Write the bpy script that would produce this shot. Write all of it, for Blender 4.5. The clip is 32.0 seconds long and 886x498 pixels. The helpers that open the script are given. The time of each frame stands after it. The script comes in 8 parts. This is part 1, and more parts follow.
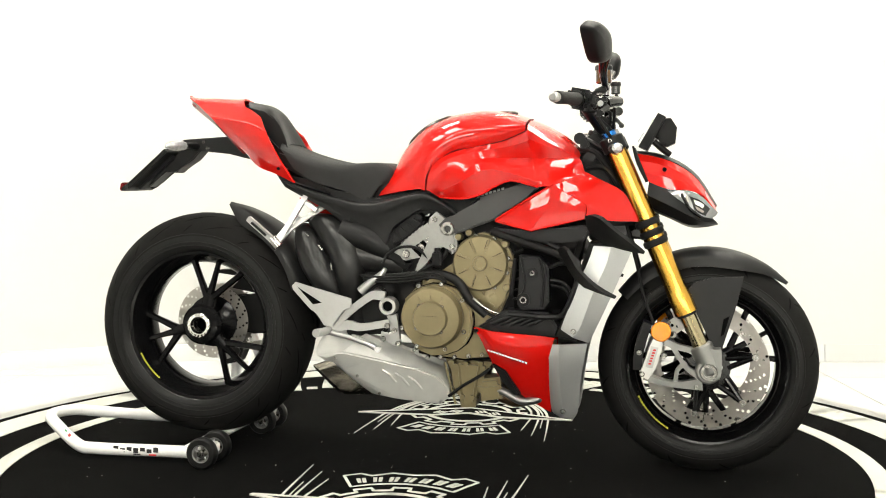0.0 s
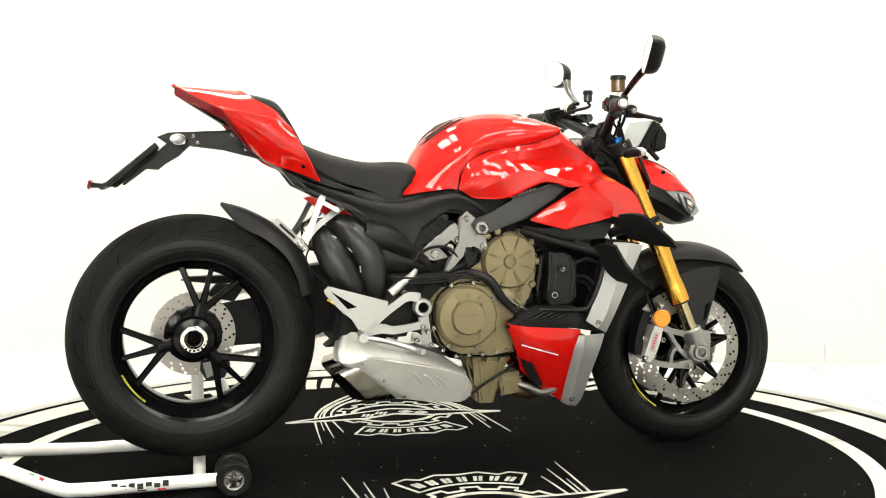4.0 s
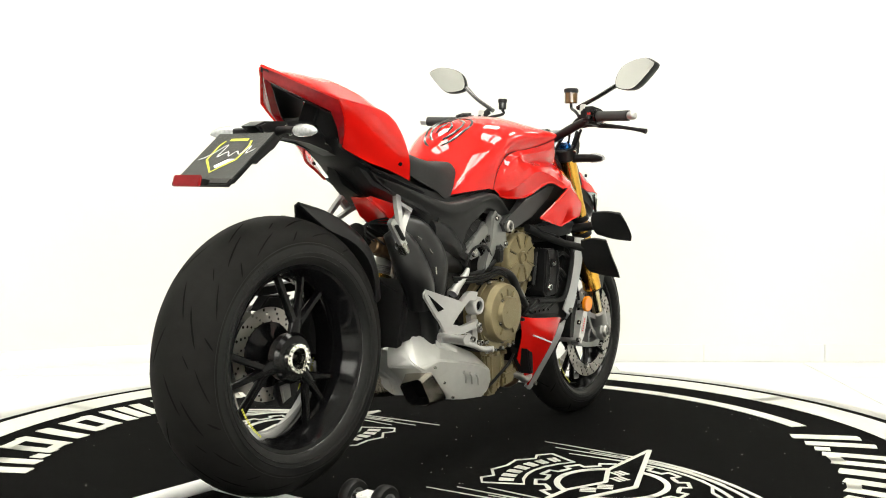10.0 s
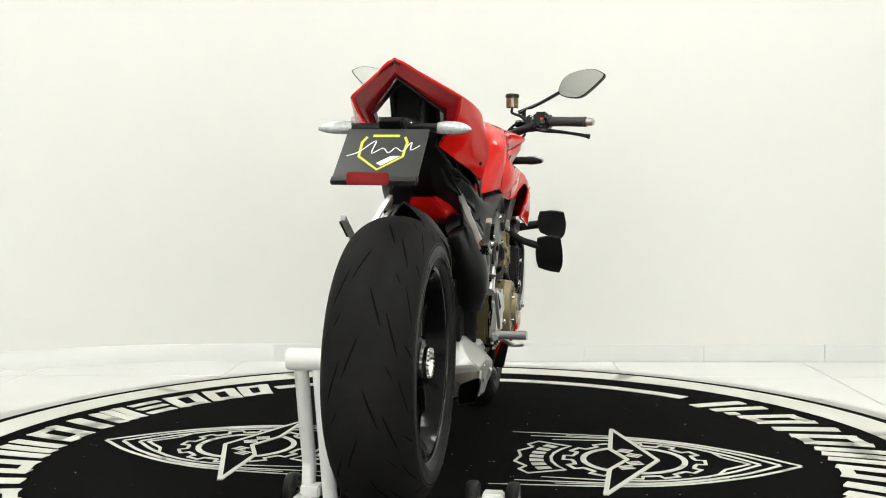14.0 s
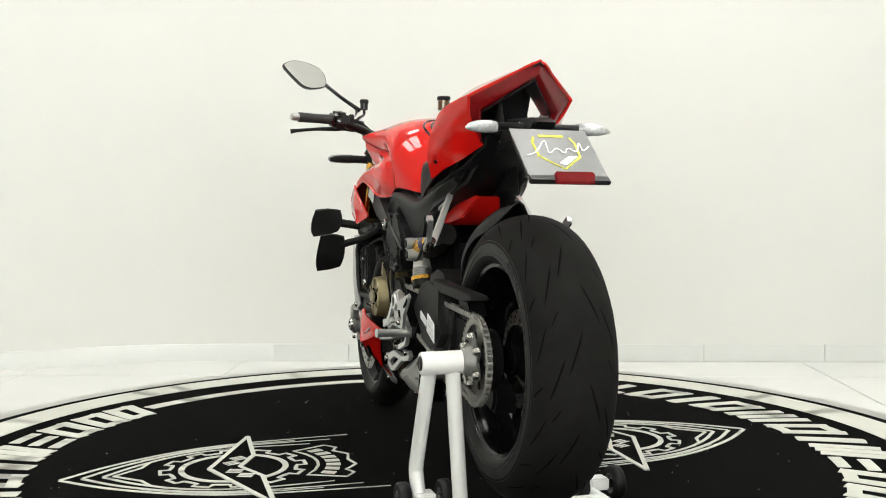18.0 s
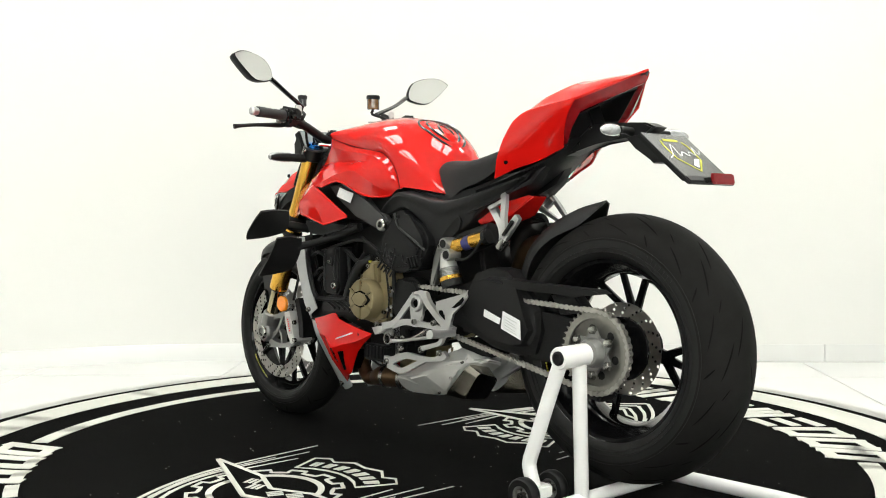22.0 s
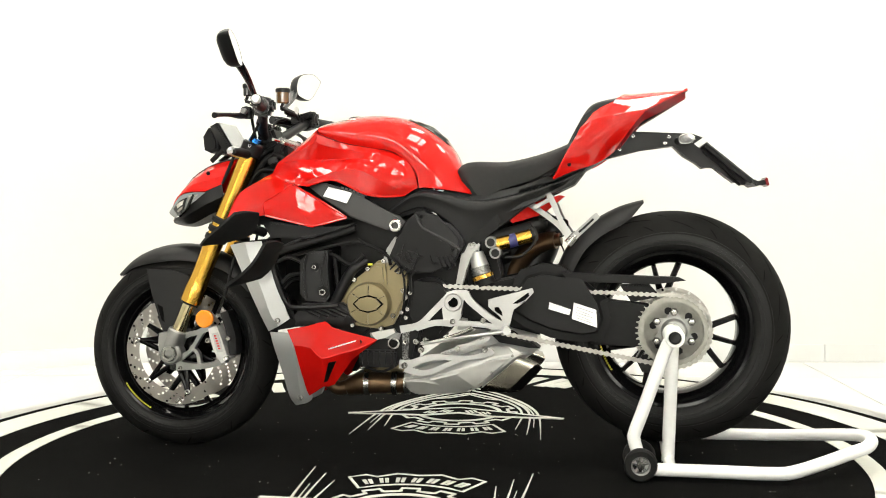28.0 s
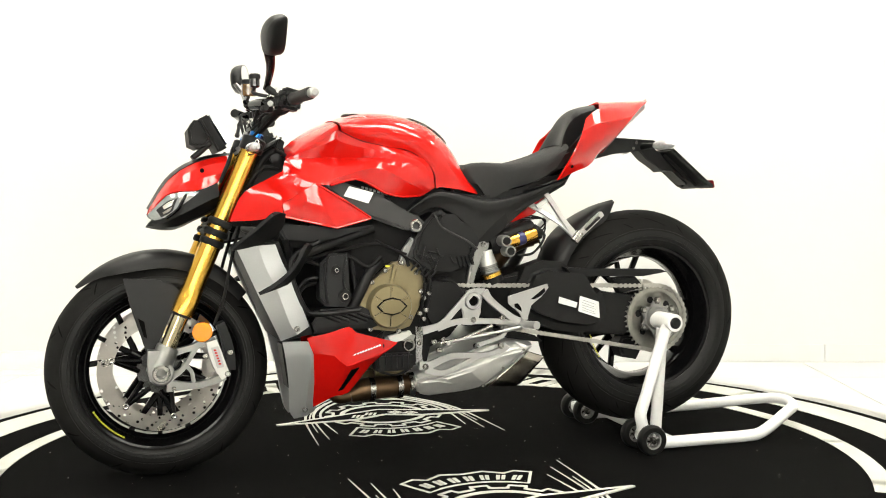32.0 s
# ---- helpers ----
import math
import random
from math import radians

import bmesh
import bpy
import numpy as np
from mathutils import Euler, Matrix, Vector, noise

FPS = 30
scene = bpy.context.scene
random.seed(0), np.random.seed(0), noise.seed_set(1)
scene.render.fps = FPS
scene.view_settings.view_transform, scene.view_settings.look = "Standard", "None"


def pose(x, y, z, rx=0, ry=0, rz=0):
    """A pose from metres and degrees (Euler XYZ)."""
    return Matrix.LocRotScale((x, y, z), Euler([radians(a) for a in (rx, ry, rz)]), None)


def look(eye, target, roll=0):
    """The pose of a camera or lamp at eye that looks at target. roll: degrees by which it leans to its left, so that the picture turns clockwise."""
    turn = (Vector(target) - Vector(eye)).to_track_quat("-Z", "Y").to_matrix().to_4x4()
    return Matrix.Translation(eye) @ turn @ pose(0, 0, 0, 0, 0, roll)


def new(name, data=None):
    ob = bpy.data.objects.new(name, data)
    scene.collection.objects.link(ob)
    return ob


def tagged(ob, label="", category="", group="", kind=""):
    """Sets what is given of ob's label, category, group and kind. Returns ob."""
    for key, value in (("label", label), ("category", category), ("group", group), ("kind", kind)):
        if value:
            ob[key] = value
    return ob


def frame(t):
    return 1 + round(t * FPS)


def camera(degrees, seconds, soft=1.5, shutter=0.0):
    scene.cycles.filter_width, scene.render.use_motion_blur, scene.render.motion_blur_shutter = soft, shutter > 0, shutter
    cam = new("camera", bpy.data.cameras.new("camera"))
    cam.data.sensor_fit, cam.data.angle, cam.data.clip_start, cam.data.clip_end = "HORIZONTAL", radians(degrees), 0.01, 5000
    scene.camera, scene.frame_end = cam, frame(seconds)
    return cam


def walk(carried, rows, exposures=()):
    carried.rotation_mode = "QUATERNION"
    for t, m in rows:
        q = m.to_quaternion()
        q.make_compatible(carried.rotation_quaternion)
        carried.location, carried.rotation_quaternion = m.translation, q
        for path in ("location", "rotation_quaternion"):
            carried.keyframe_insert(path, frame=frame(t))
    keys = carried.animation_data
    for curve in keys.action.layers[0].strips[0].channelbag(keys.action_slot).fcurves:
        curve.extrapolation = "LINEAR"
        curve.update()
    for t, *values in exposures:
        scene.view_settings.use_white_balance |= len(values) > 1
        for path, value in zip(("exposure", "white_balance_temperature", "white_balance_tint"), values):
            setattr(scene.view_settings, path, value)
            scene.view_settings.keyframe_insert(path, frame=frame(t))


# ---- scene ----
import mathutils.bvhtree

# ---- camera: on a tripod, still ----
cam = camera(46.5, 32.0, soft=1.0)
EYE = (0.0, -3.068, 0.766)
VIEW = look(EYE, (0.01, -2.068, 0.7163), -0.28)
walk(cam, [(0, VIEW), (32, VIEW)],
     exposures=[(0, -0.16, 6600, 10), (6, -0.06, 6580, 10), (10, -0.12, 6500, 9), (12, -0.29, 6350, 9), (13, -0.47, 6230, 9), (14.5, -0.61, 6230, 9), (17, -0.62, 6260, 9),
                (19, -0.66, 6260, 9), (21, -0.48, 6230, 9), (23, -0.34, 6260, 9), (25, -0.28, 6400, 9), (28, -0.18, 6550, 10), (32, -0.16, 6600, 10)])

# ---- the turntable's turn, in degrees, every two seconds ----
TURN = [-12.31, 0.78, 13.9, 27.1, 40.3, 53.47, 66.58, 79.53, 92.46, 105.47, 118.53, 131.63, 144.76, 157.9, 171.09,
        184.34, 197.62]
SHIFT = pose(0.044, -0.032, 0)     # the bike's middle, from the turntable's axis
LEAN = 1.07                        # the bike leans on its stand

# ---- light ----
world = bpy.data.worlds.new("world")
scene.world = world
world.use_nodes = True
wn = world.node_tree
wn.nodes["Background"].inputs[0].default_value = (1.0, 0.99, 0.96, 1)
wn.nodes["Background"].inputs[1].default_value = 0.6


# ---- materials ----
def principled(name, color, rough=0.5, metal=0.0, coat=0.0, coat_rough=0.05, vary=0.0, scale=30.0, bump=0.0,
               bump_scale=200.0, rough_vary=0.0, spec=0.5, transmission=0.0, emission=0.0, ior=1.45, stains=0.0):
    """A surface with fine grain, slow stains and relief at real size."""
    mat = bpy.data.materials.new(name)
    mat.use_nodes = True
    nt = mat.node_tree
    bsdf = nt.nodes["Principled BSDF"]
    put = bsdf.inputs
    put["Base Color"].default_value = (*color, 1)
    put["Roughness"].default_value = rough
    put["Metallic"].default_value = metal
    put["Coat Weight"].default_value = coat
    put["Coat Roughness"].default_value = coat_rough
    put["Specular IOR Level"].default_value = spec
    put["Transmission Weight"].default_value = transmission
    put["IOR"].default_value = ior
    if emission:
        put["Emission Color"].default_value = (*color, 1)
        put["Emission Strength"].default_value = emission
    coords = nt.nodes.new("ShaderNodeTexCoord")

    def noise_node(sc, detail=4.0):
        n = nt.nodes.new("ShaderNodeTexNoise")
        n.inputs["Scale"].default_value, n.inputs["Detail"].default_value = sc, detail
        nt.links.new(coords.outputs["Object"], n.inputs["Vector"])
        return n

    if vary or stains:
        mix = nt.nodes.new("ShaderNodeMix")
        mix.data_type = "RGBA"
        mix.blend_type = "MULTIPLY"
        mix.inputs["Factor"].default_value = 1.0
        mix.inputs["A"].default_value = (*color, 1)
        add = nt.nodes.new("ShaderNodeMath")
        add.operation = "MULTIPLY_ADD"
        nt.links.new(noise_node(scale).outputs["Fac"], add.inputs[0])
        add.inputs[1].default_value, add.inputs[2].default_value = 2 * vary, 1.0 - vary
        slow = nt.nodes.new("ShaderNodeMath")
        slow.operation = "MULTIPLY_ADD"
        nt.links.new(noise_node(scale / 9).outputs["Fac"], slow.inputs[0])
        slow.inputs[1].default_value, slow.inputs[2].default_value = 2 * stains, 1.0 - stains
        both = nt.nodes.new("ShaderNodeMath")
        both.operation = "MULTIPLY"
        nt.links.new(add.outputs[0], both.inputs[0])
        nt.links.new(slow.outputs[0], both.inputs[1])
        nt.links.new(both.outputs[0], mix.inputs["B"])
        nt.links.new(mix.outputs["Result"], put["Base Color"])
    if rough_vary:
        add = nt.nodes.new("ShaderNodeMath")
        add.operation = "MULTIPLY_ADD"
        nt.links.new(noise_node(scale / 3).outputs["Fac"], add.inputs[0])
        add.inputs[1].default_value, add.inputs[2].default_value = 2 * rough_vary, rough - rough_vary
        nt.links.new(add.outputs[0], put["Roughness"])
    if bump:
        b = nt.nodes.new("ShaderNodeBump")
        b.inputs["Strength"].default_value, b.inputs["Distance"].default_value = bump, 0.001
        nt.links.new(noise_node(bump_scale, 6.0).outputs["Fac"], b.inputs["Height"])
        nt.links.new(b.outputs[0], put["Normal"])
    return mat


RED = principled("red_paint", (0.56, 0.007, 0.0045), 0.5, 0.0, 1.0, 0.025, vary=0.03, scale=60, stains=0.03, spec=0.0)
# dark red that stands in for the shadow in the panel gaps
SEAM = principled("shaded_panel_gap", (0.09, 0.002, 0.002), 0.7, spec=0.1)
BLACK = principled("satin_black_plastic", (0.006, 0.006, 0.0063), 0.4, spec=0.28, vary=0.12, scale=40, bump=0.15, bump_scale=900, rough_vary=0.06)
MATT = principled("matt_black_plastic", (0.0065, 0.0065, 0.0065), 0.55, spec=0.22, vary=0.15, scale=40, bump=0.2, bump_scale=700)
SHIELD = principled("heat_shield_black", (0.006, 0.006, 0.0062), 0.33, spec=0.5, vary=0.15, scale=30, rough_vary=0.07, bump=0.08, bump_scale=300)
GLOSS = principled("gloss_black", (0.004, 0.004, 0.0045), 0.22, 0, 0.5, rough_vary=0.05)
GREY = principled("graphite_frame", (0.036, 0.036, 0.036), 0.45, 0.2, vary=0.06, scale=80, bump=0.1, bump_scale=1200)
CARBON = principled("dark_fender", (0.013, 0.013, 0.0133), 0.45, 0, 0.06, 0.25, spec=0.24, vary=0.12, scale=60, rough_vary=0.06)
RUBBER = principled("tyre_rubber", (0.0065, 0.0065, 0.0063), 0.48, vary=0.2, scale=35, stains=0.25, bump=0.2, bump_scale=420, rough_vary=0.12, spec=0.25)
TREAD = principled("tread_rubber", (0.0085, 0.0082, 0.0078), 0.7, vary=0.3, scale=30, stains=0.35, bump=0.3, bump_scale=420, rough_vary=0.1, spec=0.1)
GROOVE = principled("groove_black", (0.0025, 0.0025, 0.0025), 0.9, spec=0.05)
WHEEL = principled("wheel_black", (0.004, 0.004, 0.0043), 0.12, 0.0, spec=0.2, vary=0.1, scale=30, rough_vary=0.06)
GOLD = principled("gold_anodised", (0.74, 0.42, 0.07), 0.24, 1.0, vary=0.05, scale=90, rough_vary=0.05)
# chrome slider; the gold it reflects is put into its base colour
SLIDER = principled("gold_tinted_slider", (0.5, 0.43, 0.27), 0.12, 1.0, vary=0.08, scale=40, rough_vary=0.05)
CHROME = principled("chrome", (0.8, 0.79, 0.74), 0.1, 1.0, rough_vary=0.04)
ALU = principled("cast_aluminium", (0.24, 0.24, 0.232), 0.36, 0.65, vary=0.1, scale=120, bump=0.3, bump_scale=900, rough_vary=0.08, stains=0.08)
SILVER = principled("silver_paint", (0.43, 0.44, 0.44), 0.38, 0.45, 0.3, 0.15, vary=0.05, scale=300, rough_vary=0.05)
WHITE_ALU = principled("bright_aluminium", (0.44, 0.44, 0.435), 0.3, 0.78, vary=0.05, scale=100, bump=0.15, bump_scale=900)
STEEL = principled("brushed_steel", (0.34, 0.335, 0.315), 0.26, 1.0, vary=0.15, scale=60, stains=0.12, rough_vary=0.08, bump=0.1, bump_scale=1500)
SATIN = principled("satin_silver_steel", (0.6, 0.6, 0.58), 0.38, 0.55, vary=0.08, scale=40, stains=0.1, rough_vary=0.08, bump=0.1, bump_scale=1500)
CAST = principled("grey_cast_metal", (0.27, 0.27, 0.262), 0.36, 0.85, vary=0.08, scale=80, stains=0.06, rough_vary=0.06, bump=0.15, bump_scale=900)
OUTLET = principled("outlet_steel", (0.42, 0.39, 0.34), 0.2, 1.0, vary=0.15, scale=30, stains=0.2, rough_vary=0.1)
TITAN = principled("burnt_header_steel", (0.12, 0.075, 0.042), 0.42, 0.9, vary=0.35, scale=25, stains=0.3, rough_vary=0.1)
BRONZE = principled("bronze_casting", (0.19, 0.157, 0.083), 0.38, 0.45, vary=0.08, scale=120, bump=0.25, bump_scale=1300, stains=0.06, rough_vary=0.06)
DISC = principled("brake_disc_steel", (0.5, 0.48, 0.45), 0.3, 1.0, vary=0.1, scale=50, rough_vary=0.08)
DULL = principled("dull_disc_steel", (0.3, 0.28, 0.26), 0.42, 1.0, vary=0.2, scale=50, rough_vary=0.08)
WORN = principled("worn_sprocket_steel", (0.26, 0.255, 0.23), 0.42, 0.85, vary=0.25, scale=60, stains=0.2, rough_vary=0.1)
CHAIN = principled("chain_steel", (0.42, 0.41, 0.38), 0.34, 0.9, vary=0.25, scale=90)
SEAT = principled("seat_cover", (0.017, 0.017, 0.017), 0.7, spec=0.35, vary=0.2, scale=60, bump=0.5, bump_scale=1800)
GRIP = principled("rubber_grip", (0.02, 0.02, 0.02), 0.7, bump=0.5, bump_scale=800)
AMBER = principled("amber_reflector", (0.85, 0.26, 0.01), 0.15, 0, 0.8, bump=0.4, bump_scale=350)
RED_LENS = principled("red_lens", (0.17, 0.004, 0.006), 0.2, 0, 0.12, vary=0.35, scale=70, rough_vary=0.06, spec=0.35)
CLEAR = principled("smoky_lens", (0.3, 0.31, 0.315), 0.08, 0.4, 1.0, vary=0.25, scale=60)
PALE = principled("clear_lens", (0.45, 0.46, 0.47), 0.1, 0.3, 1.0, vary=0.5, scale=120)
FLUID = principled("brake_fluid", (0.1, 0.045, 0.008), 0.08, 0, 1.0, vary=0.5, scale=40)
MIRROR = principled("mirror_glass", (0.9, 0.905, 0.89), 0.02, 1.0)
SCREEN = principled("display_glass", (0.25, 0.27, 0.28), 0.08, 0.3, 1.0)
WHITE_COAT = principled("white_powder_coat", (0.78, 0.78, 0.77), 0.35, 0, 0.2, vary=0.03, scale=40, stains=0.03, bump=0.1, bump_scale=600)
BLUE = principled("blue_anodised", (0.02, 0.16, 0.5), 0.25, 0.9)
LABEL = principled("white_label", (0.72, 0.73, 0.73), 0.35, 0.2, vary=0.1, scale=150)
GREY_INK = principled("grey_ink", (0.17, 0.17, 0.165), 0.5)
INK = principled("dark_ink", (0.02, 0.02, 0.02), 0.5)
YELLOW = principled("yellow_print", (0.5, 0.5, 0.03), 0.5)
RED_INK = principled("red_print", (0.6, 0.02, 0.02), 0.5)
GREEN_INK = principled("green_print", (0.02, 0.3, 0.08), 0.5)
PLATE = principled("plate_print", (0.03, 0.032, 0.031), 0.25)
PRINT = principled("white_print", (0.55, 0.55, 0.5), 0.6, vary=0.05, scale=60, stains=0.05)
CARPET = principled("black_carpet", (0.0042, 0.0042, 0.004), 0.95, vary=0.3, scale=90, stains=0.3, bump=0.6, bump_scale=1500, spec=0.02)
RIM_GREY = principled("scuffed_grey_edge", (0.4, 0.4, 0.38), 0.5, 0.3, vary=0.18, scale=14, stains=0.12)
WALL = principled("white_wall_paint", (0.69, 0.69, 0.665), 0.7, vary=0.01, scale=9, stains=0.015, bump=0.15, bump_scale=250)
# walls out of view: their grey is chosen for fill light and reflections
GREY_WALL = principled("unseen_wall_grey", (0.58, 0.58, 0.565), 0.7, vary=0.02, scale=9, stains=0.03)
PALE_WALL = principled("unseen_wall_pale_grey", (0.58, 0.58, 0.565), 0.7, vary=0.02, scale=9, stains=0.03)
SKIRT = principled("glossy_white_skirting", (0.67, 0.675, 0.66), 0.3, vary=0.02, scale=8)
TILE = principled("polished_white_tile", (0.68, 0.68, 0.665), 0.22, vary=0.02, scale=5, stains=0.03, rough_vary=0.05)
GROUT = principled("pale_grout", (0.6, 0.6, 0.57), 0.8)
GLOW = principled("lamp_panel", (1.0, 0.975, 0.89), 0.5, emission=18.0)
DAYLIGHT = principled("daylight_outside", (1.0, 0.985, 0.92), 0.5, emission=11.5)


# ---- mesh tools ----
def part(name, bm, mat, parent, label="", sharp=38, kind=""):
    """One mesh object under its thing."""
    bmesh.ops.recalc_face_normals(bm, faces=bm.faces)
    me = bpy.data.meshes.new(name)
    bm.to_mesh(me)
    bm.free()
    me.materials.append(mat)
    for p in me.polygons:
        p.use_smooth = True
    me.set_sharp_from_angle(angle=radians(sharp))
    ob = new(name, me)
    ob.parent = parent
    if label or kind:
        tagged(ob, label, kind=kind)
    return ob


def share(name, ob, m, parent, label=""):
    """Another part on the same mesh."""
    o = new(name, ob.data)
    o.parent, o.matrix_basis = parent, m
    if label:
        tagged(o, label)
    return o


def spline(pts, n=4, closed=False):
    """Points on a smooth curve through the given ones, n to a stretch."""
    p = [Vector(v) for v in pts]
    c = len(p)
    out = []
    for i in range(c if closed else c - 1):
        if closed:
            a, b, d, e = p[i - 1], p[i], p[(i + 1) % c], p[(i + 2) % c]
        else:
            b, d = p[i], p[i + 1]
            a = p[i - 1] if i else b + (b - d)
            e = p[i + 2] if i + 2 < c else d + (d - b)
        for k in range(n):
            t = k / n
            out.append(0.5 * (2 * b + (d - a) * t + (2 * a - 5 * b + 4 * d - e) * t * t + (3 * b - a - 3 * d + e) * t ** 3))
    if not closed:
        out.append(p[-1])
    return out


def flip(bm):
    """A mirrored copy for the other side of the bike."""
    b = bm.copy()
    for v in b.verts:
        v.co.y = -v.co.y
    return b


def merge(*bms):
    out = bmesh.new()
    for b in bms:
        me = bpy.data.meshes.new("tmp")
        b.to_mesh(me)
        b.free()
        out.from_mesh(me)
        bpy.data.meshes.remove(me)
    return out


def moved(bm, m):
    bmesh.ops.transform(bm, matrix=m, verts=bm.verts)
    return bm


def net(rows, n=3, m=4, thick=0.004, both=False, crease=False, relax=0, across=True):
    """A curved panel through rows of points, with thickness. both: rows start at the bike's middle and are mirrored."""
    if both:
        rows = [[(x, -y, z) for x, y, z in reversed(r[1:])] + list(r) for r in rows]
    grid = [[Vector(p) for p in r] if crease else spline(r, m) for r in rows]
    cols = [spline([g[j] for g in grid], n) for j in range(len(grid[0]))]
    nu, nv = len(cols[0]), len(cols)
    for _ in range(relax):
        old = [[Vector(v) for v in c] for c in cols]
        for j in range(1, nv - 1):
            for i in range(1, nu - 1):
                cols[j][i] = old[j][i] * 0.5 + (old[j][i - 1] + old[j][i + 1]) * 0.25
        if across:
            old = [[Vector(v) for v in c] for c in cols]
            for j in range(1, nv - 1):
                for i in range(1, nu - 1):
                    cols[j][i] = old[j][i] * 0.5 + (old[j - 1][i] + old[j + 1][i]) * 0.25
    bm = bmesh.new()
    vs = [[bm.verts.new(cols[j][i]) for j in range(nv)] for i in range(nu)]
    for i in range(nu - 1):
        for j in range(nv - 1):
            try:
                bm.faces.new((vs[i][j], vs[i + 1][j], vs[i + 1][j + 1], vs[i][j + 1]))
            except ValueError:
                pass
    bmesh.ops.remove_doubles(bm, verts=bm.verts, dist=1e-5)
    if thick:
        bmesh.ops.recalc_face_normals(bm, faces=bm.faces)
        bmesh.ops.solidify(bm, geom=bm.faces[:], thickness=thick)
    return bm


def plate(outline, y0, y1, bevel=0.004, n=0, seg=2):
    """A flat shape in the bike's side plane, from y0 to y1, with rounded edges."""
    pts = [Vector((x, 0, z)) for x, z in outline]
    if n:
        pts = spline(pts, n, True)
    bm = bmesh.new()
    lo = [bm.verts.new((p.x, y0, p.z)) for p in pts]
    hi = [bm.verts.new((p.x, y1, p.z)) for p in pts]
    bm.faces.new(lo)
    bm.faces.new(list(reversed(hi)))
    c = len(pts)
    for i in range(c):
        bm.faces.new((lo[i], hi[i], hi[(i + 1) % c], lo[(i + 1) % c]))
    if bevel:
        top = [e for e in bm.edges if abs(e.verts[0].co.y - e.verts[1].co.y) < 1e-6]
        bmesh.ops.bevel(bm, geom=top, offset=bevel, segments=seg, affect="EDGES", clamp_overlap=True)
    bmesh.ops.triangulate(bm, faces=[f for f in bm.faces if len(f.verts) > 4])
    return bm


def slab(outline, thick_fn, bevel=0.004, seg=2):
    """A side shape whose outer face lies at y = f(x, z); thick_fn gives inner and outer y."""
    bm = bmesh.new()
    ends = [thick_fn(x, z) for x, z in outline]
    lo = [bm.verts.new((x, e[0], z)) for (x, z), e in zip(outline, ends)]
    hi = [bm.verts.new((x, e[1], z)) for (x, z), e in zip(outline, ends)]
    bm.faces.new(lo)
    top = bm.faces.new(list(reversed(hi)))
    c = len(outline)
    for i in range(c):
        bm.faces.new((lo[i], hi[i], hi[(i + 1) % c], lo[(i + 1) % c]))
    if bevel:
        bmesh.ops.bevel(bm, geom=list(top.edges), offset=bevel, segments=seg, affect="EDGES", clamp_overlap=True)
    bmesh.ops.triangulate(bm, faces=[f for f in bm.faces if len(f.verts) > 4])
    return bm


def tube(pts, r, n=4, seg=12, closed=False):
    """A round bar along a smooth line; r may be a list, one for each given point."""
    p = spline(pts, n, closed) if n > 1 else [Vector(v) for v in pts]
    rs = r if isinstance(r, (list, tuple)) else [r] * len(pts)
    if n > 1:
        radii = [v.x for v in spline([(a, 0, 0) for a in rs], n, closed)]
    else:
        radii = list(rs)
    bm = bmesh.new()
    rings, up = [], None
    c = len(p)
    for i in range(c):
        d = (p[(i + 1) % c] - p[i - 1]) if closed else (p[min(i + 1, c - 1)] - p[max(i - 1, 0)])
        d.normalize()
        if up is None:
            up = d.orthogonal().normalized()
        up = (up - d * up.dot(d)).normalized()
        side = d.cross(up)
        rings.append([bm.verts.new(p[i] + radii[i] * (math.cos(a) * up + math.sin(a) * side))
                      for a in (2 * math.pi * k / seg for k in range(seg))])
    for i in range(c if closed else c - 1):
        a, b = rings[i], rings[(i + 1) % c]
        for k in range(seg):
            bm.faces.new((a[k], a[(k + 1) % seg], b[(k + 1) % seg], b[k]))
    if not closed:
        bm.faces.new(list(reversed(rings[0])))
        bm.faces.new(rings[-1])
    return bm


def ribbon(pts, w, y0, y1, n=3, bevel=0.003):
    """A flat machined bar in the side plane along a smooth line; w: half widths, one for each point."""
    p = spline([(x, 0, z) for x, z in pts], n) if n > 1 else [Vector((x, 0, z)) for x, z in pts]
    ws = w if isinstance(w, (list, tuple)) else [w] * len(pts)
    ww = [v.x for v in spline([(a, 0, 0) for a in ws], n)] if n > 1 else list(ws)
    left, right = [], []
    for i, q in enumerate(p):
        d = (p[min(i + 1, len(p) - 1)] - p[max(i - 1, 0)]).normalized()
        s = Vector((-d.z, 0, d.x)) * ww[i]
        left.append((q.x + s.x, q.z + s.z))
        right.append((q.x - s.x, q.z - s.z))
    bm = bmesh.new()
    a = [[bm.verts.new((x, y, z)) for x, z in side] for y in (y0, y1) for side in (left, right)]
    for i in range(len(p) - 1):
        for s, t in ((a[0], a[1]), (a[1], a[3]), (a[3], a[2]), (a[2], a[0])):
            bm.faces.new((s[i], s[i + 1], t[i + 1], t[i]))
    bm.faces.new((a[0][0], a[1][0], a[3][0], a[2][0]))
    bm.faces.new((a[0][-1], a[1][-1], a[3][-1], a[2][-1]))
    if bevel:
        long = [e for e in bm.edges if e.calc_face_angle(0) > 0.8]
        bmesh.ops.bevel(bm, geom=long, offset=bevel, segments=2, affect="EDGES", clamp_overlap=True)
    return bm


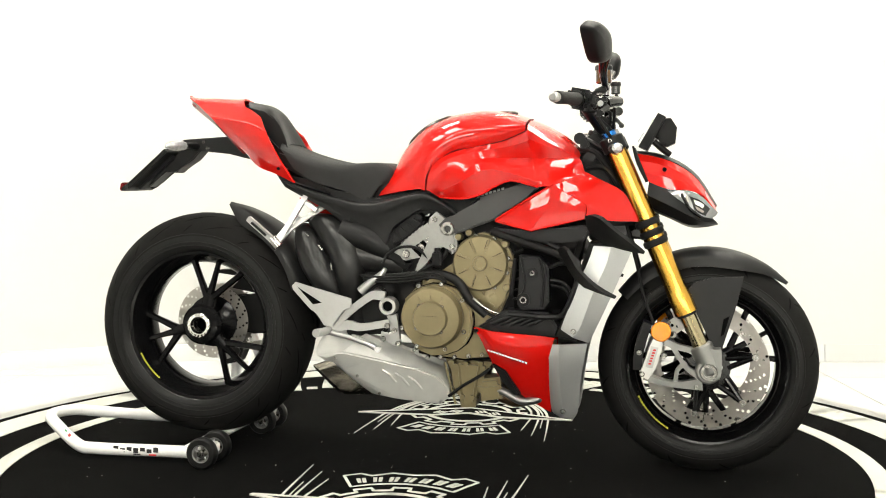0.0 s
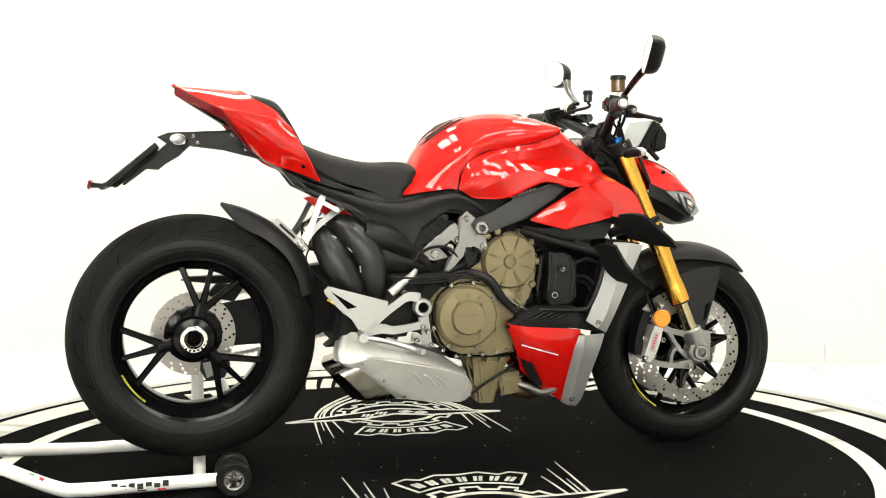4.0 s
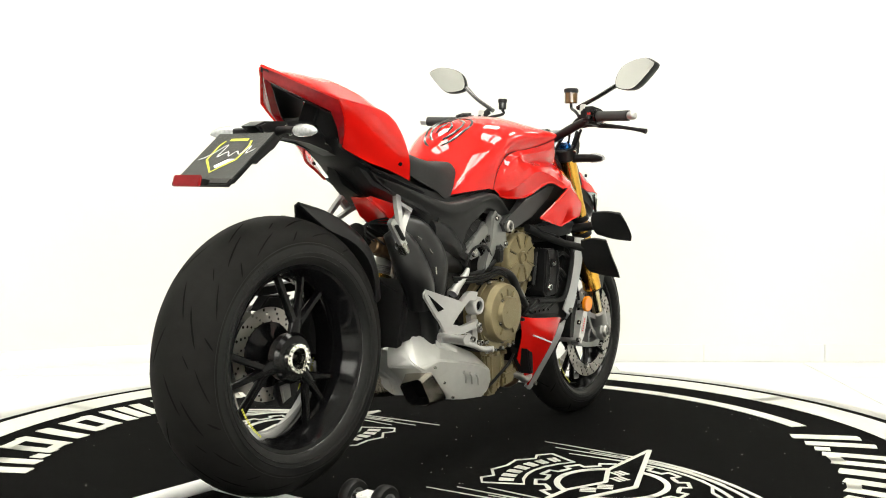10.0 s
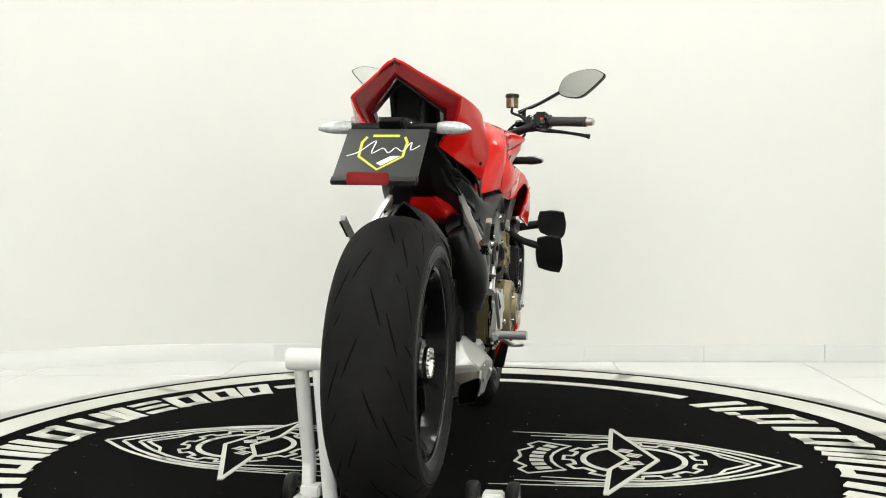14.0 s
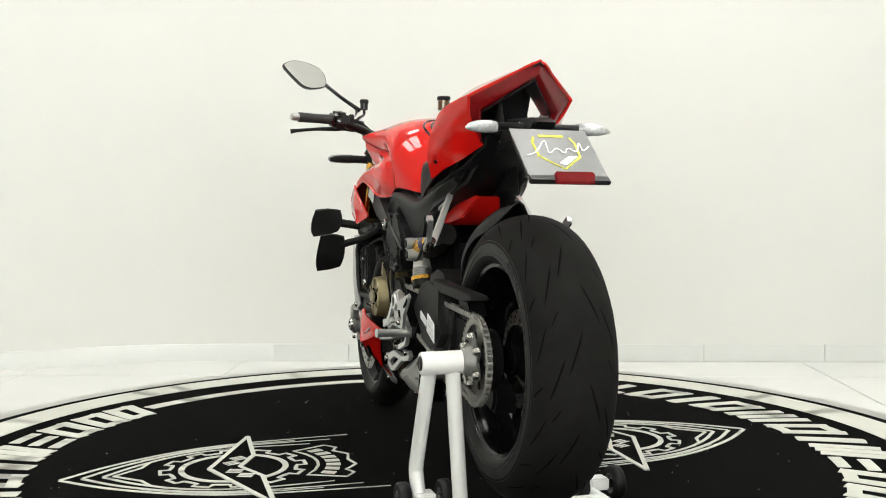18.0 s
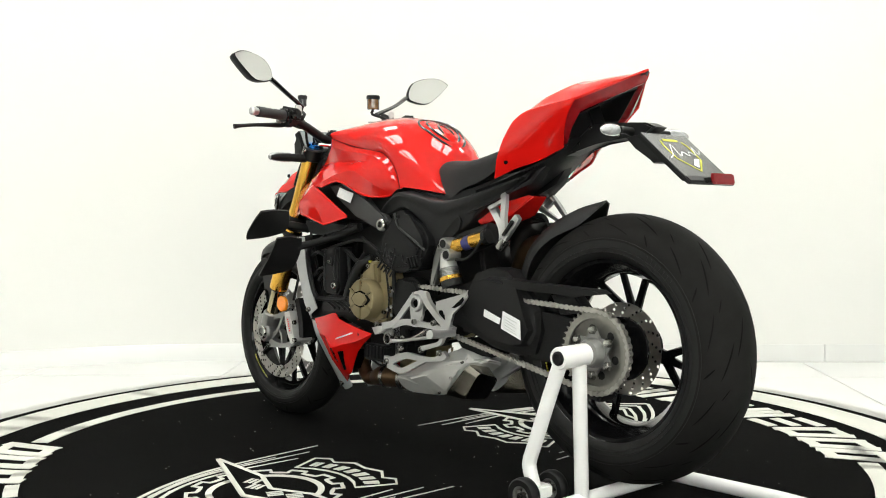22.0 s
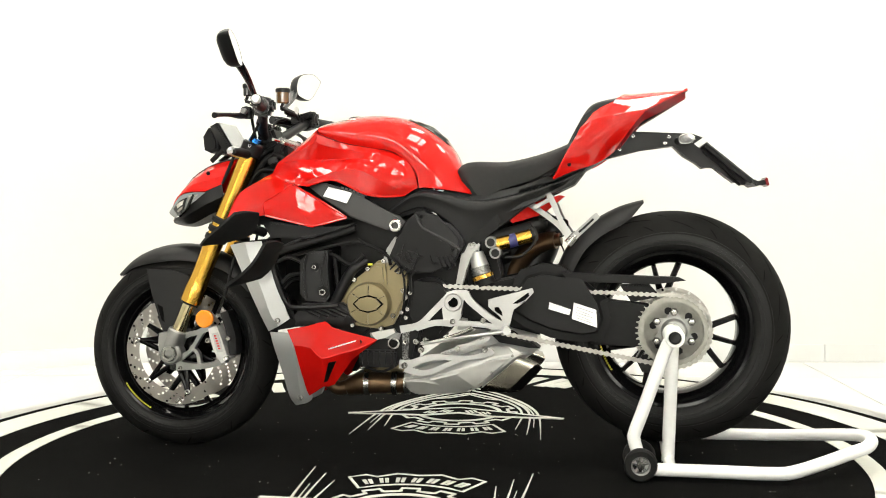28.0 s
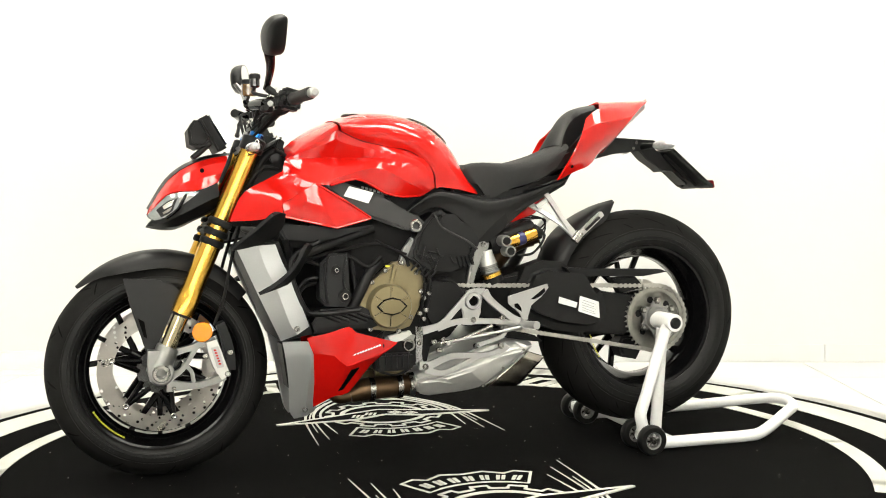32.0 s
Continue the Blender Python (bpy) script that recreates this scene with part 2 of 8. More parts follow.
def hull(pts, bevel=0.0):
    """The solid round the given points."""
    bm = bmesh.new()
    for p in pts:
        bm.verts.new(p)
    got = bmesh.ops.convex_hull(bm, input=bm.verts)
    bmesh.ops.delete(bm, geom=[v for v in got["geom_interior"] if isinstance(v, bmesh.types.BMVert)], context="VERTS")
    bmesh.ops.dissolve_limit(bm, angle_limit=0.06, verts=bm.verts, edges=bm.edges)
    if bevel:
        bmesh.ops.bevel(bm, geom=bm.edges[:], offset=bevel, segments=2, affect="EDGES", clamp_overlap=True)
    return bm


def lathe(profile, seg=48, axis="y", at=(0, 0, 0), closed=False):
    """A turned body: profile of (radius, place along the axis)."""
    bm = bmesh.new()
    rings = []
    for r, h in profile:
        ring = []
        for k in range(seg):
            a = 2 * math.pi * k / seg
            u, v = r * math.cos(a), r * math.sin(a)
            co = {"y": (u, h, v), "z": (u, v, h), "x": (h, u, v)}[axis]
            ring.append(bm.verts.new(Vector(co) + Vector(at)))
        rings.append(ring)
    c = len(rings)
    for i in range(c if closed else c - 1):
        a, b = rings[i], rings[(i + 1) % c]
        for k in range(seg):
            bm.faces.new((a[k], a[(k + 1) % seg], b[(k + 1) % seg], b[k]))
    if not closed:
        bm.faces.new(rings[0])
        bm.faces.new(list(reversed(rings[-1])))
    return bm


def rod(a, b, r, r2=None, seg=16, bevel=0.0):
    """A straight round piece from a to b, edges rounded."""
    a, b = Vector(a), Vector(b)
    r2 = r if r2 is None else r2
    h = (b - a).length
    e = min(bevel, r * 0.5, h * 0.4)
    prof = [(r - e, 0), (r, e), (r2, h - e), (r2 - e, h)] if e else [(r, 0), (r2, h)]
    bm = lathe(prof, seg, "z")
    return moved(bm, Matrix.Translation(a) @ (b - a).to_track_quat("Z", "Y").to_matrix().to_4x4())


def box(center, size, bevel=0.003, rot=(0, 0, 0)):
    bm = bmesh.new()
    bmesh.ops.create_cube(bm, size=1.0)
    bmesh.ops.scale(bm, vec=size, verts=bm.verts)
    if bevel:
        bmesh.ops.bevel(bm, geom=bm.edges[:], offset=min(bevel, min(size) * 0.45), segments=2, affect="EDGES")
    return moved(bm, pose(*center, *rot))


def bolt(at, r=0.009, side=-1, h=0.006):
    """A socket-head screw whose head looks to the bike's side."""
    x, y, z = at
    p = [(r * 0.45, -0.002), (r * 0.5, h * 0.4), (r * 0.55, h), (r * 0.85, h), (r, h * 0.6), (r, -0.004)]
    bm = lathe([(rr, side * hh) for rr, hh in p], 14, "y", at)
    return bm


def polar_disc(rin, rout, y0, y1, rings, seg, hole, at, size=0.34):
    """A flat ring with real round holes: hole(i, k) says which cells carry one; size: its radius as a share of the cell."""
    bm = bmesh.new()

    def spot(i, k):
        r, a = rin + (rout - rin) * i / rings, 2 * math.pi * k / seg
        return (at[0] + r * math.cos(a), at[1] + y0, at[2] + r * math.sin(a))
    vs = [[bm.verts.new(spot(i, k)) for k in range(seg)] for i in range(rings + 1)]
    for i in range(rings):
        for k in range(seg):
            a, b, c, d = vs[i][k], vs[i][(k + 1) % seg], vs[i + 1][(k + 1) % seg], vs[i + 1][k]
            if not hole(i, k):
                bm.faces.new((a, b, c, d))
                continue
            high = (rout - rin) / rings
            wide = 2 * math.pi * (rin + (rout - rin) * (i + 0.5) / rings) / seg
            rad = size * 2 * min(high, wide)
            o = [bm.verts.new(spot(i + 0.5 + rad / high * 0.5 * math.sin(q), k + 0.5 + rad / wide * 0.5 * math.cos(q))) for q in (radians(45 * j - 135) for j in range(8))]
            bm.faces.new((a, b, o[2], o[1], o[0]))
            bm.faces.new((b, c, o[4], o[3], o[2]))
            bm.faces.new((c, d, o[6], o[5], o[4]))
            bm.faces.new((d, a, o[0], o[7], o[6]))
    bmesh.ops.solidify(bm, geom=bm.faces[:], thickness=y1 - y0)
    return bm


def thing(name, label, category, group="", m=None):
    ob = new(name)
    ob.empty_display_size = 0.1
    tagged(ob, label, category, group)
    if m is not None:
        ob.matrix_world = m
    return ob


# ---- the room ----
FLOOR_Z = -0.03
CORNERS = [(-1.55, 2.16), (3.6, 1.9), (3.6, -5.2), (-4.4, -5.2), (-4.4, 0.82)]
ROOM_H = 3.3


WINDOWS = [(-2.7, -1.4), (-0.65, 0.65), (1.4, 2.7)]
SILL, HEAD = 0.9, 2.35


def window_wall(a, b, thick):
    """The wall behind the camera, built in piers round its three windows."""
    x0, x1 = min(a.x, b.x), max(a.x, b.x)
    y0, y1 = a.y - thick, a.y
    cells = [(x0, x1, FLOOR_Z - 0.1, SILL), (x0, x1, HEAD, ROOM_H + 0.1)]
    edges = [x0] + [v for w in WINDOWS for v in w] + [x1]
    cells += [(edges[i], edges[i + 1], SILL, HEAD) for i in range(0, len(edges), 2)]
    return merge(*[box(((p + q) / 2, (y0 + y1) / 2, (lo + hi) / 2), (q - p, y1 - y0, hi - lo), 0) for p, q, lo, hi in cells])


def window(i, x0, x1, y):
    w = thing("window_%d" % i, "large white framed window with four panes", "window", "", None)
    tagged(w, kind="structure")
    cx, cz = (x0 + x1) / 2, (SILL + HEAD) / 2
    for x in (x0 + 0.03, cx, x1 - 0.03):
        part("window_frame", box((x, y - 0.07, cz), (0.06, 0.06, HEAD - SILL), 0.004), WHITE_COAT, w)
    for z in (SILL + 0.03, cz, HEAD - 0.03):
        for s in (-1, 1):
            part("window_frame", box((cx + s * (x1 - x0) / 4, y - 0.07, z), ((x1 - x0) / 2 - 0.062, 0.055, 0.06), 0.004), WHITE_COAT, w)
    part("window_sill", box((cx, y + 0.02, SILL - 0.015), (x1 - x0 + 0.1, 0.16, 0.03), 0.005), WHITE_COAT, w)


def wall(name, a, b, thick=0.15):
    a, b = Vector((*a, 0)), Vector((*b, 0))
    d = (b - a).normalized()
    out = Vector((-d.y, d.x, 0))
    bm = bmesh.new()
    base = [a - d * 0.0, b, b + out * thick, a + out * thick]
    lo = [bm.verts.new((p.x, p.y, FLOOR_Z - 0.1)) for p in base]
    hi = [bm.verts.new((p.x, p.y, ROOM_H + 0.1)) for p in base]
    bm.faces.new(lo)
    bm.faces.new(hi)
    for i in range(4):
        bm.faces.new((lo[i], lo[(i + 1) % 4], hi[(i + 1) % 4], hi[i]))
    if name == "wall_south":
        bm.free()
        bm = window_wall(a, b, thick)
    ob = part(name, bm, PALE_WALL if name in ("wall_south", "wall_west") else GREY_WALL if name == "wall_east" else WALL, None)
    tagged(ob, "unseen smooth grey showroom wall, toned for reflections" if ob.data.materials[0] in (GREY_WALL, PALE_WALL) else "smooth white painted showroom wall", "wall", kind="structure")
    # skirting, a strip of tile with joints
    bm = bmesh.new()
    n = max(1, round((b - a).length / 0.6))
    for i in range(n):
        p, q = a + d * ((b - a).length * i / n + 0.001), a + d * ((b - a).length * (i + 1) / n - 0.001)
        mid = (p + q) / 2 + out * (thick + 0.006)
        sub = box((0, 0, 0), ((q - p).length, 0.012, 0.085), 0.003)
        moved(sub, Matrix.Translation((mid.x, mid.y, FLOOR_Z + 0.0425)) @ Matrix.Rotation(math.atan2(d.y, d.x), 4, "Z"))
        me = bpy.data.meshes.new("tmp")
        sub.to_mesh(me)
        sub.free()
        bm.from_mesh(me)
        bpy.data.meshes.remove(me)
    sk = part(name.replace("wall", "baseboard"), bm, SKIRT, None)
    tagged(sk, "low glossy white tiled skirting along the wall", "baseboard", kind="structure")


for i, nm in enumerate(("wall_north", "wall_east", "wall_south", "wall_west", "wall_northwest")):
    wall(nm, CORNERS[(i + 1) % 5], CORNERS[i])
for i, (x0, x1) in enumerate(WINDOWS):
    window(i + 1, x0, x1, -5.2)
bm = bmesh.new()
bm.faces.new([bm.verts.new((x, -6.0, z)) for x, z in ((-5, -0.5), (5, -0.5), (5, 4), (-5, 4))])
tagged(part("backdrop", bm, DAYLIGHT, None), "bright overcast daylight outside the windows", "backdrop", kind="structure")
# the corner is rounded with plaster
bm = bmesh.new()
bend = spline([(-0.6, 1.9623, 0), (-0.85, 1.9735, 0), (-1.15, 1.981, 0), (-1.5, 1.937, 0), (-1.9, 1.802, 0), (-2.4, 1.588, 0), (-3.3, 1.1727, 0)], 6)
for p, q in zip(bend, bend[1:]):
    bm.faces.new([bm.verts.new((v.x, v.y, z)) for v, z in ((p, FLOOR_Z), (q, FLOOR_Z), (q, ROOM_H), (p, ROOM_H))])
bmesh.ops.remove_doubles(bm, verts=bm.verts, dist=1e-5)
tagged(part("wall_corner", bm, WALL, None, sharp=80), "rounded white plaster corner of the wall", "wall", kind="structure")
bm = bmesh.new()
ring = [[bm.verts.new((v.x + 0.004 * k, v.y - 0.012 * k, z)) for v in bend] for k, z in ((1, FLOOR_Z), (1, FLOOR_Z + 0.08), (0.6, FLOOR_Z + 0.084), (0, FLOOR_Z + 0.085))]
for r0, r1 in zip(ring, ring[1:]):
    for k in range(len(bend) - 1):
        bm.faces.new((r0[k], r0[k + 1], r1[k + 1], r1[k]))
tagged(part("baseboard_corner", bm, SKIRT, None, sharp=80), "glossy white skirting round the corner", "baseboard", kind="structure")

bm = bmesh.new()
bm.faces.new([bm.verts.new((x * 1.03, y * 1.03, FLOOR_Z - 0.006)) for x, y in CORNERS])
floor = part("floor", bm, GROUT, None)
tagged(floor, "polished white square floor tiles with fine joints", "floor", kind="structure")


def tile_piece():
    return box((0, 0, 0), (0.897, 0.897, 0.012), 0.0015)


tile = None
TILE_TURN = Matrix.Rotation(radians(-2.9), 4, "Z")
for i in range(-5, 5):
    for j in range(-6, 4):
        p = TILE_TURN @ Vector((i * 0.9 + 0.32, j * 0.9 + 0.15, 0))
        if not (-4.9 < p.x < 4.1 and -5.7 < p.y < 2.6) or p.length < 0.9:
            continue
        m = Matrix.Translation((p.x, p.y, FLOOR_Z - 0.006)) @ TILE_TURN
        if tile is None:
            tile = part("tile", tile_piece(), TILE, floor)
            tile.matrix_basis = m
        else:
            share("tile", tile, m, floor)

bm = bmesh.new()
lo = [bm.verts.new((x * 1.05, y * 1.05, ROOM_H)) for x, y in CORNERS]
hi = [bm.verts.new((x * 1.05, y * 1.05, ROOM_H + 0.15)) for x, y in CORNERS]
bm.faces.new(lo)
bm.faces.new(hi)
for i in range(5):
    bm.faces.new((lo[i], lo[(i + 1) % 5], hi[(i + 1) % 5], hi[i]))
tagged(part("ceiling", bm, WALL, None), "plain white ceiling", "ceiling", kind="structure")


def ceiling_light(x, y, sx=0.6, sy=0.6):
    t = thing("ceiling_light", "square white LED panel lamp on the ceiling", "ceiling light", "ceiling lights",
              pose(x, y, ROOM_H - 0.03, 0, 0, -3))
    part("diffuser", box((0, 0, -0.008), (sx - 0.04, sy - 0.04, 0.012), 0.002), GLOW, t)
    for s in (-1, 1):
        part("frame_bar", box((s * sx / 2, 0, 0), (0.03, sy + 0.03, 0.04), 0.004), WHITE_COAT, t)
        part("frame_bar", box((0, s * sy / 2, 0), (sx - 0.032, 0.03, 0.04), 0.004), WHITE_COAT, t)
    part("backing", box((0, 0, 0.012), (sx - 0.032, sy - 0.032, 0.016), 0), WHITE_COAT, t)
    return t


for gx, gy in ((-1.5, -2.3), (1.3, -2.3), (-1.5, -0.1), (1.3, -0.1)):
    for i in (-1, 1):
        ceiling_light(gx + 0.34 * i, gy, 0.58, 1.0)
for lx in (-0.9, 0.9, 2.5):
    ceiling_light(lx, 1.35, 0.58, 0.58)

# ---- the turntable and its mat ----
turntable = thing("turntable", "round motorised turntable with a scuffed grey metal edge", "turntable")
part("platform", lathe([(0.2, FLOOR_Z + 0.002), (1.66, FLOOR_Z + 0.002), (1.66, -0.006), (0.2, -0.006)], 128, "z"), RIM_GREY, turntable)
part("edge_ring", lathe([(1.605, -0.0055), (1.685, FLOOR_Z + 0.002), (1.68, -0.004), (1.605, -0.001)], 160, "z", closed=True), RIM_GREY, turntable, "scuffed grey edge strip")

mat_thing = thing("floor_mat", "round black carpet mat with printed white rings and emblems", "mat")
part("carpet", lathe([(0.01, -0.005), (1.598, -0.005), (1.6, -0.003), (1.598, 0.0), (0.01, 0.0)], 160, "z"), CARPET, mat_thing)


def flat(polys, z0=0.0005, z1=0.0022):
    """Printed shapes: each a list of (x, y)."""
    bm = bmesh.new()
    for poly in polys:
        lo = [bm.verts.new((x, y, z0)) for x, y in poly]
        hi = [bm.verts.new((x, y, z1)) for x, y in poly]
        bm.faces.new(hi)
        c = len(poly)
        for i in range(c):
            bm.faces.new((lo[i], lo[(i + 1) % c], hi[(i + 1) % c], hi[i]))
    bmesh.ops.remove_doubles(bm, verts=bm.verts, dist=1e-5)
    return bm


def arc_quads(r0, r1, a0, a1, step=2.0):
    n = max(1, int(abs(a1 - a0) / step))
    pt = lambda r, a: (r * math.cos(radians(a)), r * math.sin(radians(a)))
    return [[pt(r0, a0 + (a1 - a0) * i / n), pt(r1, a0 + (a1 - a0) * i / n),
             pt(r1, a0 + (a1 - a0) * (i + 1) / n), pt(r0, a0 + (a1 - a0) * (i + 1) / n)] for i in range(n)]


def line_quads(pts, w, closed=False):
    """A printed stroke of width w along a line."""
    p = [Vector((x, y)) for x, y in pts]
    c = len(p)
    sides = []
    for i in range(c):
        d = (p[(i + 1) % c] - p[i - 1]) if closed else (p[min(i + 1, c - 1)] - p[max(i - 1, 0)])
        d.normalize()
        q = Vector((-d.y, d.x)) * w / 2
        sides.append((p[i] - q, p[i] + q))
    out = []
    for i in range(c if closed else c - 1):
        a, b = sides[i], sides[(i + 1) % c]
        out.append([tuple(a[0]), tuple(b[0]), tuple(b[1]), tuple(a[1])])
    return out


part("outer_ring", flat(arc_quads(1.423, 1.556, 0, 360)), PRINT, mat_thing, "broad white printed ring")
for a in (-39, 141):
    part("arc_line", flat(arc_quads(1.225, 1.281, a, a + 80)), PRINT, mat_thing, "thin white printed arc")

# ring of slanted white blocks where the lettering stands: strokes as (u0, v0, u1, v1), v = 0 on the outer side
BLOCKS = {
    "frame": [(0.17, 0.0, 0.17, 1.0), (0.83, 0.0, 0.83, 1.0), (0.05, 0.11, 0.95, 0.11), (0.05, 0.89, 0.95, 0.89)],
    "trio": [(0.0, 0.11, 0.95, 0.11), (0.0, 0.5, 0.95, 0.5), (0.0, 0.89, 0.95, 0.89)],
    "posts": [(0.16, 0.0, 0.16, 1.0), (0.5, 0.0, 0.5, 1.0), (0.84, 0.0, 0.84, 1.0)],
    "post": [(0.45, 0.0, 0.45, 1.0), (0.55, 0.0, 0.55, 1.0)],
    "dot": [(0.5, 0.78, 0.5, 1.0)],
}
# kind, middle angle, width in degrees
ORDER = [("frame", 45.2, 5.8), ("frame", 51.7, 6.2), ("frame", 59.0, 6.6), ("trio", 66.3, 6.0), ("posts", 73.6, 6.8), ("post", 80.2, 5.6),
         ("frame", 87.3, 6.8), ("posts", 96.8, 8.8), ("frame", 106.0, 6.8), ("post", 113.1, 5.6), ("frame", 120.4, 6.8), ("dot", 125.8, 2.0),
         ("post", 129.2, 2.4), ("post", 133.8, 5.2)]


def letter_block(kind, mid, wide, r_in=1.155, r_out=1.35):
    def at(u, v):
        a = radians(mid + wide * (u - 0.5) + 2.9 * (v - 0.5))
        r = r_out + (r_in - r_out) * v
        return Vector((r * math.cos(a), r * math.sin(a)))
    polys = []
    for u0, v0, u1, v1 in BLOCKS[kind]:
        polys += line_quads([at(u0 + (u1 - u0) * k / 3, v0 + (v1 - v0) * k / 3) for k in range(4)], 0.037 if abs(u0 - u1) > 0.05 else 0.043)
    return polys


for half in (0, 180):
    for kind, mid, wide in ORDER:
        polys = letter_block(kind, mid + half, wide)
        # strokes that cross lie a hair over one another
        bms = [flat(polys[3 * i:3 * i + 3], 0.0005, 0.0021 + 0.00012 * i) for i in range(len(polys) // 3)]
        part("letter_block", merge(*bms), PRINT, mat_thing)


def tapered(pts, w0, w1):
    """A printed line along a smooth curve, from width w0 to w1."""
    p = [Vector((v.x, v.y)) for v in spline([(x, y, 0) for x, y in pts], 5)]
    out, last = [], None
    for i, q in enumerate(p):
        d = (p[min(i + 1, len(p) - 1)] - p[max(i - 1, 0)]).normalized()
        f = i / (len(p) - 1)
        n = Vector((-d.y, d.x)) * (w0 + (w1 - w0) * f * f) / 2
        now = (q - n, q + n)
        if last:
            out.append([tuple(last[0]), tuple(now[0]), tuple(now[1]), tuple(last[1])])
        last = now
    return out


def emblem(turn):
    """Gear, broken needle, pointed leaf of speed lines and a toothed banner, as line drawing."""
    R = Matrix.Rotation(radians(turn), 2)
    cy = -0.5915

    def put(polys, top=0.0022):
        return flat([[tuple(R @ Vector(p)) for p in poly] for poly in polys], 0.0005, top)
    ring = [(0.146 * math.cos(radians(a)), cy + 0.146 * math.sin(radians(a))) for a in range(0, 360, 8)]
    part("emblem_ring", put(line_quads(ring, 0.017, True)), PRINT, mat_thing)
    gear = []
    for k in range(12):
        for da, r in ((-12, 0.177), (-7.5, 0.179), (-6.5, 0.204), (6.5, 0.204), (7.5, 0.179), (12, 0.177)):
            a = radians(k * 30 + da)
            gear.append((r * math.cos(a), cy + r * math.sin(a)))
    part("emblem_gear", put(line_quads(gear, 0.0115, True)), PRINT, mat_thing)
    needle = [(0.388, -0.522), (0.115, -0.5224), (-0.002, -0.574), (-0.125, -0.5235), (-0.372, -0.517), (0.002, -0.66)]
    part("emblem_needle", put([[needle[0], needle[1], needle[2], needle[5]], [needle[2], needle[3], needle[4], needle[5]]], 0.0028), CARPET, mat_thing)
    edge = [q for a, b in zip(needle, needle[1:] + needle[:1]) for q in line_quads([a, b], 0.0135)]
    for i, q in enumerate(edge):
        part("emblem_needle_edge", put([q], 0.0033 + 0.0001 * i), PRINT, mat_thing)
    for x, y, t in ((0.098, -0.566, -0.42), (0.046, -0.592, -0.42), (-0.044, -0.594, 0.42), (-0.094, -0.57, 0.42)):
        u, v = Vector((math.cos(t), math.sin(t))), Vector((-math.sin(t), math.cos(t)))
        c = Vector((x, y))
        for k in (-1, 0, 1):
            m = c + u * 0.0145 * k
            part("emblem_word_bar", put([[tuple(m - u * 0.0048 - v * 0.021), tuple(m + u * 0.0048 - v * 0.021), tuple(m + u * 0.0048 + v * 0.021), tuple(m - u * 0.0048 + v * 0.021)]], 0.0034), PRINT, mat_thing)
    for side in (-1, 1):
        for pts, w in (([(0.003, -1.058), (0.115, -0.935), (0.208, -0.79), (0.262, -0.66), (0.287, -0.54), (0.299, -0.4), (0.31, -0.205)], 0.0125),
                       ([(0.003, -1.0), (0.105, -0.9), (0.186, -0.78), (0.236, -0.66), (0.255, -0.54), (0.26, -0.42), (0.262, -0.27)], 0.0115),
                       ([(0.003, -0.945), (0.095, -0.86), (0.17, -0.76), (0.212, -0.66), (0.228, -0.54), (0.226, -0.45), (0.22, -0.34)], 0.011),
                       ([(0.155, -0.845), (0.225, -0.72), (0.262, -0.6), (0.272, -0.5), (0.278, -0.38)], 0.006)):
            part("emblem_line", put(tapered([(side * x, y) for x, y in pts], w, 0.002)), PRINT, mat_thing)
        part("emblem_line", put(line_quads([(0.0, -0.918), (side * 0.07, -0.844), (side * 0.125, -0.822), (side * 0.165, -0.775)], 0.0095), 0.0024 + 0.0001 * side), PRINT, mat_thing)
    inner = [(0.225 * math.sin(radians(a)), cy + 0.238 * math.cos(radians(a)) + 0.002) for a in (38, 25, 12, 0, -12, -25, -38)]
    outer = [(-0.188, -0.3), (-0.148, -0.271), (-0.112, -0.288), (-0.062, -0.25), (0.0, -0.262), (0.062, -0.25), (0.112, -0.288), (0.148, -0.271), (0.188, -0.3)]
    part("emblem_banner", put(line_quads(outer + inner, 0.0085, True), 0.0023), PRINT, mat_thing)
    for k in range(7):
        a = radians(-27 + 9 * k)
        for j in (-1, 1):
            b = a + j * 0.026
            q = [(r * math.sin(b + e), cy + r * math.cos(b + e)) for r, e in ((0.262, -0.018), (0.262, 0.018), (0.303, 0.03), (0.303, -0.006))]
            part("emblem_word_bar", put([q]), PRINT, mat_thing)


emblem(0)
emblem(180)

# specks of dust on the carpet
bm = bmesh.new()
for k in range(170):
    a, r = random.uniform(0, 6.283), 1.2 * math.sqrt(random.random())
    x, y, s = r * math.cos(a), r * math.sin(a), random.uniform(0.0012, 0.003)
    b = random.uniform(0, 3)
    bm.faces.new([bm.verts.new((x + s * math.cos(b + q) * (1 if q % 2 < 1 else 0.6), y + s * math.sin(b + q), 0.0012)) for q in (0, 1.6, 3.1, 4.7)])
part("dust", bm, PRINT, mat_thing, "pale specks of dust", kind="stuff")


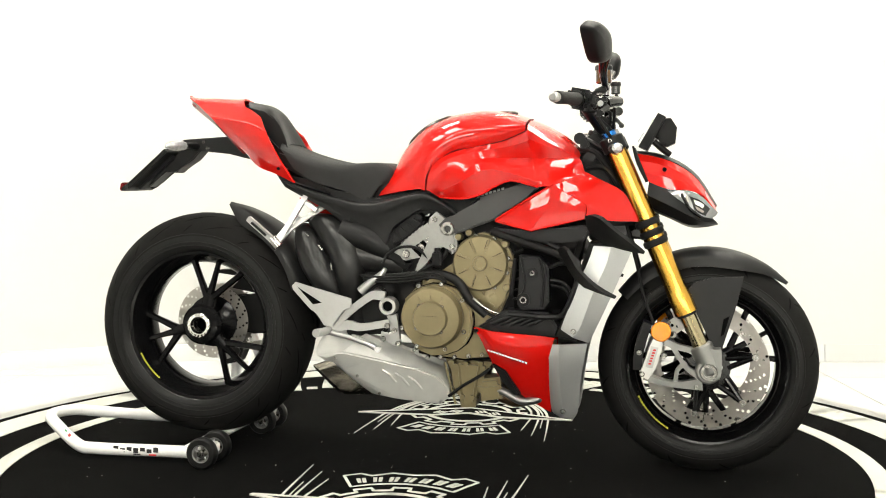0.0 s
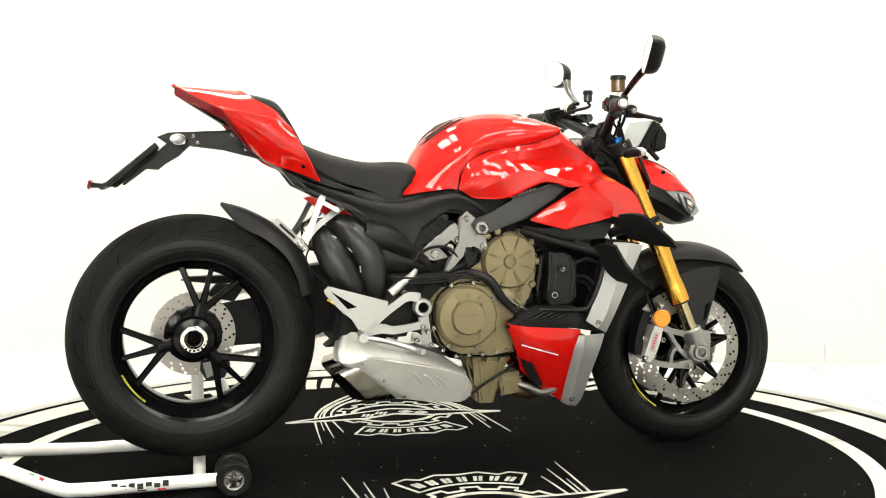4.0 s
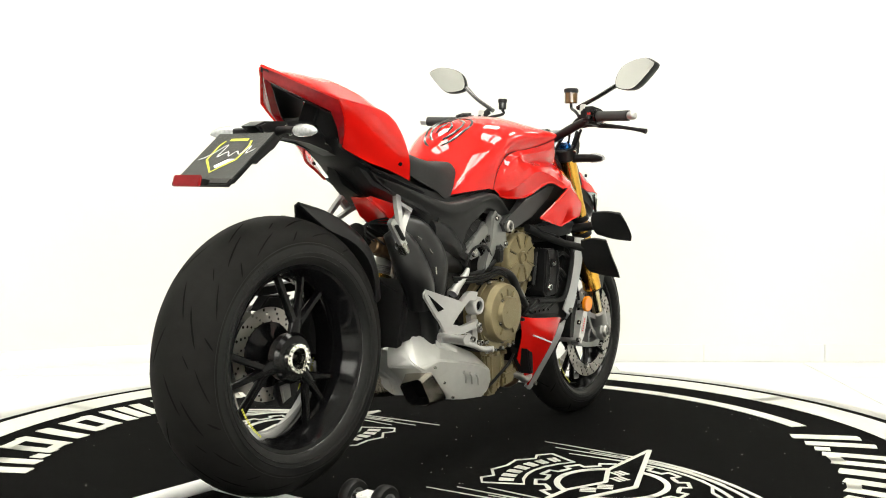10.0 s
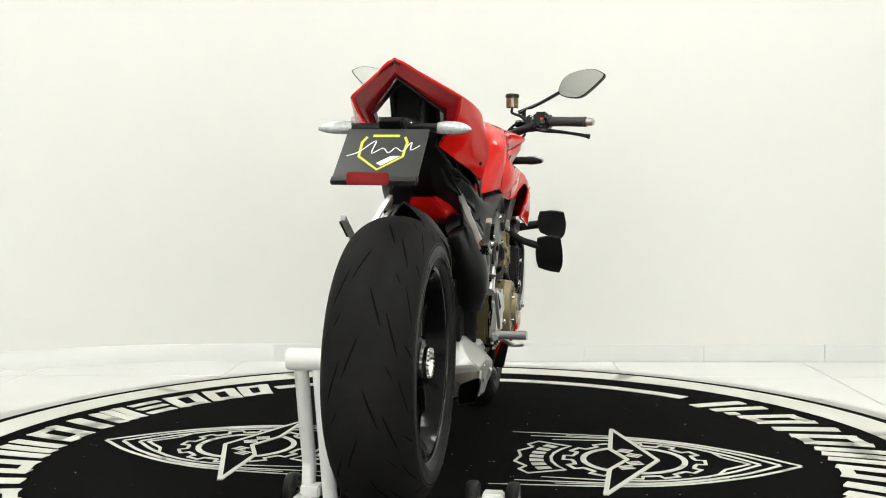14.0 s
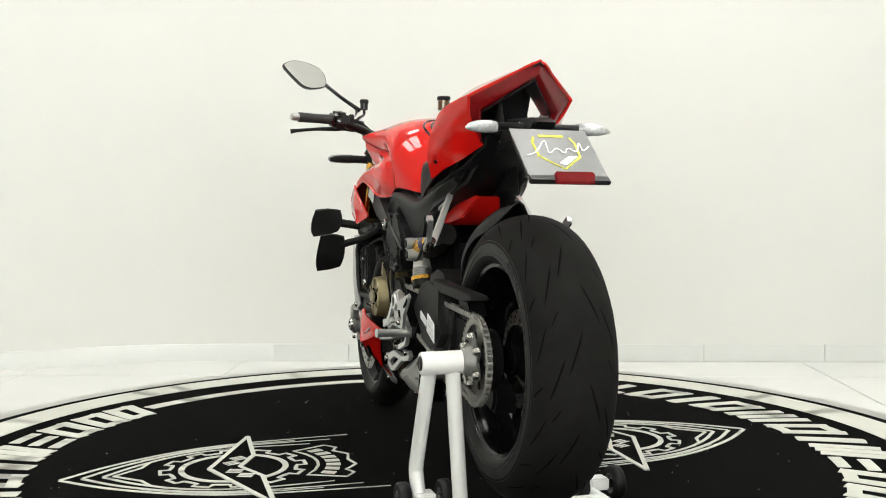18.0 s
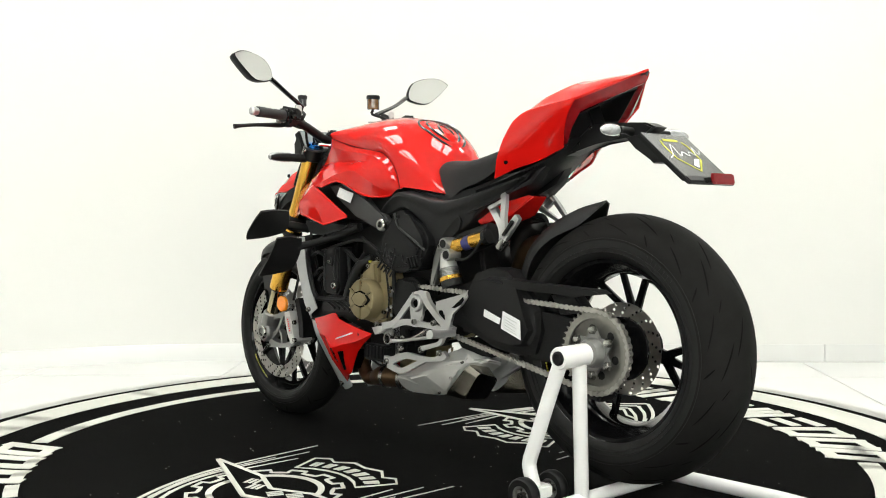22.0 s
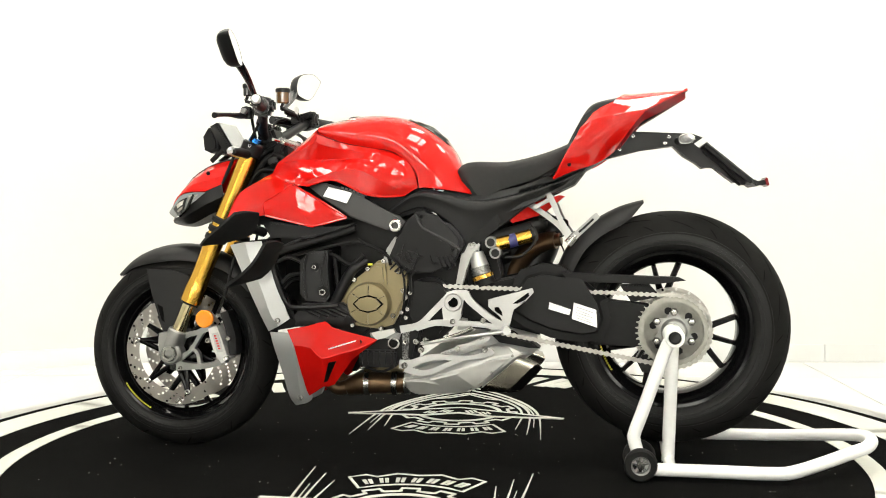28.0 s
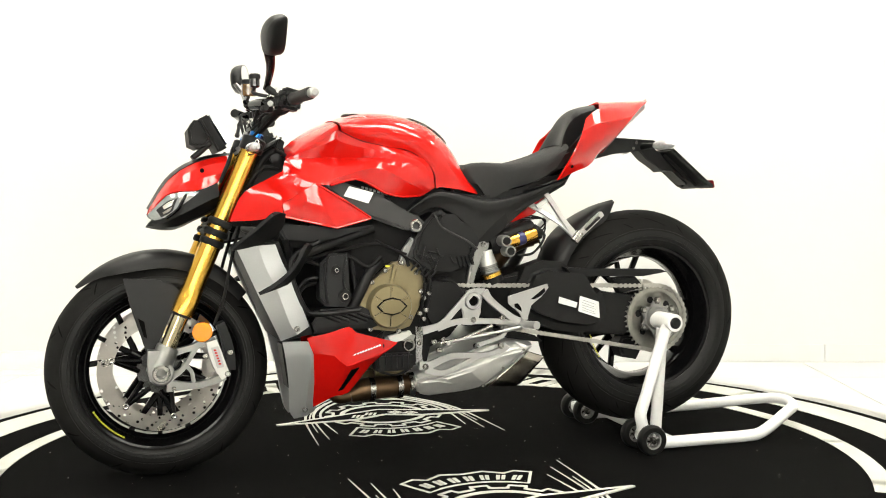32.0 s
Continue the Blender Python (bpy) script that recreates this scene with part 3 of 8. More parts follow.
# ---- the paddock stand ----
stand = thing("paddock_stand", "white tubular single-sided rear paddock stand with black casters", "paddock stand")
TUBE_R = 0.0178
part("base_tube", tube([(-0.66, -0.2, 0.028), (-0.85, -0.203, 0.028), (-1.02, -0.208, 0.028), (-1.09, -0.19, 0.033), (-1.24, -0.07, 0.066), (-1.285, -0.02, 0.075), (-1.295, 0.04, 0.076),
                        (-1.27, 0.1, 0.072), (-1.23, 0.13, 0.064), (-1.06, 0.235, 0.032), (-0.98, 0.255, 0.028), (-0.85, 0.252, 0.028), (-0.65, 0.248, 0.028)], TUBE_R, 6, 14), WHITE_COAT, stand)
part("cross_tube", rod((-0.735, -0.2, 0.03), (-0.725, 0.25, 0.03), TUBE_R - 0.001, seg=14), WHITE_COAT, stand)
part("front_post", tube([(-0.73, 0.23, 0.385), (-0.709, 0.229, 0.345), (-0.65, 0.236, 0.18), (-0.63, 0.238, 0.125), (-0.63, 0.238, 0.1), (-0.645, 0.236, 0.05)], TUBE_R, 5, 14), WHITE_COAT, stand)
part("rear_post", rod((-0.735, 0.178, 0.385), (-0.725, 0.155, 0.03), TUBE_R, seg=14), WHITE_COAT, stand)
sleeve = part("hub_sleeve", lathe([(0.012, 0.13), (0.026, 0.13), (0.027, 0.134), (0.027, 0.25), (0.025, 0.254), (0.018, 0.254), (0.016, 0.248), (0.012, 0.248)], 28, "y", (-0.735, 0, 0.387)), WHITE_COAT, stand)
part("pin_end", lathe([(0.006, 0.236), (0.017, 0.24), (0.017, 0.256), (0.012, 0.258), (0.006, 0.256)], 20, "y", (-0.735, 0, 0.387)), BLACK, sleeve, "black rubber end plug")


def caster(x, y, side):
    w = part("caster", lathe([(0.026, -0.014), (0.04, -0.0145), (0.044, -0.01), (0.045, 0.0), (0.044, 0.01), (0.04, 0.0145), (0.026, 0.014)], 36, "y", (x, y, 0.0455), closed=True), RUBBER, stand, "black rubber caster wheel")
    part("caster_rim", lathe([(0.022, -0.012), (0.028, -0.0135), (0.029, 0.0), (0.028, 0.0135), (0.022, 0.012)], 30, "y", (x, y, 0.0455), closed=True), ALU, w)
    part("caster_hub", lathe([(0.003, -0.016), (0.01, -0.0155), (0.011, 0.0), (0.01, 0.0155), (0.003, 0.016)], 16, "y", (x, y, 0.0455)), STEEL, w)
    for k in range(5):
        a = 2 * math.pi * k / 5 + 0.3
        c, s = math.cos(a), math.sin(a)
        part("caster_spoke", rod((x + 0.008 * c, y, 0.0455 + 0.008 * s), (x + 0.025 * c, y, 0.0455 + 0.025 * s), 0.0045, 0.0055, 8), ALU, w)


for cx, cy, sd in ((-0.645, 0.275, 1), (-0.645, 0.172, 1), (-0.65, -0.272, -1), (-0.65, -0.175, -1)):
    caster(cx, cy, sd)
for cy in (0.225, -0.224):
    part("axle_bracket", box((-0.65, cy, 0.05), (0.045, 0.05, 0.03), 0.004), WHITE_COAT, stand)
    part("axle", rod((-0.647, cy - 0.06, 0.0455), (-0.647, cy + 0.06, 0.0455), 0.006), STEEL, stand)
for i in range(7):
    part("print_bar", box((-0.82 - 0.021 * i, -0.2205 - 0.0003 * i, 0.034 - 0.004 * (i % 2)), (0.015, 0.002, 0.011 if i % 3 else 0.015), 0), INK, stand)
part("print_bar", box((-0.83, -0.2205, 0.019), (0.022, 0.002, 0.004), 0), RED_INK, stand)
part("print_bar", box((-0.88, -0.221, 0.019), (0.022, 0.002, 0.004), 0), INK, stand)
flag_dir = Vector((-0.15, 0.12, 0.033)).normalized()
flag_out = Vector((-0.12, -0.15, 0)).normalized()
flag_up = flag_dir.cross(flag_out).normalized()
if flag_up.z < 0:
    flag_up = -flag_up
for i, c in enumerate((RED_INK, LABEL, GREEN_INK)):
    bm = bmesh.new()
    rings = []
    for d in (0.0, 0.0175):
        p = Vector((-1.115, -0.1705, 0.0385)) + flag_dir * (0.018 * i + d)
        rings.append([bm.verts.new(p + (TUBE_R + 0.0008) * (flag_out * math.cos(radians(a)) + flag_up * math.sin(radians(a)))) for a in range(-30, 71, 20)])
    for k in range(5):
        bm.faces.new((rings[0][k], rings[0][k + 1], rings[1][k + 1], rings[1][k]))
    bmesh.ops.solidify(bm, geom=bm.faces[:], thickness=-0.0004)
    part("print_bar", bm, c, stand)


# ---- the motorcycle ----
bike = thing("motorcycle", "glossy red sports motorcycle with gold front fork and bronze engine covers", "motorcycle")
REAR = (-0.741, 0.0, 0.387)
FRONT = (0.747, 0.0, 0.298)


def tyre(name, at, radius, half, bead, parent, label):
    """Round-shouldered tyre; bead: radius where it sits on the rim."""
    prof = []
    wall_r = bead + (radius - bead) * 0.28
    for k in range(25):
        a = radians(-105 + 210 * k / 24)
        r = wall_r + (radius - wall_r) * max(math.cos(a), -0.35) ** (1.0 if math.cos(a) < 0 else 0.92) if math.cos(a) > 0 else wall_r + (radius - wall_r) * math.cos(a) * 0.8
        prof.append((r, half * math.sin(a) / 1.0))
    prof = [(bead, -half * 0.8), (bead + 0.006, -half * 0.9)] + prof[1:-1] + [(bead + 0.006, half * 0.9), (bead, half * 0.8)]
    t = part(name, lathe(prof, 120, "y", at, closed=True), RUBBER, parent, label, sharp=60)
    def skin(b, up):
        q = radians(b)
        return (wall_r + (radius - wall_r) * math.cos(q) ** 0.92 + up, half * math.sin(q) * (1 + up * 8))
    band = [skin(b, 0.0003) for b in range(-80, 81, 4)]
    part("tread_band", lathe(band + [skin(b, -0.003) for b in (78, 40, 0, -40, -78)], 120, "y", at, closed=True), TREAD, t, "dusty worn tread", sharp=60)
    for s in (-1, 1):
        for b, w in ((76, 0.0009), (90, 0.0012), (99, 0.0012)):
            q = radians(b)
            r = wall_r + (radius - wall_r) * (math.cos(q) ** 0.92 if b < 90 else math.cos(q) * 0.8)
            y = s * half * math.sin(q)
            part("sidewall_ring", lathe([(r - w, y), (r - w * 0.5, y + s * w), (r + w * 0.5, y + s * w), (r + w, y)], 96, "y", at, closed=True), RUBBER, t)
        for k in range(2):
            a0 = (118, 300)[k]
            for j in range(7):
                a = radians(a0 + 3.1 * j)
                r = wall_r + 0.005
                part("sidewall_mark", box((at[0] + r * math.cos(a), s * (half + 0.0003), at[2] + r * math.sin(a)), (0.004, 0.0012, 0.017), 0, (0, 90 - math.degrees(a), 0)), RUBBER, t)
    return t


def wheel_rim(at, r_out, half, parent, depth):
    prof = [(r_out + 0.006, -half), (r_out + 0.007, -half + 0.006), (r_out - 0.004, -half + 0.012), (r_out - 0.016, -half + 0.03), (r_out - 0.024, -half * 0.4),
            (r_out - 0.024, half * 0.4), (r_out - 0.016, half - 0.03), (r_out - 0.004, half - 0.012), (r_out + 0.007, half - 0.006), (r_out + 0.006, half),
            (r_out - 0.006, half - 0.003), (r_out - 0.014, half - 0.016), (r_out - 0.026, half - 0.04), (r_out - 0.034, half * 0.35),
            (r_out - 0.034, -half * 0.35), (r_out - 0.026, -half + 0.04), (r_out - 0.014, -half + 0.016), (r_out - 0.006, -half + 0.003)]
    for side in (-1, 1):
        part("rim_lip", lathe([(r_out + 0.0055 + 0.0032 * math.cos(radians(60 * k)), side * (half - 0.001 + 0.0032 * math.sin(radians(60 * k)))) for k in range(6)], 120, "y", at, closed=True), GLOSS, parent, sharp=80)
    return part("rim", lathe(prof, 120, "y", at, closed=True), WHEEL, parent, "black cast rim")


def trident(at, a0, r_hub, r_fork, r_rim, y_hub, y_rim, spread, w):
    """One spoke that splits into three towards the rim."""
    bm = bmesh.new()
    pieces = []
    def pt(r, a, y):
        return Vector((at[0] + r * math.cos(radians(a)), at[1] + y, at[2] + r * math.sin(radians(a))))
    fork = pt(r_fork, a0, y_hub * 0.9 + y_rim * 0.1)
    def bar(p, q, w0, w1, d0, d1):
        d = (q - p).normalized()
        s = Vector((0, 1, 0)).cross(d).normalized()
        b = bmesh.new()
        rings = []
        for c, ww, dd in ((p, w0, d0), (p.lerp(q, 0.5) , (w0 + w1) / 2 * 0.9, (d0 + d1) / 2), (q, w1, d1)):
            ring = []
            for u, v in ((1, 0.5), (0.6, 1), (-0.6, 1), (-1, 0.5), (-1, -0.5), (-0.6, -1), (0.6, -1), (1, -0.5)):
                ring.append(b.verts.new(c + s * (u * ww) + Vector((0, v * dd, 0))))
            rings.append(ring)
        for i in range(2):
            for k in range(8):
                b.faces.new((rings[i][k], rings[i][(k + 1) % 8], rings[i + 1][(k + 1) % 8], rings[i + 1][k]))
        b.faces.new(rings[0])
        b.faces.new(rings[-1])
        return b
    pieces.append(bar(pt(r_hub, a0, y_hub), fork, w * 2.2, w * 1.9, w * 1.3, w * 1.1))
    for k, sp in enumerate((-spread, 0, spread)):
        start = pt(r_fork * (0.92 if sp else 1.0), a0 + sp * 0.28, y_hub * 0.9 + y_rim * 0.1)
        pieces.append(bar(start, pt(r_rim, a0 + sp, y_rim), w * 1.15, w * (0.95 if sp else 0.7), w, w * 1.1))
    bm.free()
    return merge(*pieces)


def tread(name, at, radius, half, bead, pattern, repeats, parent):
    """Cut grooves, drawn as narrow strips that hug the tread."""
    bm = bmesh.new()
    wall_r = bead + (radius - bead) * 0.28
    def surf(b, a):
        q = radians(b)
        r = wall_r + (radius - wall_r) * math.cos(q) ** 0.92 + 0.0012
        return Vector((at[0] + r * math.cos(radians(a)), at[1] + half * math.sin(q) * 1.004, at[2] + r * math.sin(radians(a))))
    for k in range(repeats):
        for side in (-1, 1):
            for (b0, a0, b1, a1, w) in pattern:
                base = 360.0 * (k + (0.5 if side > 0 else 0)) / repeats
                rows = []
                for i in range(9):
                    f = i / 8
                    b = b0 + (b1 - b0) * f
                    a = base + a0 + (a1 - a0) * f
                    ww = w * min(1, 4 * f + 0.15, 4 * (1 - f) + 0.15)
                    rows.append((bm.verts.new(surf(side * b, a - ww)), bm.verts.new(surf(side * b, a + ww))))
                for p, q in zip(rows, rows[1:]):
                    bm.faces.new((p[0], p[1], q[1], q[0]))
    return part(name, bm, GROOVE, parent, "thin cut tread grooves", kind="stuff")


# rear wheel
rear_wheel = new("rear_wheel")
rear_wheel.parent = bike
tagged(rear_wheel, "wide rear wheel with slick black tyre and black split spokes")
tyre("tyre", REAR, 0.338, 0.1, 0.222, rear_wheel, "wide worn black sport tyre")
tread("tread_groove", REAR, 0.338, 0.1, 0.222, [(3, 0, 22, 15, 1.0), (26, 9, 46, 25, 1.05), (48, -3, 67, 12, 0.9)], 10, rear_wheel)
tread("shoulder_groove", REAR, 0.338, 0.1, 0.222, [(56, 20, 72, 25, 0.55), (30, -8, 40, -3, 0.5)], 10, rear_wheel)
wheel_rim(REAR, 0.222, 0.085, rear_wheel, 0.1)
for a in (75, 195, 315):
    part("spoke", trident(REAR, a, 0.042, 0.096, 0.2, -0.048, -0.035, 24, 0.0092), WHEEL, rear_wheel)
part("hub", lathe([(0.036, -0.07), (0.054, -0.067), (0.062, -0.058), (0.058, -0.035), (0.04, -0.02), (0.04, 0.05), (0.03, 0.06), (0.03, -0.05)], 48, "y", REAR, closed=True), WHEEL, rear_wheel, "black hub")
part("hub_nut", lathe([(0.022, -0.073), (0.026, -0.083), (0.031, -0.083), (0.036, -0.08), (0.037, -0.066), (0.022, -0.066)], 36, "y", REAR, closed=True), CHROME, rear_wheel, "chrome castellated hub nut")
part("hub_bore", lathe([(0.0225, -0.04), (0.0225, -0.071), (0.0215, -0.071), (0.021, -0.042)], 28, "y", REAR, closed=True), STEEL, rear_wheel)
for k in range(18):
    a = 2 * math.pi * k / 18
    part("nut_tooth", box((REAR[0] + 0.0325 * math.cos(a), -0.083, REAR[2] + 0.0325 * math.sin(a)), (0.005, 0.006, 0.005), 0.001), CHROME, rear_wheel)
part("brake_disc", polar_disc(0.075, 0.116, 0.023, 0.028, 4, 72, lambda i, k: (k + 3 * i) % 4 == 0, REAR, 0.42), DISC, rear_wheel, "drilled steel rear brake disc")
part("disc_carrier", lathe([(0.03, -0.004), (0.05, 0.012), (0.08, 0.019), (0.08, 0.031), (0.03, 0.042)], 40, "y", REAR, closed=True), WHEEL, rear_wheel)

# sprocket
def gear_ring(at, r_root, r_tip, teeth, y0, y1, r_in):
    bm = bmesh.new()
    out = []
    for k in range(teeth):
        for f, r in ((0.0, r_root), (0.3, r_root), (0.45, r_tip), (0.6, r_tip), (0.75, r_root)):
            a = 2 * math.pi * (k + f) / teeth
            out.append((r, a))
    def ring(y, inner):
        return [bm.verts.new((at[0] + (r_in if inner else r) * math.cos(a), at[1] + y, at[2] + (r_in if inner else r) * math.sin(a))) for r, a in out]
    a, b, c, d = ring(y0, True), ring(y0, False), ring(y1, False), ring(y1, True)
    n = len(out)
    for i in range(n):
        j = (i + 1) % n
        for p, q in ((a, b), (b, c), (c, d), (d, a)):
            bm.faces.new((p[i], p[j], q[j], q[i]))
    return bm


sprocket = part("sprocket", gear_ring(REAR, 0.098, 0.106, 41, 0.128, 0.134, 0.083), WORN, rear_wheel, "steel chain sprocket with round cut-outs")
part("sprocket_carrier", polar_disc(0.03, 0.086, 0.126, 0.136, 1, 12, lambda i, k: k % 2 == 0, REAR, 0.36), WORN, rear_wheel, "dull metal sprocket carrier")
flower = [((0.052 + 0.013 * math.cos(radians(6 * a))) * math.cos(radians(a + 30)), (0.052 + 0.013 * math.cos(radians(6 * a))) * math.sin(radians(a + 30))) for a in range(0, 360, 6)]
part("carrier_flower", plate([(REAR[0] + x, REAR[2] + z) for x, z in flower], 0.135, 0.142, 0.002), CAST, rear_wheel, "grey six-lobed cush drive flange")
for k in range(6):
    a = 2 * math.pi * (k + 0.5) / 6
    c = (REAR[0] + 0.055 * math.cos(a), 0.142, REAR[2] + 0.055 * math.sin(a))
    part("carrier_nut", lathe([(0.004, 0.012), (0.008, 0.011), (0.011, 0.006), (0.012, -0.002)], 6, "y", c), STEEL, rear_wheel)
part("hub_cap", lathe([(0.02, 0.165), (0.03, 0.163), (0.036, 0.15), (0.038, 0.136)], 30, "y", REAR), ALU, rear_wheel)

# front wheel
front_wheel = new("front_wheel")
front_wheel.parent = bike
tagged(front_wheel, "front wheel with black sport tyre and twin drilled discs")
tyre("tyre", FRONT, 0.3, 0.062, 0.218, front_wheel, "black sport tyre")
tread("tread_groove", FRONT, 0.3, 0.062, 0.218, [(8, 0, 42, 8, 0.6), (36, 12, 66, 7, 0.6)], 12, front_wheel)
wheel_rim(FRONT, 0.218, 0.05, front_wheel, 0.1)
for a in (30, 150, 270):
    part("spoke", trident(FRONT, a, 0.03, 0.085, 0.195, 0.0, 0.0, 25, 0.0082), WHEEL, front_wheel)
part("hub", lathe([(0.018, -0.055), (0.034, -0.055), (0.03, -0.02), (0.03, 0.02), (0.034, 0.055), (0.018, 0.055)], 32, "y", FRONT, closed=True), WHEEL, front_wheel)
for s in (-1, 1):
    disc = part("brake_disc", polar_disc(0.124, 0.165, s * 0.068, s * 0.073, 4, 96, lambda i, k: (k + 3 * i) % 4 == 0 and k % 16 not in (0, 15), FRONT, 0.43), DISC, front_wheel, "large drilled floating brake disc")
    for k in range(6):
        a = radians(k * 60 + 15)
        c, n = math.cos(a), math.sin(a)
        p = lambda r, y: (FRONT[0] + r * c, s * y, FRONT[2] + r * n)
        part("disc_button", lathe([(0.003, 0.004), (0.006, 0.005), (0.009, 0.004), (0.009, -0.008)], 12, "y", (FRONT[0] + 0.13 * c, s * 0.074, FRONT[2] + 0.13 * n)), STEEL, disc)
        for da in (-14, 14):
            b = radians(k * 60 + 15 + da)
            part("carrier_arm", tube([(FRONT[0] + 0.055 * math.cos(b), s * 0.062, FRONT[2] + 0.055 * math.sin(b)), p(0.125, 0.07)], 0.0078, 1, 8), WHEEL, disc)
    part("carrier_ring", lathe([(0.03, s * 0.055), (0.06, s * 0.056), (0.062, s * 0.066), (0.03, s * 0.068)], 36, "y", FRONT, closed=True), GLOSS, disc)

# sidewall print on the tyres and rims
def tyre_print(at, r, y, a0, a1, n, w, col, parent):
    bm = bmesh.new()
    for k in range(n):
        b0, b1 = radians(a0 + (a1 - a0) * k / n), radians(a0 + (a1 - a0) * (k + 0.7) / n)
        v = [bm.verts.new((at[0] + rr * math.cos(b), y, at[2] + rr * math.sin(b))) for rr, b in ((r, b0), (r + w, b0), (r + w, b1), (r, b1))]
        bm.faces.new(v)
    part("rim_print", bm, col, parent, "small printed marks on the rim")


# ---- front fork ----
fork = new("front_fork")
fork.parent = bike
tagged(fork, "upside-down fork with gold tubes and radial brake calipers")
F_TOP, F_LOW, F_FOOT = [(0.495, 0.105, 0.906), (0.689, 0.105, 0.454), (0.736, 0.105, 0.348)]
F_AX = Vector(F_LOW) - Vector(F_TOP)


def along(f, s):
    v = Vector(F_TOP) + F_AX * f
    return Vector((v.x, s * v.y, v.z))


for s in (-1, 1):
    gold = part("fork_tube", tube([along(0.02, s), along(0.2, s), along(0.33, s), along(0.42, s), along(0.6, s), along(0.84, s), along(0.9, s), along(0.905, s), along(1.0, s)],
                [0.0265, 0.0265, 0.0265, 0.0285, 0.0285, 0.0285, 0.0305, 0.0315, 0.0315], 1, 32), GOLD, fork, "gold anodised upper fork tube")
    part("fork_top_cap", rod(along(-0.055, s), along(0.03, s), 0.033, bevel=0.004, seg=28), BLACK, gold, "black upper fork clamp")
    part("clamp_screw", bolt((along(-0.03, s).x - 0.004, s * 0.139, along(-0.03, s).z), 0.006, s), STEEL, gold)
    part("adjuster", rod(along(-0.085, s), along(-0.05, s), 0.019, bevel=0.002, seg=18), BLUE, gold, "blue anodised adjuster")
    for f in (0.46, 0.52, 0.575):
        part("clamp_band", rod(along(f - 0.02, s), along(f + 0.02, s), 0.034, bevel=0.004, seg=28), MATT, gold, "black lower yoke clamp")
    part("wiper_ring", rod(along(0.995, s), along(1.015, s), 0.028, bevel=0.002, seg=24), BLACK, gold)
    part("slider", rod(along(1.01, s), along(1.24, s), 0.0215, seg=28), SLIDER, fork, "polished slider with gold reflection in its tint")
    # foot: the cast clamp at the axle with the caliper arm
    y0, y1 = (0.085, 0.128)
    ax, az = FRONT[0], FRONT[2]
    def arm(pts, w, y0, y1, bv=0.005):
        b = ribbon(pts, w, y0, y1, 3, bv)
        return b if s > 0 else flip(b)
    foot = part("fork_foot", merge(rod((ax, s * 0.082, az), (ax, s * 0.131, az), 0.034, seg=32, bevel=0.005), arm([(0.754, 0.359), (0.754, 0.321), (0.747, 0.284)], [0.026, 0.028, 0.03], 0.083, 0.13, 0.008)), CAST, fork, "grey cast axle clamp")
    part("caliper_arm", merge(arm([(0.732, 0.261), (0.679, 0.258), (0.63, 0.262), (0.577, 0.278)], [0.016, 0.009, 0.008, 0.009], 0.088, 0.116),
                              arm([(0.741, 0.336), (0.699, 0.353), (0.663, 0.362), (0.631, 0.376)], [0.012, 0.008, 0.008, 0.01], 0.088, 0.114),
                              arm([(0.726, 0.281), (0.69, 0.304), (0.664, 0.343), (0.654, 0.363)], [0.01, 0.006, 0.006, 0.008], 0.09, 0.112),
                              arm([(0.661, 0.262), (0.667, 0.297), (0.69, 0.317)], [0.006, 0.005, 0.006], 0.09, 0.11)), CAST, foot)
    part("clamp_sleeve", rod(along(1.19, s), along(1.36, s), 0.031, bevel=0.004, seg=28), CAST, foot)
    part("axle_end", lathe([(0.0125, s * 0.13), (0.014, s * 0.14), (0.021, s * 0.14), (0.024, s * 0.134), (0.024, s * 0.12), (0.0125, s * 0.12)], 28, "y", (ax, 0, az), closed=True), STEEL, foot)
    part("axle_hole", lathe([(0.001, s * 0.122), (0.0122, s * 0.122), (0.0122, s * 0.124)], 20, "y", (ax, 0, az)), GROOVE, foot)
    for q in [(0.75, 0.128, 0.3), (0.715, 0.128, 0.255)]:
        part("pinch_bolt", bolt((q[0], s * q[1], q[2]), 0.006, s), STEEL, foot)
    # caliper
    b = ribbon([(0.614, 0.378), (0.604, 0.345), (0.592, 0.309), (0.576, 0.277)], [0.014, 0.017, 0.017, 0.013], 0.05, 0.122, 3, 0.007)
    cal = part("brake_caliper", b if s > 0 else flip(b), SATIN, fork, "silver radial brake caliper")
    b = ribbon([(0.587, 0.423), (0.572, 0.381), (0.562, 0.337), (0.559, 0.293)], [0.012, 0.013, 0.013, 0.012], 0.045, 0.1, 3, 0.006)
    part("caliper_inner", b if s > 0 else flip(b), BLACK, cal)
    b = plate([(0.596, 0.364), (0.616, 0.36), (0.6, 0.303), (0.581, 0.306)], 0.1215, 0.1235, 0.0005)
    part("caliper_face", b if s > 0 else flip(b), WHITE_ALU, cal)
    for k in range(6):
        c0, c1 = [(0.605, 0.355), (0.59, 0.31)]
        f0 = k / 6
        part("print_bar", box((c0[0] + (c1[0] - c0[0]) * f0, s * 0.1238, c0[1] + (c1[1] - c0[1]) * f0 - 0.002), (0.007, 0.0008, 0.0045), 0), RED_INK, cal)
    for q in [(0.63, 0.116, 0.338), (0.564, 0.124, 0.346), (0.572, 0.118, 0.286)]:
        part("caliper_bolt", bolt((q[0], s * q[1], q[2]), 0.008, s), STEEL, cal)
    rx, rz = (0.622, 0.404) if s < 0 else (0.638, 0.404)
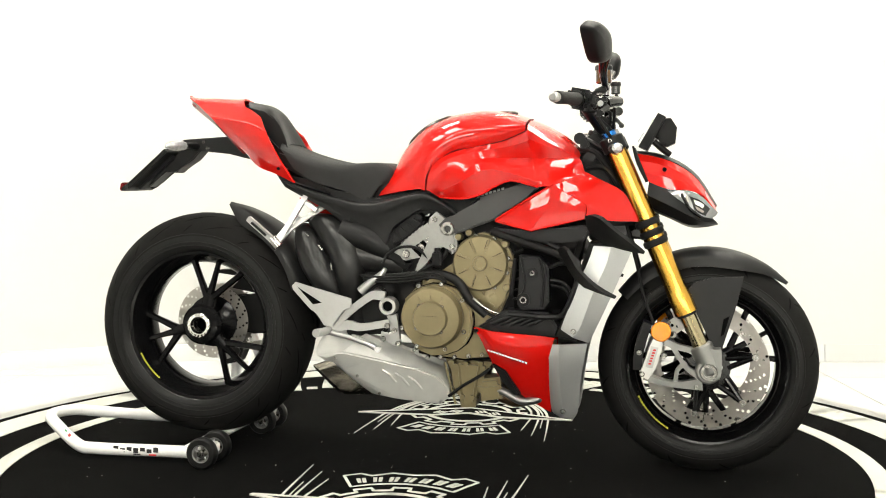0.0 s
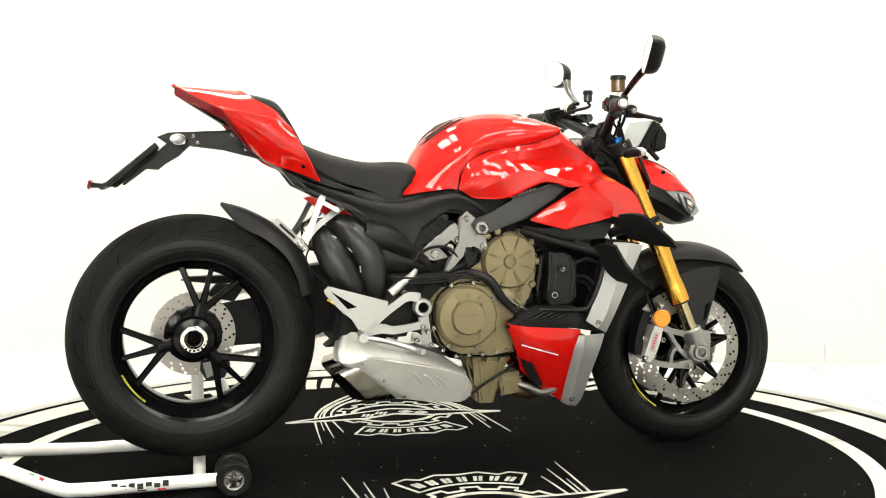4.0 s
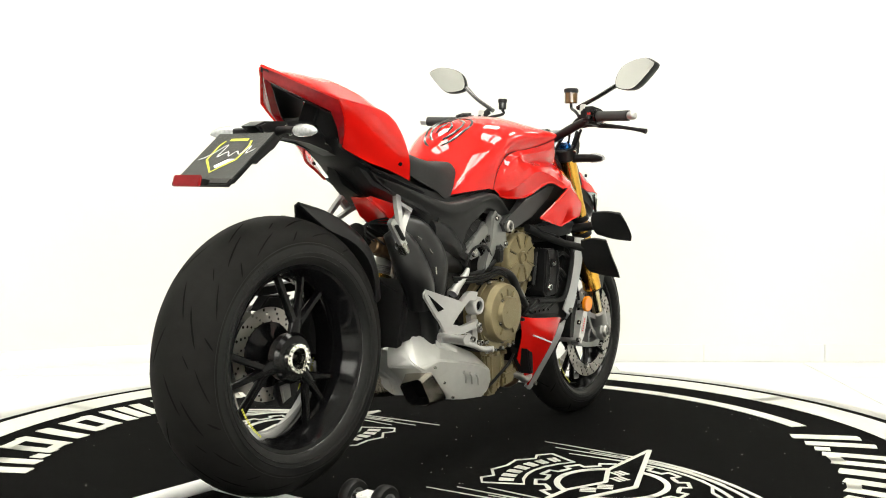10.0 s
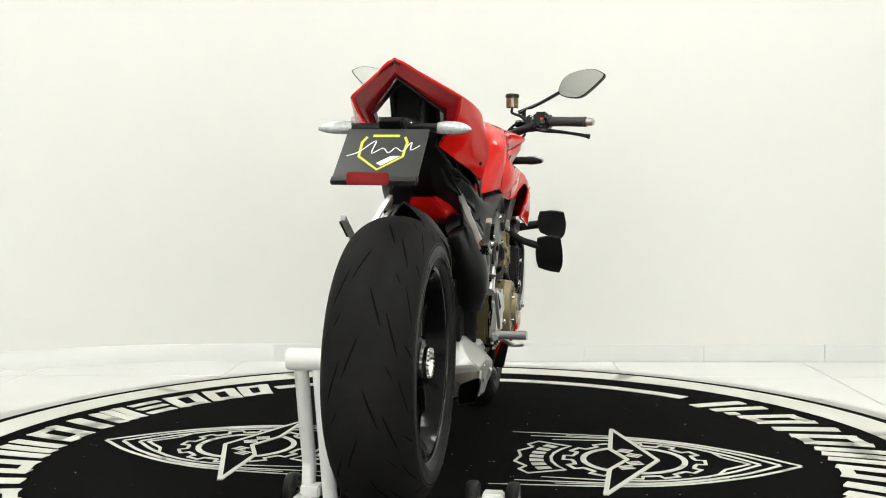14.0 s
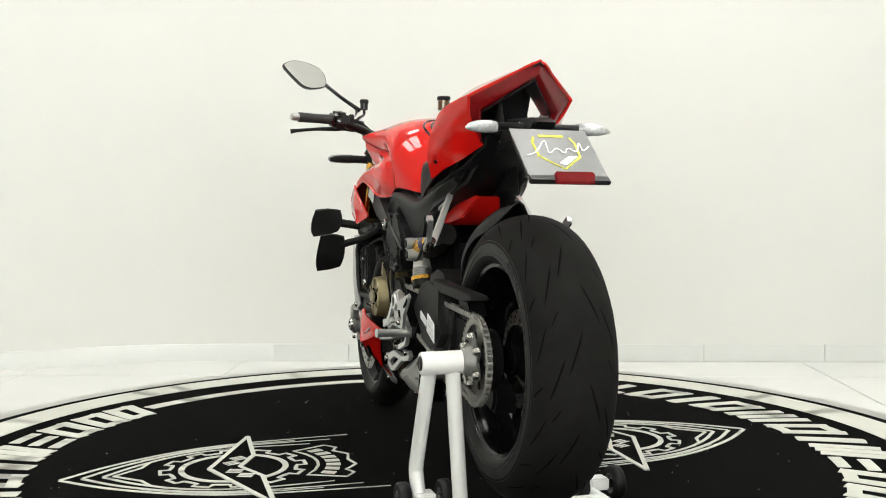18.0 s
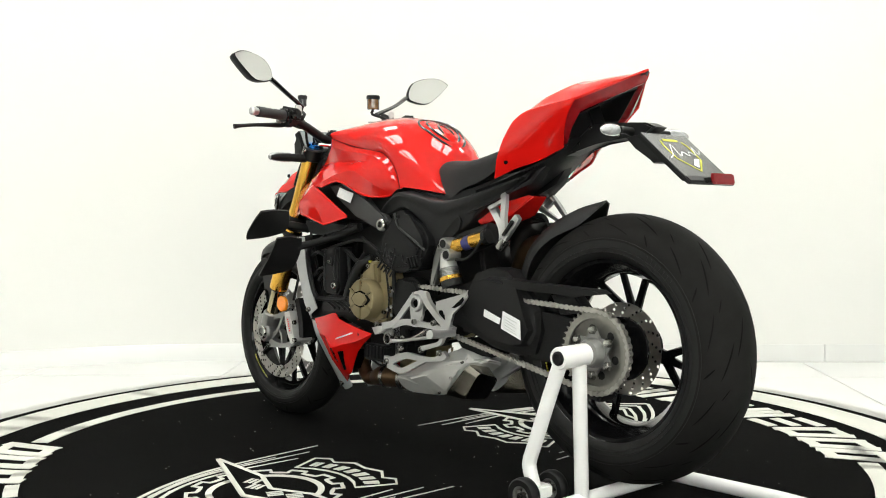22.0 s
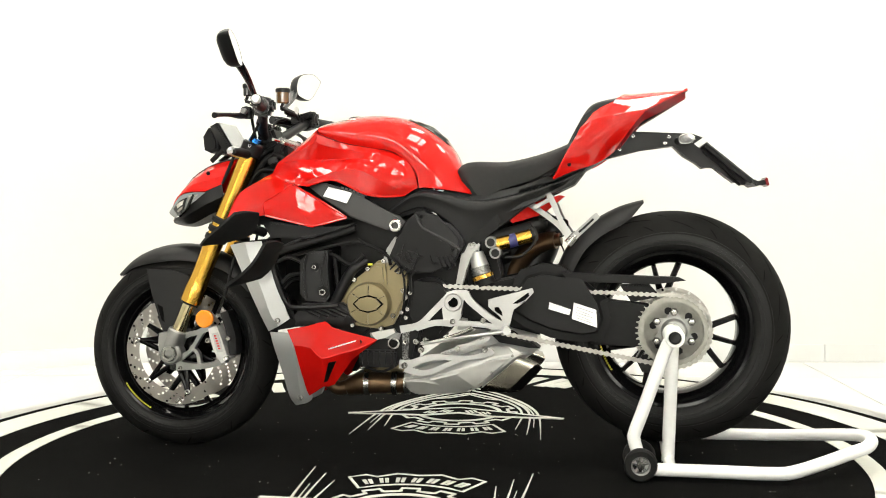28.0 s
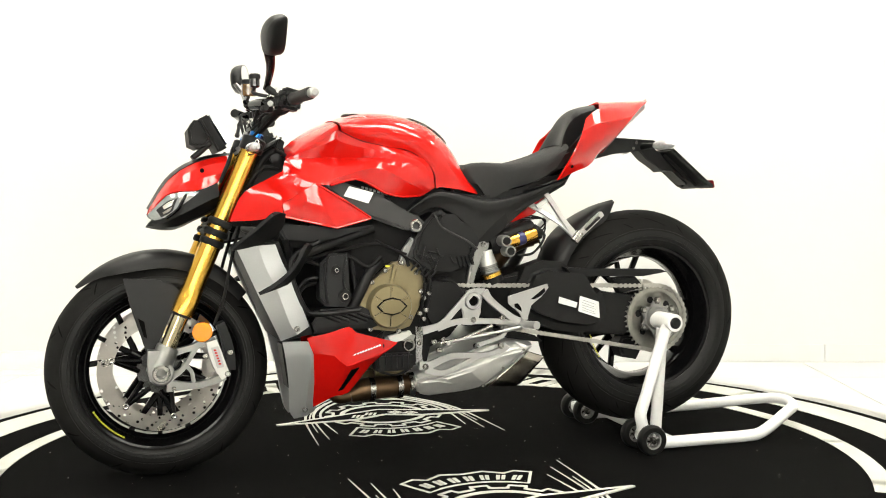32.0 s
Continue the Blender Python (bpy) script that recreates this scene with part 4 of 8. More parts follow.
    refl = part("side_reflector", lathe([(0.001, s * 0.13), (0.024, s * 0.13), (0.027, s * 0.127), (0.027, s * 0.118)], 32, "y", (rx, 0, rz)), AMBER, fork, "round amber reflector")
    part("reflector_stem", rod((rx, s * 0.118, rz), (rx + 0.03, s * 0.1, rz - 0.01), 0.007), BLACK, refl)
    hose = [Vector(p) for p in [(0.604, 0.1, 0.418), (0.577, 0.1, 0.492), (0.559, 0.09, 0.572), (0.542, 0.075, 0.635), (0.507, 0.06, 0.765)]]
    part("brake_hose", tube([(v.x, s * v.y, v.z) for v in hose], 0.0045, 4, 8), MATT, fork, "thin black brake hose")
part("axle", rod((FRONT[0], -0.125, FRONT[2]), (FRONT[0], 0.125, FRONT[2]), 0.0125), STEEL, fork)
part("lower_yoke", box(tuple(along(0.5, 1) * 0.5 + along(0.5, -1) * 0.5), (0.06, 0.2, 0.05), 0.012, (0, 23.5, 0)), MATT, fork)
part("upper_yoke", box(tuple(along(-0.01, 1) * 0.5 + along(-0.01, -1) * 0.5), (0.06, 0.25, 0.028), 0.01, (0, 23.5, 0)), BLACK, fork)
part("steering_stem", rod(tuple((along(0, 1) + along(0, -1)) / 2 + Vector((-0.03, 0, 0))), tuple((along(0.5, 1) + along(0.5, -1)) / 2 + Vector((-0.03, 0, 0))), 0.03), MATT, fork)

# ---- front fender ----
fender = new("front_fender")
fender.parent = bike
tagged(fender, "matt dark grey front mudguard with side legs")
rows = []
for k in range(9):
    a = radians(47 + (140 - 47) * k / 8)
    lift = 0.0 + 0.012 * math.sin(math.pi * k / 8)
    r = 0.318 + lift
    w = 0.045 + 0.03 * math.sin(math.pi * min(1, (k + 1.2) / 7))
    if k < 3:
        w *= (0.12, 0.55, 0.88)[k]
    drop = (0.2, 0.5, 0.85)[k] if k < 3 else 1.0
    rows.append([(FRONT[0] + (r + dr * drop) * math.cos(a), y * w, FRONT[2] + (r + dr * drop) * math.sin(a)) for y, dr in ((0, 0), (0.6, -0.006), (0.95, -0.026), (1.03, -0.05))])
part("blade", net(rows, 3, 4, 0.003, both=True), CARBON, fender)
for s in (-1, 1):
    leg = [(0.69, 0.51), (0.71, 0.535), (0.755, 0.548), (0.84, 0.552), (0.832, 0.518), (0.822, 0.475), (0.798, 0.398), (0.778, 0.333), (0.769, 0.332), (0.753, 0.372), (0.717, 0.449)]
    b = slab(leg, lambda x, z: (0.078 + 0.01 * (0.5 - z), 0.083 + 0.012 * (0.5 - z)), 0.002)
    part("leg", b if s > 0 else flip(b), CARBON, fender)
    b = plate([(0.787, 0.435), (0.803, 0.444), (0.789, 0.395), (0.78, 0.388)], 0.0835, 0.0885, 0.001)
    part("leg_recess", b if s > 0 else flip(b), GROOVE, fender)

# ---- tank and side panels ----
body = new("bodywork")
body.parent = bike
tagged(body, "glossy red tank cover and side panels")
def sides_of(pts, s):
    return [(x, s * y, z) for x, y, z in pts]


TANK = [
    [(-0.132, 0, 0.856), (-0.137, 0.05, 0.841), (-0.149, 0.085, 0.809), (-0.16, 0.097, 0.79), (-0.168, 0.1, 0.775)],
    [(-0.115, 0, 0.902), (-0.11, 0.07, 0.889), (-0.1, 0.12, 0.848), (-0.095, 0.133, 0.815), (-0.092, 0.137, 0.788)],
    [(-0.082, 0, 0.942), (-0.071, 0.09, 0.928), (-0.056, 0.148, 0.871), (-0.045, 0.152, 0.83), (-0.037, 0.149, 0.794)],
    [(-0.06, 0, 0.962), (-0.05, 0.095, 0.945), (-0.035, 0.156, 0.888), (-0.026, 0.158, 0.84), (-0.022, 0.153, 0.793)],
    [(-0.027, 0, 0.986), (-0.023, 0.1, 0.965), (-0.012, 0.161, 0.91), (-0.009, 0.166, 0.872), (-0.011, 0.158, 0.84)],
    [(0.047, 0, 1.009), (0.046, 0.1, 0.992), (0.045, 0.156, 0.95), (0.047, 0.166, 0.923), (0.05, 0.153, 0.894)],
    [(0.129, 0, 1.018), (0.123, 0.095, 1.004), (0.12, 0.148, 0.974), (0.122, 0.164, 0.944), (0.12, 0.15, 0.908)],
    [(0.203, 0, 1.01), (0.196, 0.095, 0.999), (0.195, 0.15, 0.979), (0.196, 0.177, 0.954), (0.196, 0.162, 0.923)],
    [(0.247, 0, 0.996), (0.246, 0.095, 0.988), (0.248, 0.158, 0.977), (0.25, 0.194, 0.964), (0.25, 0.184, 0.942)],
    [(0.262, 0, 0.99), (0.262, 0.095, 0.982), (0.263, 0.162, 0.972), (0.264, 0.195, 0.961), (0.262, 0.188, 0.948)],
]


def panel(rows, n=4, sub=2, thick=0.004, relax=0):
    """A panel with firm creases along its columns: straight-sided cells between the given lines, the lines themselves smooth."""
    fine = []
    for r in rows:
        v = [Vector(p) for p in r]
        fine.append([tuple(a.lerp(b, k / sub)) for a, b in zip(v, v[1:]) for k in range(sub)] + [tuple(v[-1])])
    return net(fine, n, 1, thick, crease=True, relax=relax, across=False)


tank_mesh = net(TANK, 5, 5, 0.004, both=True, relax=7)
tank_skin = mathutils.bvhtree.BVHTree.FromBMesh(tank_mesh)


def on_tank(p, up):
    """The point of the tank's skin nearest to p, raised by up."""
    q, n, _, _ = tank_skin.find_nearest(Vector(p))
    out = (q - Vector((0.1, 0, 0.85))).normalized()
    return tuple(q + (n if n.dot(out) > 0 else -n) * up)


part("tank_cover", tank_mesh, RED, body, "glossy red fuel tank cover", sharp=50)
NOSE = [
    [(0.266, 0, 0.986), (0.267, 0.095, 0.979), (0.268, 0.168, 0.966), (0.269, 0.187, 0.952), (0.273, 0.183, 0.926), (0.281, 0.152, 0.876)],
    [(0.318, 0, 0.962), (0.315, 0.085, 0.951), (0.317, 0.14, 0.934), (0.32, 0.158, 0.918), (0.323, 0.158, 0.905), (0.328, 0.147, 0.875)],
    [(0.368, 0, 0.93), (0.364, 0.07, 0.92), (0.366, 0.112, 0.904), (0.369, 0.13, 0.894), (0.371, 0.132, 0.888), (0.373, 0.131, 0.873)],
    [(0.413, 0, 0.889), (0.404, 0.06, 0.885), (0.402, 0.095, 0.88), (0.403, 0.114, 0.875), (0.404, 0.119, 0.872), (0.407, 0.121, 0.868)],
]
nose_full = [[(x, -y, z) for x, y, z in reversed(r[1:])] + list(r) for r in NOSE]
part("tank_nose", panel(nose_full, 4, 2), RED, body, sharp=16)
for s in (-1, 1):
    SIDE = [
        [(-0.018, 0.153, 0.791), (-0.012, 0.154, 0.789), (-0.006, 0.155, 0.786), (0.0, 0.156, 0.782), (0.008, 0.155, 0.777), (0.016, 0.153, 0.772)],
        [(-0.009, 0.159, 0.838), (0.0, 0.17, 0.829), (0.008, 0.175, 0.815), (0.016, 0.175, 0.8), (0.023, 0.17, 0.785), (0.034, 0.156, 0.768)],
        [(0.014, 0.16, 0.869), (0.023, 0.175, 0.861), (0.034, 0.184, 0.845), (0.044, 0.186, 0.823), (0.053, 0.182, 0.798), (0.066, 0.165, 0.766)],
        [(0.052, 0.155, 0.891), (0.061, 0.172, 0.882), (0.073, 0.183, 0.864), (0.083, 0.189, 0.843), (0.091, 0.189, 0.815), (0.1, 0.172, 0.767)],
        [(0.101, 0.151, 0.905), (0.109, 0.163, 0.893), (0.12, 0.17, 0.875), (0.128, 0.186, 0.86), (0.136, 0.193, 0.842), (0.14, 0.18, 0.777)],
        [(0.146, 0.154, 0.912), (0.151, 0.161, 0.899), (0.157, 0.156, 0.876), (0.164, 0.178, 0.866), (0.172, 0.198, 0.848), (0.178, 0.188, 0.797)],
        [(0.2, 0.165, 0.921), (0.205, 0.163, 0.904), (0.213, 0.15, 0.876), (0.219, 0.181, 0.859), (0.228, 0.205, 0.836), (0.226, 0.2, 0.814)],
        [(0.256, 0.186, 0.942), (0.264, 0.181, 0.918), (0.276, 0.152, 0.876), (0.281, 0.187, 0.848), (0.289, 0.208, 0.814), (0.29, 0.205, 0.797)],
        [(0.269, 0.187, 0.95), (0.273, 0.183, 0.926), (0.281, 0.152, 0.876), (0.286, 0.186, 0.847), (0.294, 0.208, 0.812), (0.295, 0.205, 0.797)]]
    part("side_panel", panel([sides_of(r, s) for r in SIDE], 4, 2, relax=8), RED, body, "red creased tank side panel", sharp=17)
    JOIN = [
        [(0.281, 0.152, 0.876), (0.286, 0.186, 0.847), (0.294, 0.208, 0.812), (0.295, 0.205, 0.797)],
        [(0.328, 0.147, 0.875), (0.332, 0.174, 0.85), (0.336, 0.197, 0.815), (0.339, 0.206, 0.803)],
        [(0.373, 0.131, 0.873), (0.379, 0.152, 0.855), (0.385, 0.17, 0.832), (0.388, 0.178, 0.822)],
        [(0.407, 0.121, 0.868), (0.411, 0.129, 0.858), (0.415, 0.136, 0.845), (0.418, 0.14, 0.838)]]
    part("shoulder_panel", panel([sides_of(r, s) for r in JOIN], 4, 2, relax=4), RED, body, sharp=17)
    FAIR = [
        [(0.181, 0.194, 0.709), (0.185, 0.194, 0.706), (0.19, 0.192, 0.703)],
        [(0.256, 0.203, 0.755), (0.246, 0.205, 0.726), (0.232, 0.201, 0.694)],
        [(0.339, 0.206, 0.803), (0.326, 0.212, 0.745), (0.28, 0.209, 0.682)],
        [(0.382, 0.205, 0.776), (0.376, 0.208, 0.738), (0.35, 0.203, 0.698)],
        [(0.427, 0.2, 0.748), (0.425, 0.2, 0.73), (0.421, 0.197, 0.713)]]
    part("front_panel", panel([sides_of(r, s) for r in FAIR], 1, 2), RED, body, "red faceted front side panel", sharp=12)
    FACE = [
        [(0.339, 0.206, 0.803), (0.388, 0.178, 0.822), (0.418, 0.14, 0.838)],
        [(0.375, 0.206, 0.78), (0.425, 0.174, 0.797), (0.462, 0.138, 0.815)],
        [(0.402, 0.204, 0.764), (0.46, 0.172, 0.77), (0.52, 0.132, 0.782)],
        [(0.427, 0.2, 0.748), (0.49, 0.167, 0.735), (0.548, 0.13, 0.735)],
        [(0.425, 0.197, 0.715), (0.492, 0.165, 0.705), (0.561, 0.13, 0.702)]]
    part("front_panel_face", net([sides_of(r, s) for r in FACE], 3, 4, 0.004, relax=6), RED, body, sharp=20)
    part("panel_edge", tube(sides_of([(0.182, 0.195, 0.709), (0.256, 0.204, 0.755), (0.338, 0.206, 0.803)], s), [0.002, 0.0035, 0.003], 3, 8), RED, body)
    part("panel_edge", tube(sides_of([(0.182, 0.194, 0.706), (0.232, 0.2, 0.693), (0.28, 0.208, 0.681), (0.35, 0.202, 0.697), (0.421, 0.196, 0.713)], s), 0.0028, 1, 8), RED, body)
    part("panel_edge", tube(sides_of([(0.296, 0.205, 0.798), (0.29, 0.206, 0.799), (0.226, 0.201, 0.815), (0.178, 0.189, 0.798), (0.14, 0.181, 0.778), (0.1, 0.173, 0.768), (0.066, 0.166, 0.767), (0.034, 0.157, 0.769), (0.016, 0.154, 0.773)], s), 0.0028, 3, 8), RED, body)

# ---- tail ----
TAIL = [
    [(-0.785, 0, 1.078), (-0.722, 0.067, 1.042), (-0.66, 0.13, 1.007), (-0.628, 0.12, 0.97), (-0.599, 0.098, 0.934), (-0.571, 0.066, 0.896)],
    [(-0.7, 0, 1.077), (-0.655, 0.076, 1.042), (-0.605, 0.143, 0.997), (-0.584, 0.138, 0.96), (-0.566, 0.116, 0.922), (-0.554, 0.082, 0.882)],
    [(-0.608, 0, 1.067), (-0.576, 0.083, 1.038), (-0.545, 0.153, 0.985), (-0.53, 0.154, 0.946), (-0.519, 0.138, 0.904), (-0.519, 0.106, 0.86)],
]
part("tail_deck", net([r[:3] for r in TAIL], 4, 4, 0.005, both=True, relax=4), RED, body, "pointed red tail cowl", sharp=20)
FIN = [
    TAIL[2][1:],
    [(-0.542, 0.1, 1.021), (-0.51, 0.157, 0.973), (-0.492, 0.163, 0.93), (-0.475, 0.153, 0.886), (-0.462, 0.128, 0.841)],
    [(-0.516, 0.112, 1.003), (-0.483, 0.157, 0.957), (-0.457, 0.168, 0.914), (-0.431, 0.165, 0.868), (-0.404, 0.146, 0.816)],
]
for s in (-1, 1):
    part("tail_shoulder", net([sides_of(r[:2], s) for r in FIN], 3, 3, 0.005), RED, body)
    part("tail_side", net([sides_of(r, s) for r in (TAIL[0][2:], TAIL[1][2:], FIN[0][1:], FIN[1][1:], FIN[2][1:])], 4, 4, 0.005, relax=16), RED, body, "flat red side of the tail cowl")
    part("tail_edge", tube(sides_of([TAIL[0][2], TAIL[1][2], FIN[0][1], FIN[1][1], FIN[2][1]], s), [0.0025, 0.0035, 0.004, 0.004, 0.003], 4, 10), RED, body)
    part("tail_edge", tube(sides_of([TAIL[0][0], TAIL[0][1], TAIL[0][2]], s), 0.003, 4, 8), RED, body)
    part("tail_edge", tube(sides_of(TAIL[0][2:], s), 0.003, 4, 8), RED, body)
    part("tail_edge", tube(sides_of([FIN[2][4], FIN[1][4], FIN[0][4], TAIL[1][5], TAIL[0][5]], s), 0.003, 4, 8), RED, body)
    for hx, hy, hz in ((-0.541, 0.1, 0.89), (-0.449, 0.15, 0.856)):
        part("tail_hole", rod((hx, s * (hy - 0.006), hz + 0.003), (hx - 0.001, s * (hy + 0.004), hz - 0.002), 0.005, seg=14), GROOVE, body)
part("seat_pad", net([
    [(-0.592, 0, 1.057), (-0.582, 0.04, 1.049), (-0.573, 0.055, 1.037)],
    [(-0.54, 0, 1.047), (-0.529, 0.045, 1.037), (-0.521, 0.06, 1.02)],
    [(-0.507, 0, 1.031), (-0.498, 0.045, 1.018), (-0.489, 0.062, 0.998)],
    [(-0.479, 0, 0.978), (-0.47, 0.05, 0.969), (-0.461, 0.07, 0.952)],
    [(-0.46, 0, 0.929), (-0.449, 0.065, 0.924), (-0.442, 0.09, 0.91)]], 3, 3, 0.004, both=True), BLACK, body, "black pad on the tail cowl")

for s in (-1, 1):
    part("tail_wall", plate([(-0.572, 1.036), (-0.521, 1.023), (-0.489, 0.998), (-0.463, 0.953), (-0.446, 0.911), (-0.424, 0.85), (-0.472, 0.863), (-0.519, 0.924), (-0.553, 0.998)], 0.052 * s if s > 0 else -0.062, 0.062 if s > 0 else -0.052, 0.002), BLACK, body)

seat = net([
    [(-0.483, 0, 0.936), (-0.471, 0.06, 0.93), (-0.454, 0.115, 0.91), (-0.416, 0.12, 0.853)],
    [(-0.39, 0, 0.896), (-0.381, 0.08, 0.893), (-0.368, 0.13, 0.873), (-0.345, 0.13, 0.814)],
    [(-0.283, 0, 0.868), (-0.276, 0.09, 0.868), (-0.27, 0.135, 0.852), (-0.262, 0.125, 0.789)],
    [(-0.193, 0, 0.867), (-0.187, 0.085, 0.869), (-0.183, 0.115, 0.853), (-0.199, 0.12, 0.763)],
    [(-0.147, 0, 0.862), (-0.144, 0.07, 0.863), (-0.136, 0.1, 0.848), (-0.164, 0.115, 0.801)],
    [(-0.13, 0, 0.843), (-0.127, 0.06, 0.839), (-0.123, 0.085, 0.832), (-0.149, 0.1, 0.807)]], 4, 4, 0.006, both=True)
part("seat_base", plate([(-0.5, 0.885), (-0.4, 0.83), (-0.3, 0.79), (-0.19, 0.755), (-0.08, 0.78), (-0.11, 0.82), (-0.19, 0.83), (-0.3, 0.835), (-0.42, 0.87), (-0.47, 0.915)], -0.098, 0.098, 0.01), MATT, bike, "black seat base")
part("seat", seat, SEAT, bike, "black fabric-covered rider seat")

# seams between the panels, their shade drawn as dark red lines, and the dark core under them
for s in (-1, 1):
    line = [r[-1] for r in TANK[3:]]
    part("panel_seam", tube([(x + 0.001, s * (y + 0.0008), z - 0.0005) for x, y, z in line], 0.0013, 5, 8), SEAM, body, "gap between panels, its shade drawn dark red")
    part("panel_seam", tube([(x + 0.001, s * y, z - 0.003) for x, y, z in reversed(TANK[-1])], 0.0013, 5, 8), SEAM, body, "gap between panels, its shade drawn dark red")
part("tank_core", plate([(-0.165, 0.769), (-0.053, 0.787), (0.011, 0.8), (0.171, 0.799), (0.33, 0.846), (0.379, 0.798), (0.331, 0.693), (0.171, 0.7), (0.058, 0.691), (-0.005, 0.733), (-0.077, 0.74), (-0.149, 0.734)], -0.125, 0.125, 0.01), MATT, body, "black tank underside")

# marks on the tank
for s in (-1, 1):
    for k in range(6):
        q0, q1, q2, q3 = [(x, s * y, z) for x, y, z in [(0.238, 0.085, 0.9935), (0.176, 0.103, 1.0015), (0.172, 0.122, 0.9965), (0.234, 0.107, 0.988)]]
        lerp = lambda a, b, t: tuple(a[i] + (b[i] - a[i]) * t for i in range(3))
        a0, a1 = k / 6, (k + 0.72) / 6
        bm = bmesh.new()
        bm.faces.new([bm.verts.new(v) for v in [on_tank(w, 0.0012) for w in (lerp(q1, q0, a0), lerp(q1, q0, a1), lerp(q2, q3, a1), lerp(q2, q3, a0))]])
        bmesh.ops.solidify(bm, geom=bm.faces[:], thickness=0.001)
        part("tank_print", bm, LABEL, body)
for pts in ([(0.03, 0.0), (0.02, 0.045), (-0.014, 0.07), (-0.05, 0.068), (-0.082, 0.05), (-0.098, 0.022), (-0.102, 0.0)],
            [(0.005, 0.012), (-0.005, 0.036), (-0.03, 0.048), (-0.058, 0.044), (-0.078, 0.028), (-0.086, 0.01)],
            [(-0.016, 0.0), (-0.04, 0.018), (-0.064, 0.02)]):
    for s in (-1, 1):
        line = [on_tank((x, s * y, 1.0 - 5.2 * (x - 0.03) ** 2), 0.0003) for x, y in pts]
        part("tank_pad", tube(line, [0.0022] + [0.0042] * (len(line) - 2) + [0.0022], 4, 8), GLOSS, body, "black outline pad on the tank")
part("tank_cap", lathe([(0.005, -0.004), (0.03, -0.004), (0.034, -0.008), (0.034, -0.018)], 30, "z", (0.186, 0, on_tank((0.186, 0, 1.02), 0.005)[2])), GLOSS, body, "black fuel cap")


def pair(name, bm, mat, parent, label="", sharp=38):
    """The same part on both sides; bm is the left one."""
    part(name, flip(bm), mat, parent, label, sharp)
    return part(name, bm, mat, parent, label, sharp)


def sides(pts, s):
    return [(x, s * y, z) for x, y, z in pts]


# ---- tail unit ----
tail = new("tail_unit")
tail.parent = bike
tagged(tail, "black tail structure with lamp, indicators and plate holder")
edge = TAIL[0][:5]


def inset(dx, k, dz):
    return [(x + dx, y * k, z + dz) for x, y, z in edge]


def rim_band(rows):
    """A band inside the tail's rim, straight between its corners."""
    full = [[(x, -y, z) for x, y, z in reversed(r[1:])] + list(r) for r in rows]
    return panel(full, 3, 3, 0.004)


part("tail_lamp", rim_band([inset(0.003, 0.985, -0.003), inset(0.004, 0.9, -0.014), inset(0.006, 0.76, -0.03), inset(0.03, 0.69, -0.037)]), RED_LENS, tail, "dark red tail lamp band", sharp=20)
part("lamp_shroud", rim_band([inset(0.03, 0.695, -0.038), inset(0.09, 0.76, -0.034), inset(0.13, 0.82, -0.026)]), BLACK, tail, sharp=20)
for s in (-1, 1):
    part("tail_tip", panel([sides([(-0.7875, 0, 1.0755), (-0.777, 0.011, 1.069)], s), sides([(-0.772, 0, 1.068), (-0.764, 0.01, 1.062)], s)], 2, 2, 0.003), MATT, tail)
post = [(-0.64, 0.948), (-0.595, 1.048), (-0.551, 1.035), (-0.524, 0.948), (-0.541, 0.886), (-0.589, 0.906)]
part("centre_post", plate(post, -0.031, 0.031, 0.006), BLACK, tail, "black centre strut")
part("undertray", net([
    [(-0.603, 0, 0.92), (-0.592, 0.06, 0.918), (-0.58, 0.06, 0.895)],
    [(-0.546, 0, 0.876), (-0.534, 0.07, 0.876), (-0.526, 0.072, 0.866)],
    [(-0.473, 0, 0.831), (-0.462, 0.08, 0.834), (-0.449, 0.1, 0.833)],
    [(-0.408, 0, 0.793), (-0.397, 0.085, 0.797), (-0.392, 0.116, 0.81)],
    [(-0.318, 0, 0.743), (-0.31, 0.08, 0.75), (-0.306, 0.12, 0.786)]], 3, 3, 0.004, both=True), BLACK, tail)
arm = [(-0.829, 0.935), (-0.799, 0.947), (-0.637, 0.955), (-0.586, 0.913), (-0.548, 0.874), (-0.58, 0.883), (-0.651, 0.906), (-0.745, 0.912), (-0.8, 0.915)]
part("plate_arm", plate(arm, -0.028, 0.028, 0.005), BLACK, tail, "black plate holder arm")
for q in [(-0.733, 0.029, 0.938), (-0.722, 0.029, 0.92), (-0.631, 0.029, 0.942), (-0.593, 0.029, 0.903)]:
    for s in (-1, 1):
        part("arm_screw", bolt((q[0], s * q[1], q[2]), 0.005, s, 0.003), STEEL, tail)
hang = [(-0.816, 0.907), (-0.8, 0.92), (-0.742, 0.913), (-0.771, 0.884), (-0.808, 0.862), (-0.827, 0.846), (-0.86, 0.852), (-0.899, 0.817), (-0.916, 0.804), (-0.922, 0.807)]
part("plate_bracket", plate(hang, -0.03, 0.03, 0.005), BLACK, tail)
P_UP, P_LOW = Vector((-0.832, 0, 0.917)), Vector((-0.962, 0, 0.809))
p_dir = (P_LOW - P_UP).normalized()
p_nor = Vector((p_dir.z, 0, -p_dir.x))
if p_nor.z < 0:
    p_nor = -p_nor
P_M = Matrix((( 0, p_dir.x, p_nor.x, 0), (1, 0, 0, 0), (0, p_dir.z, p_nor.z, 0), (0, 0, 0, 1)))
P_M.translation = P_UP
P_L = (P_LOW - P_UP).length
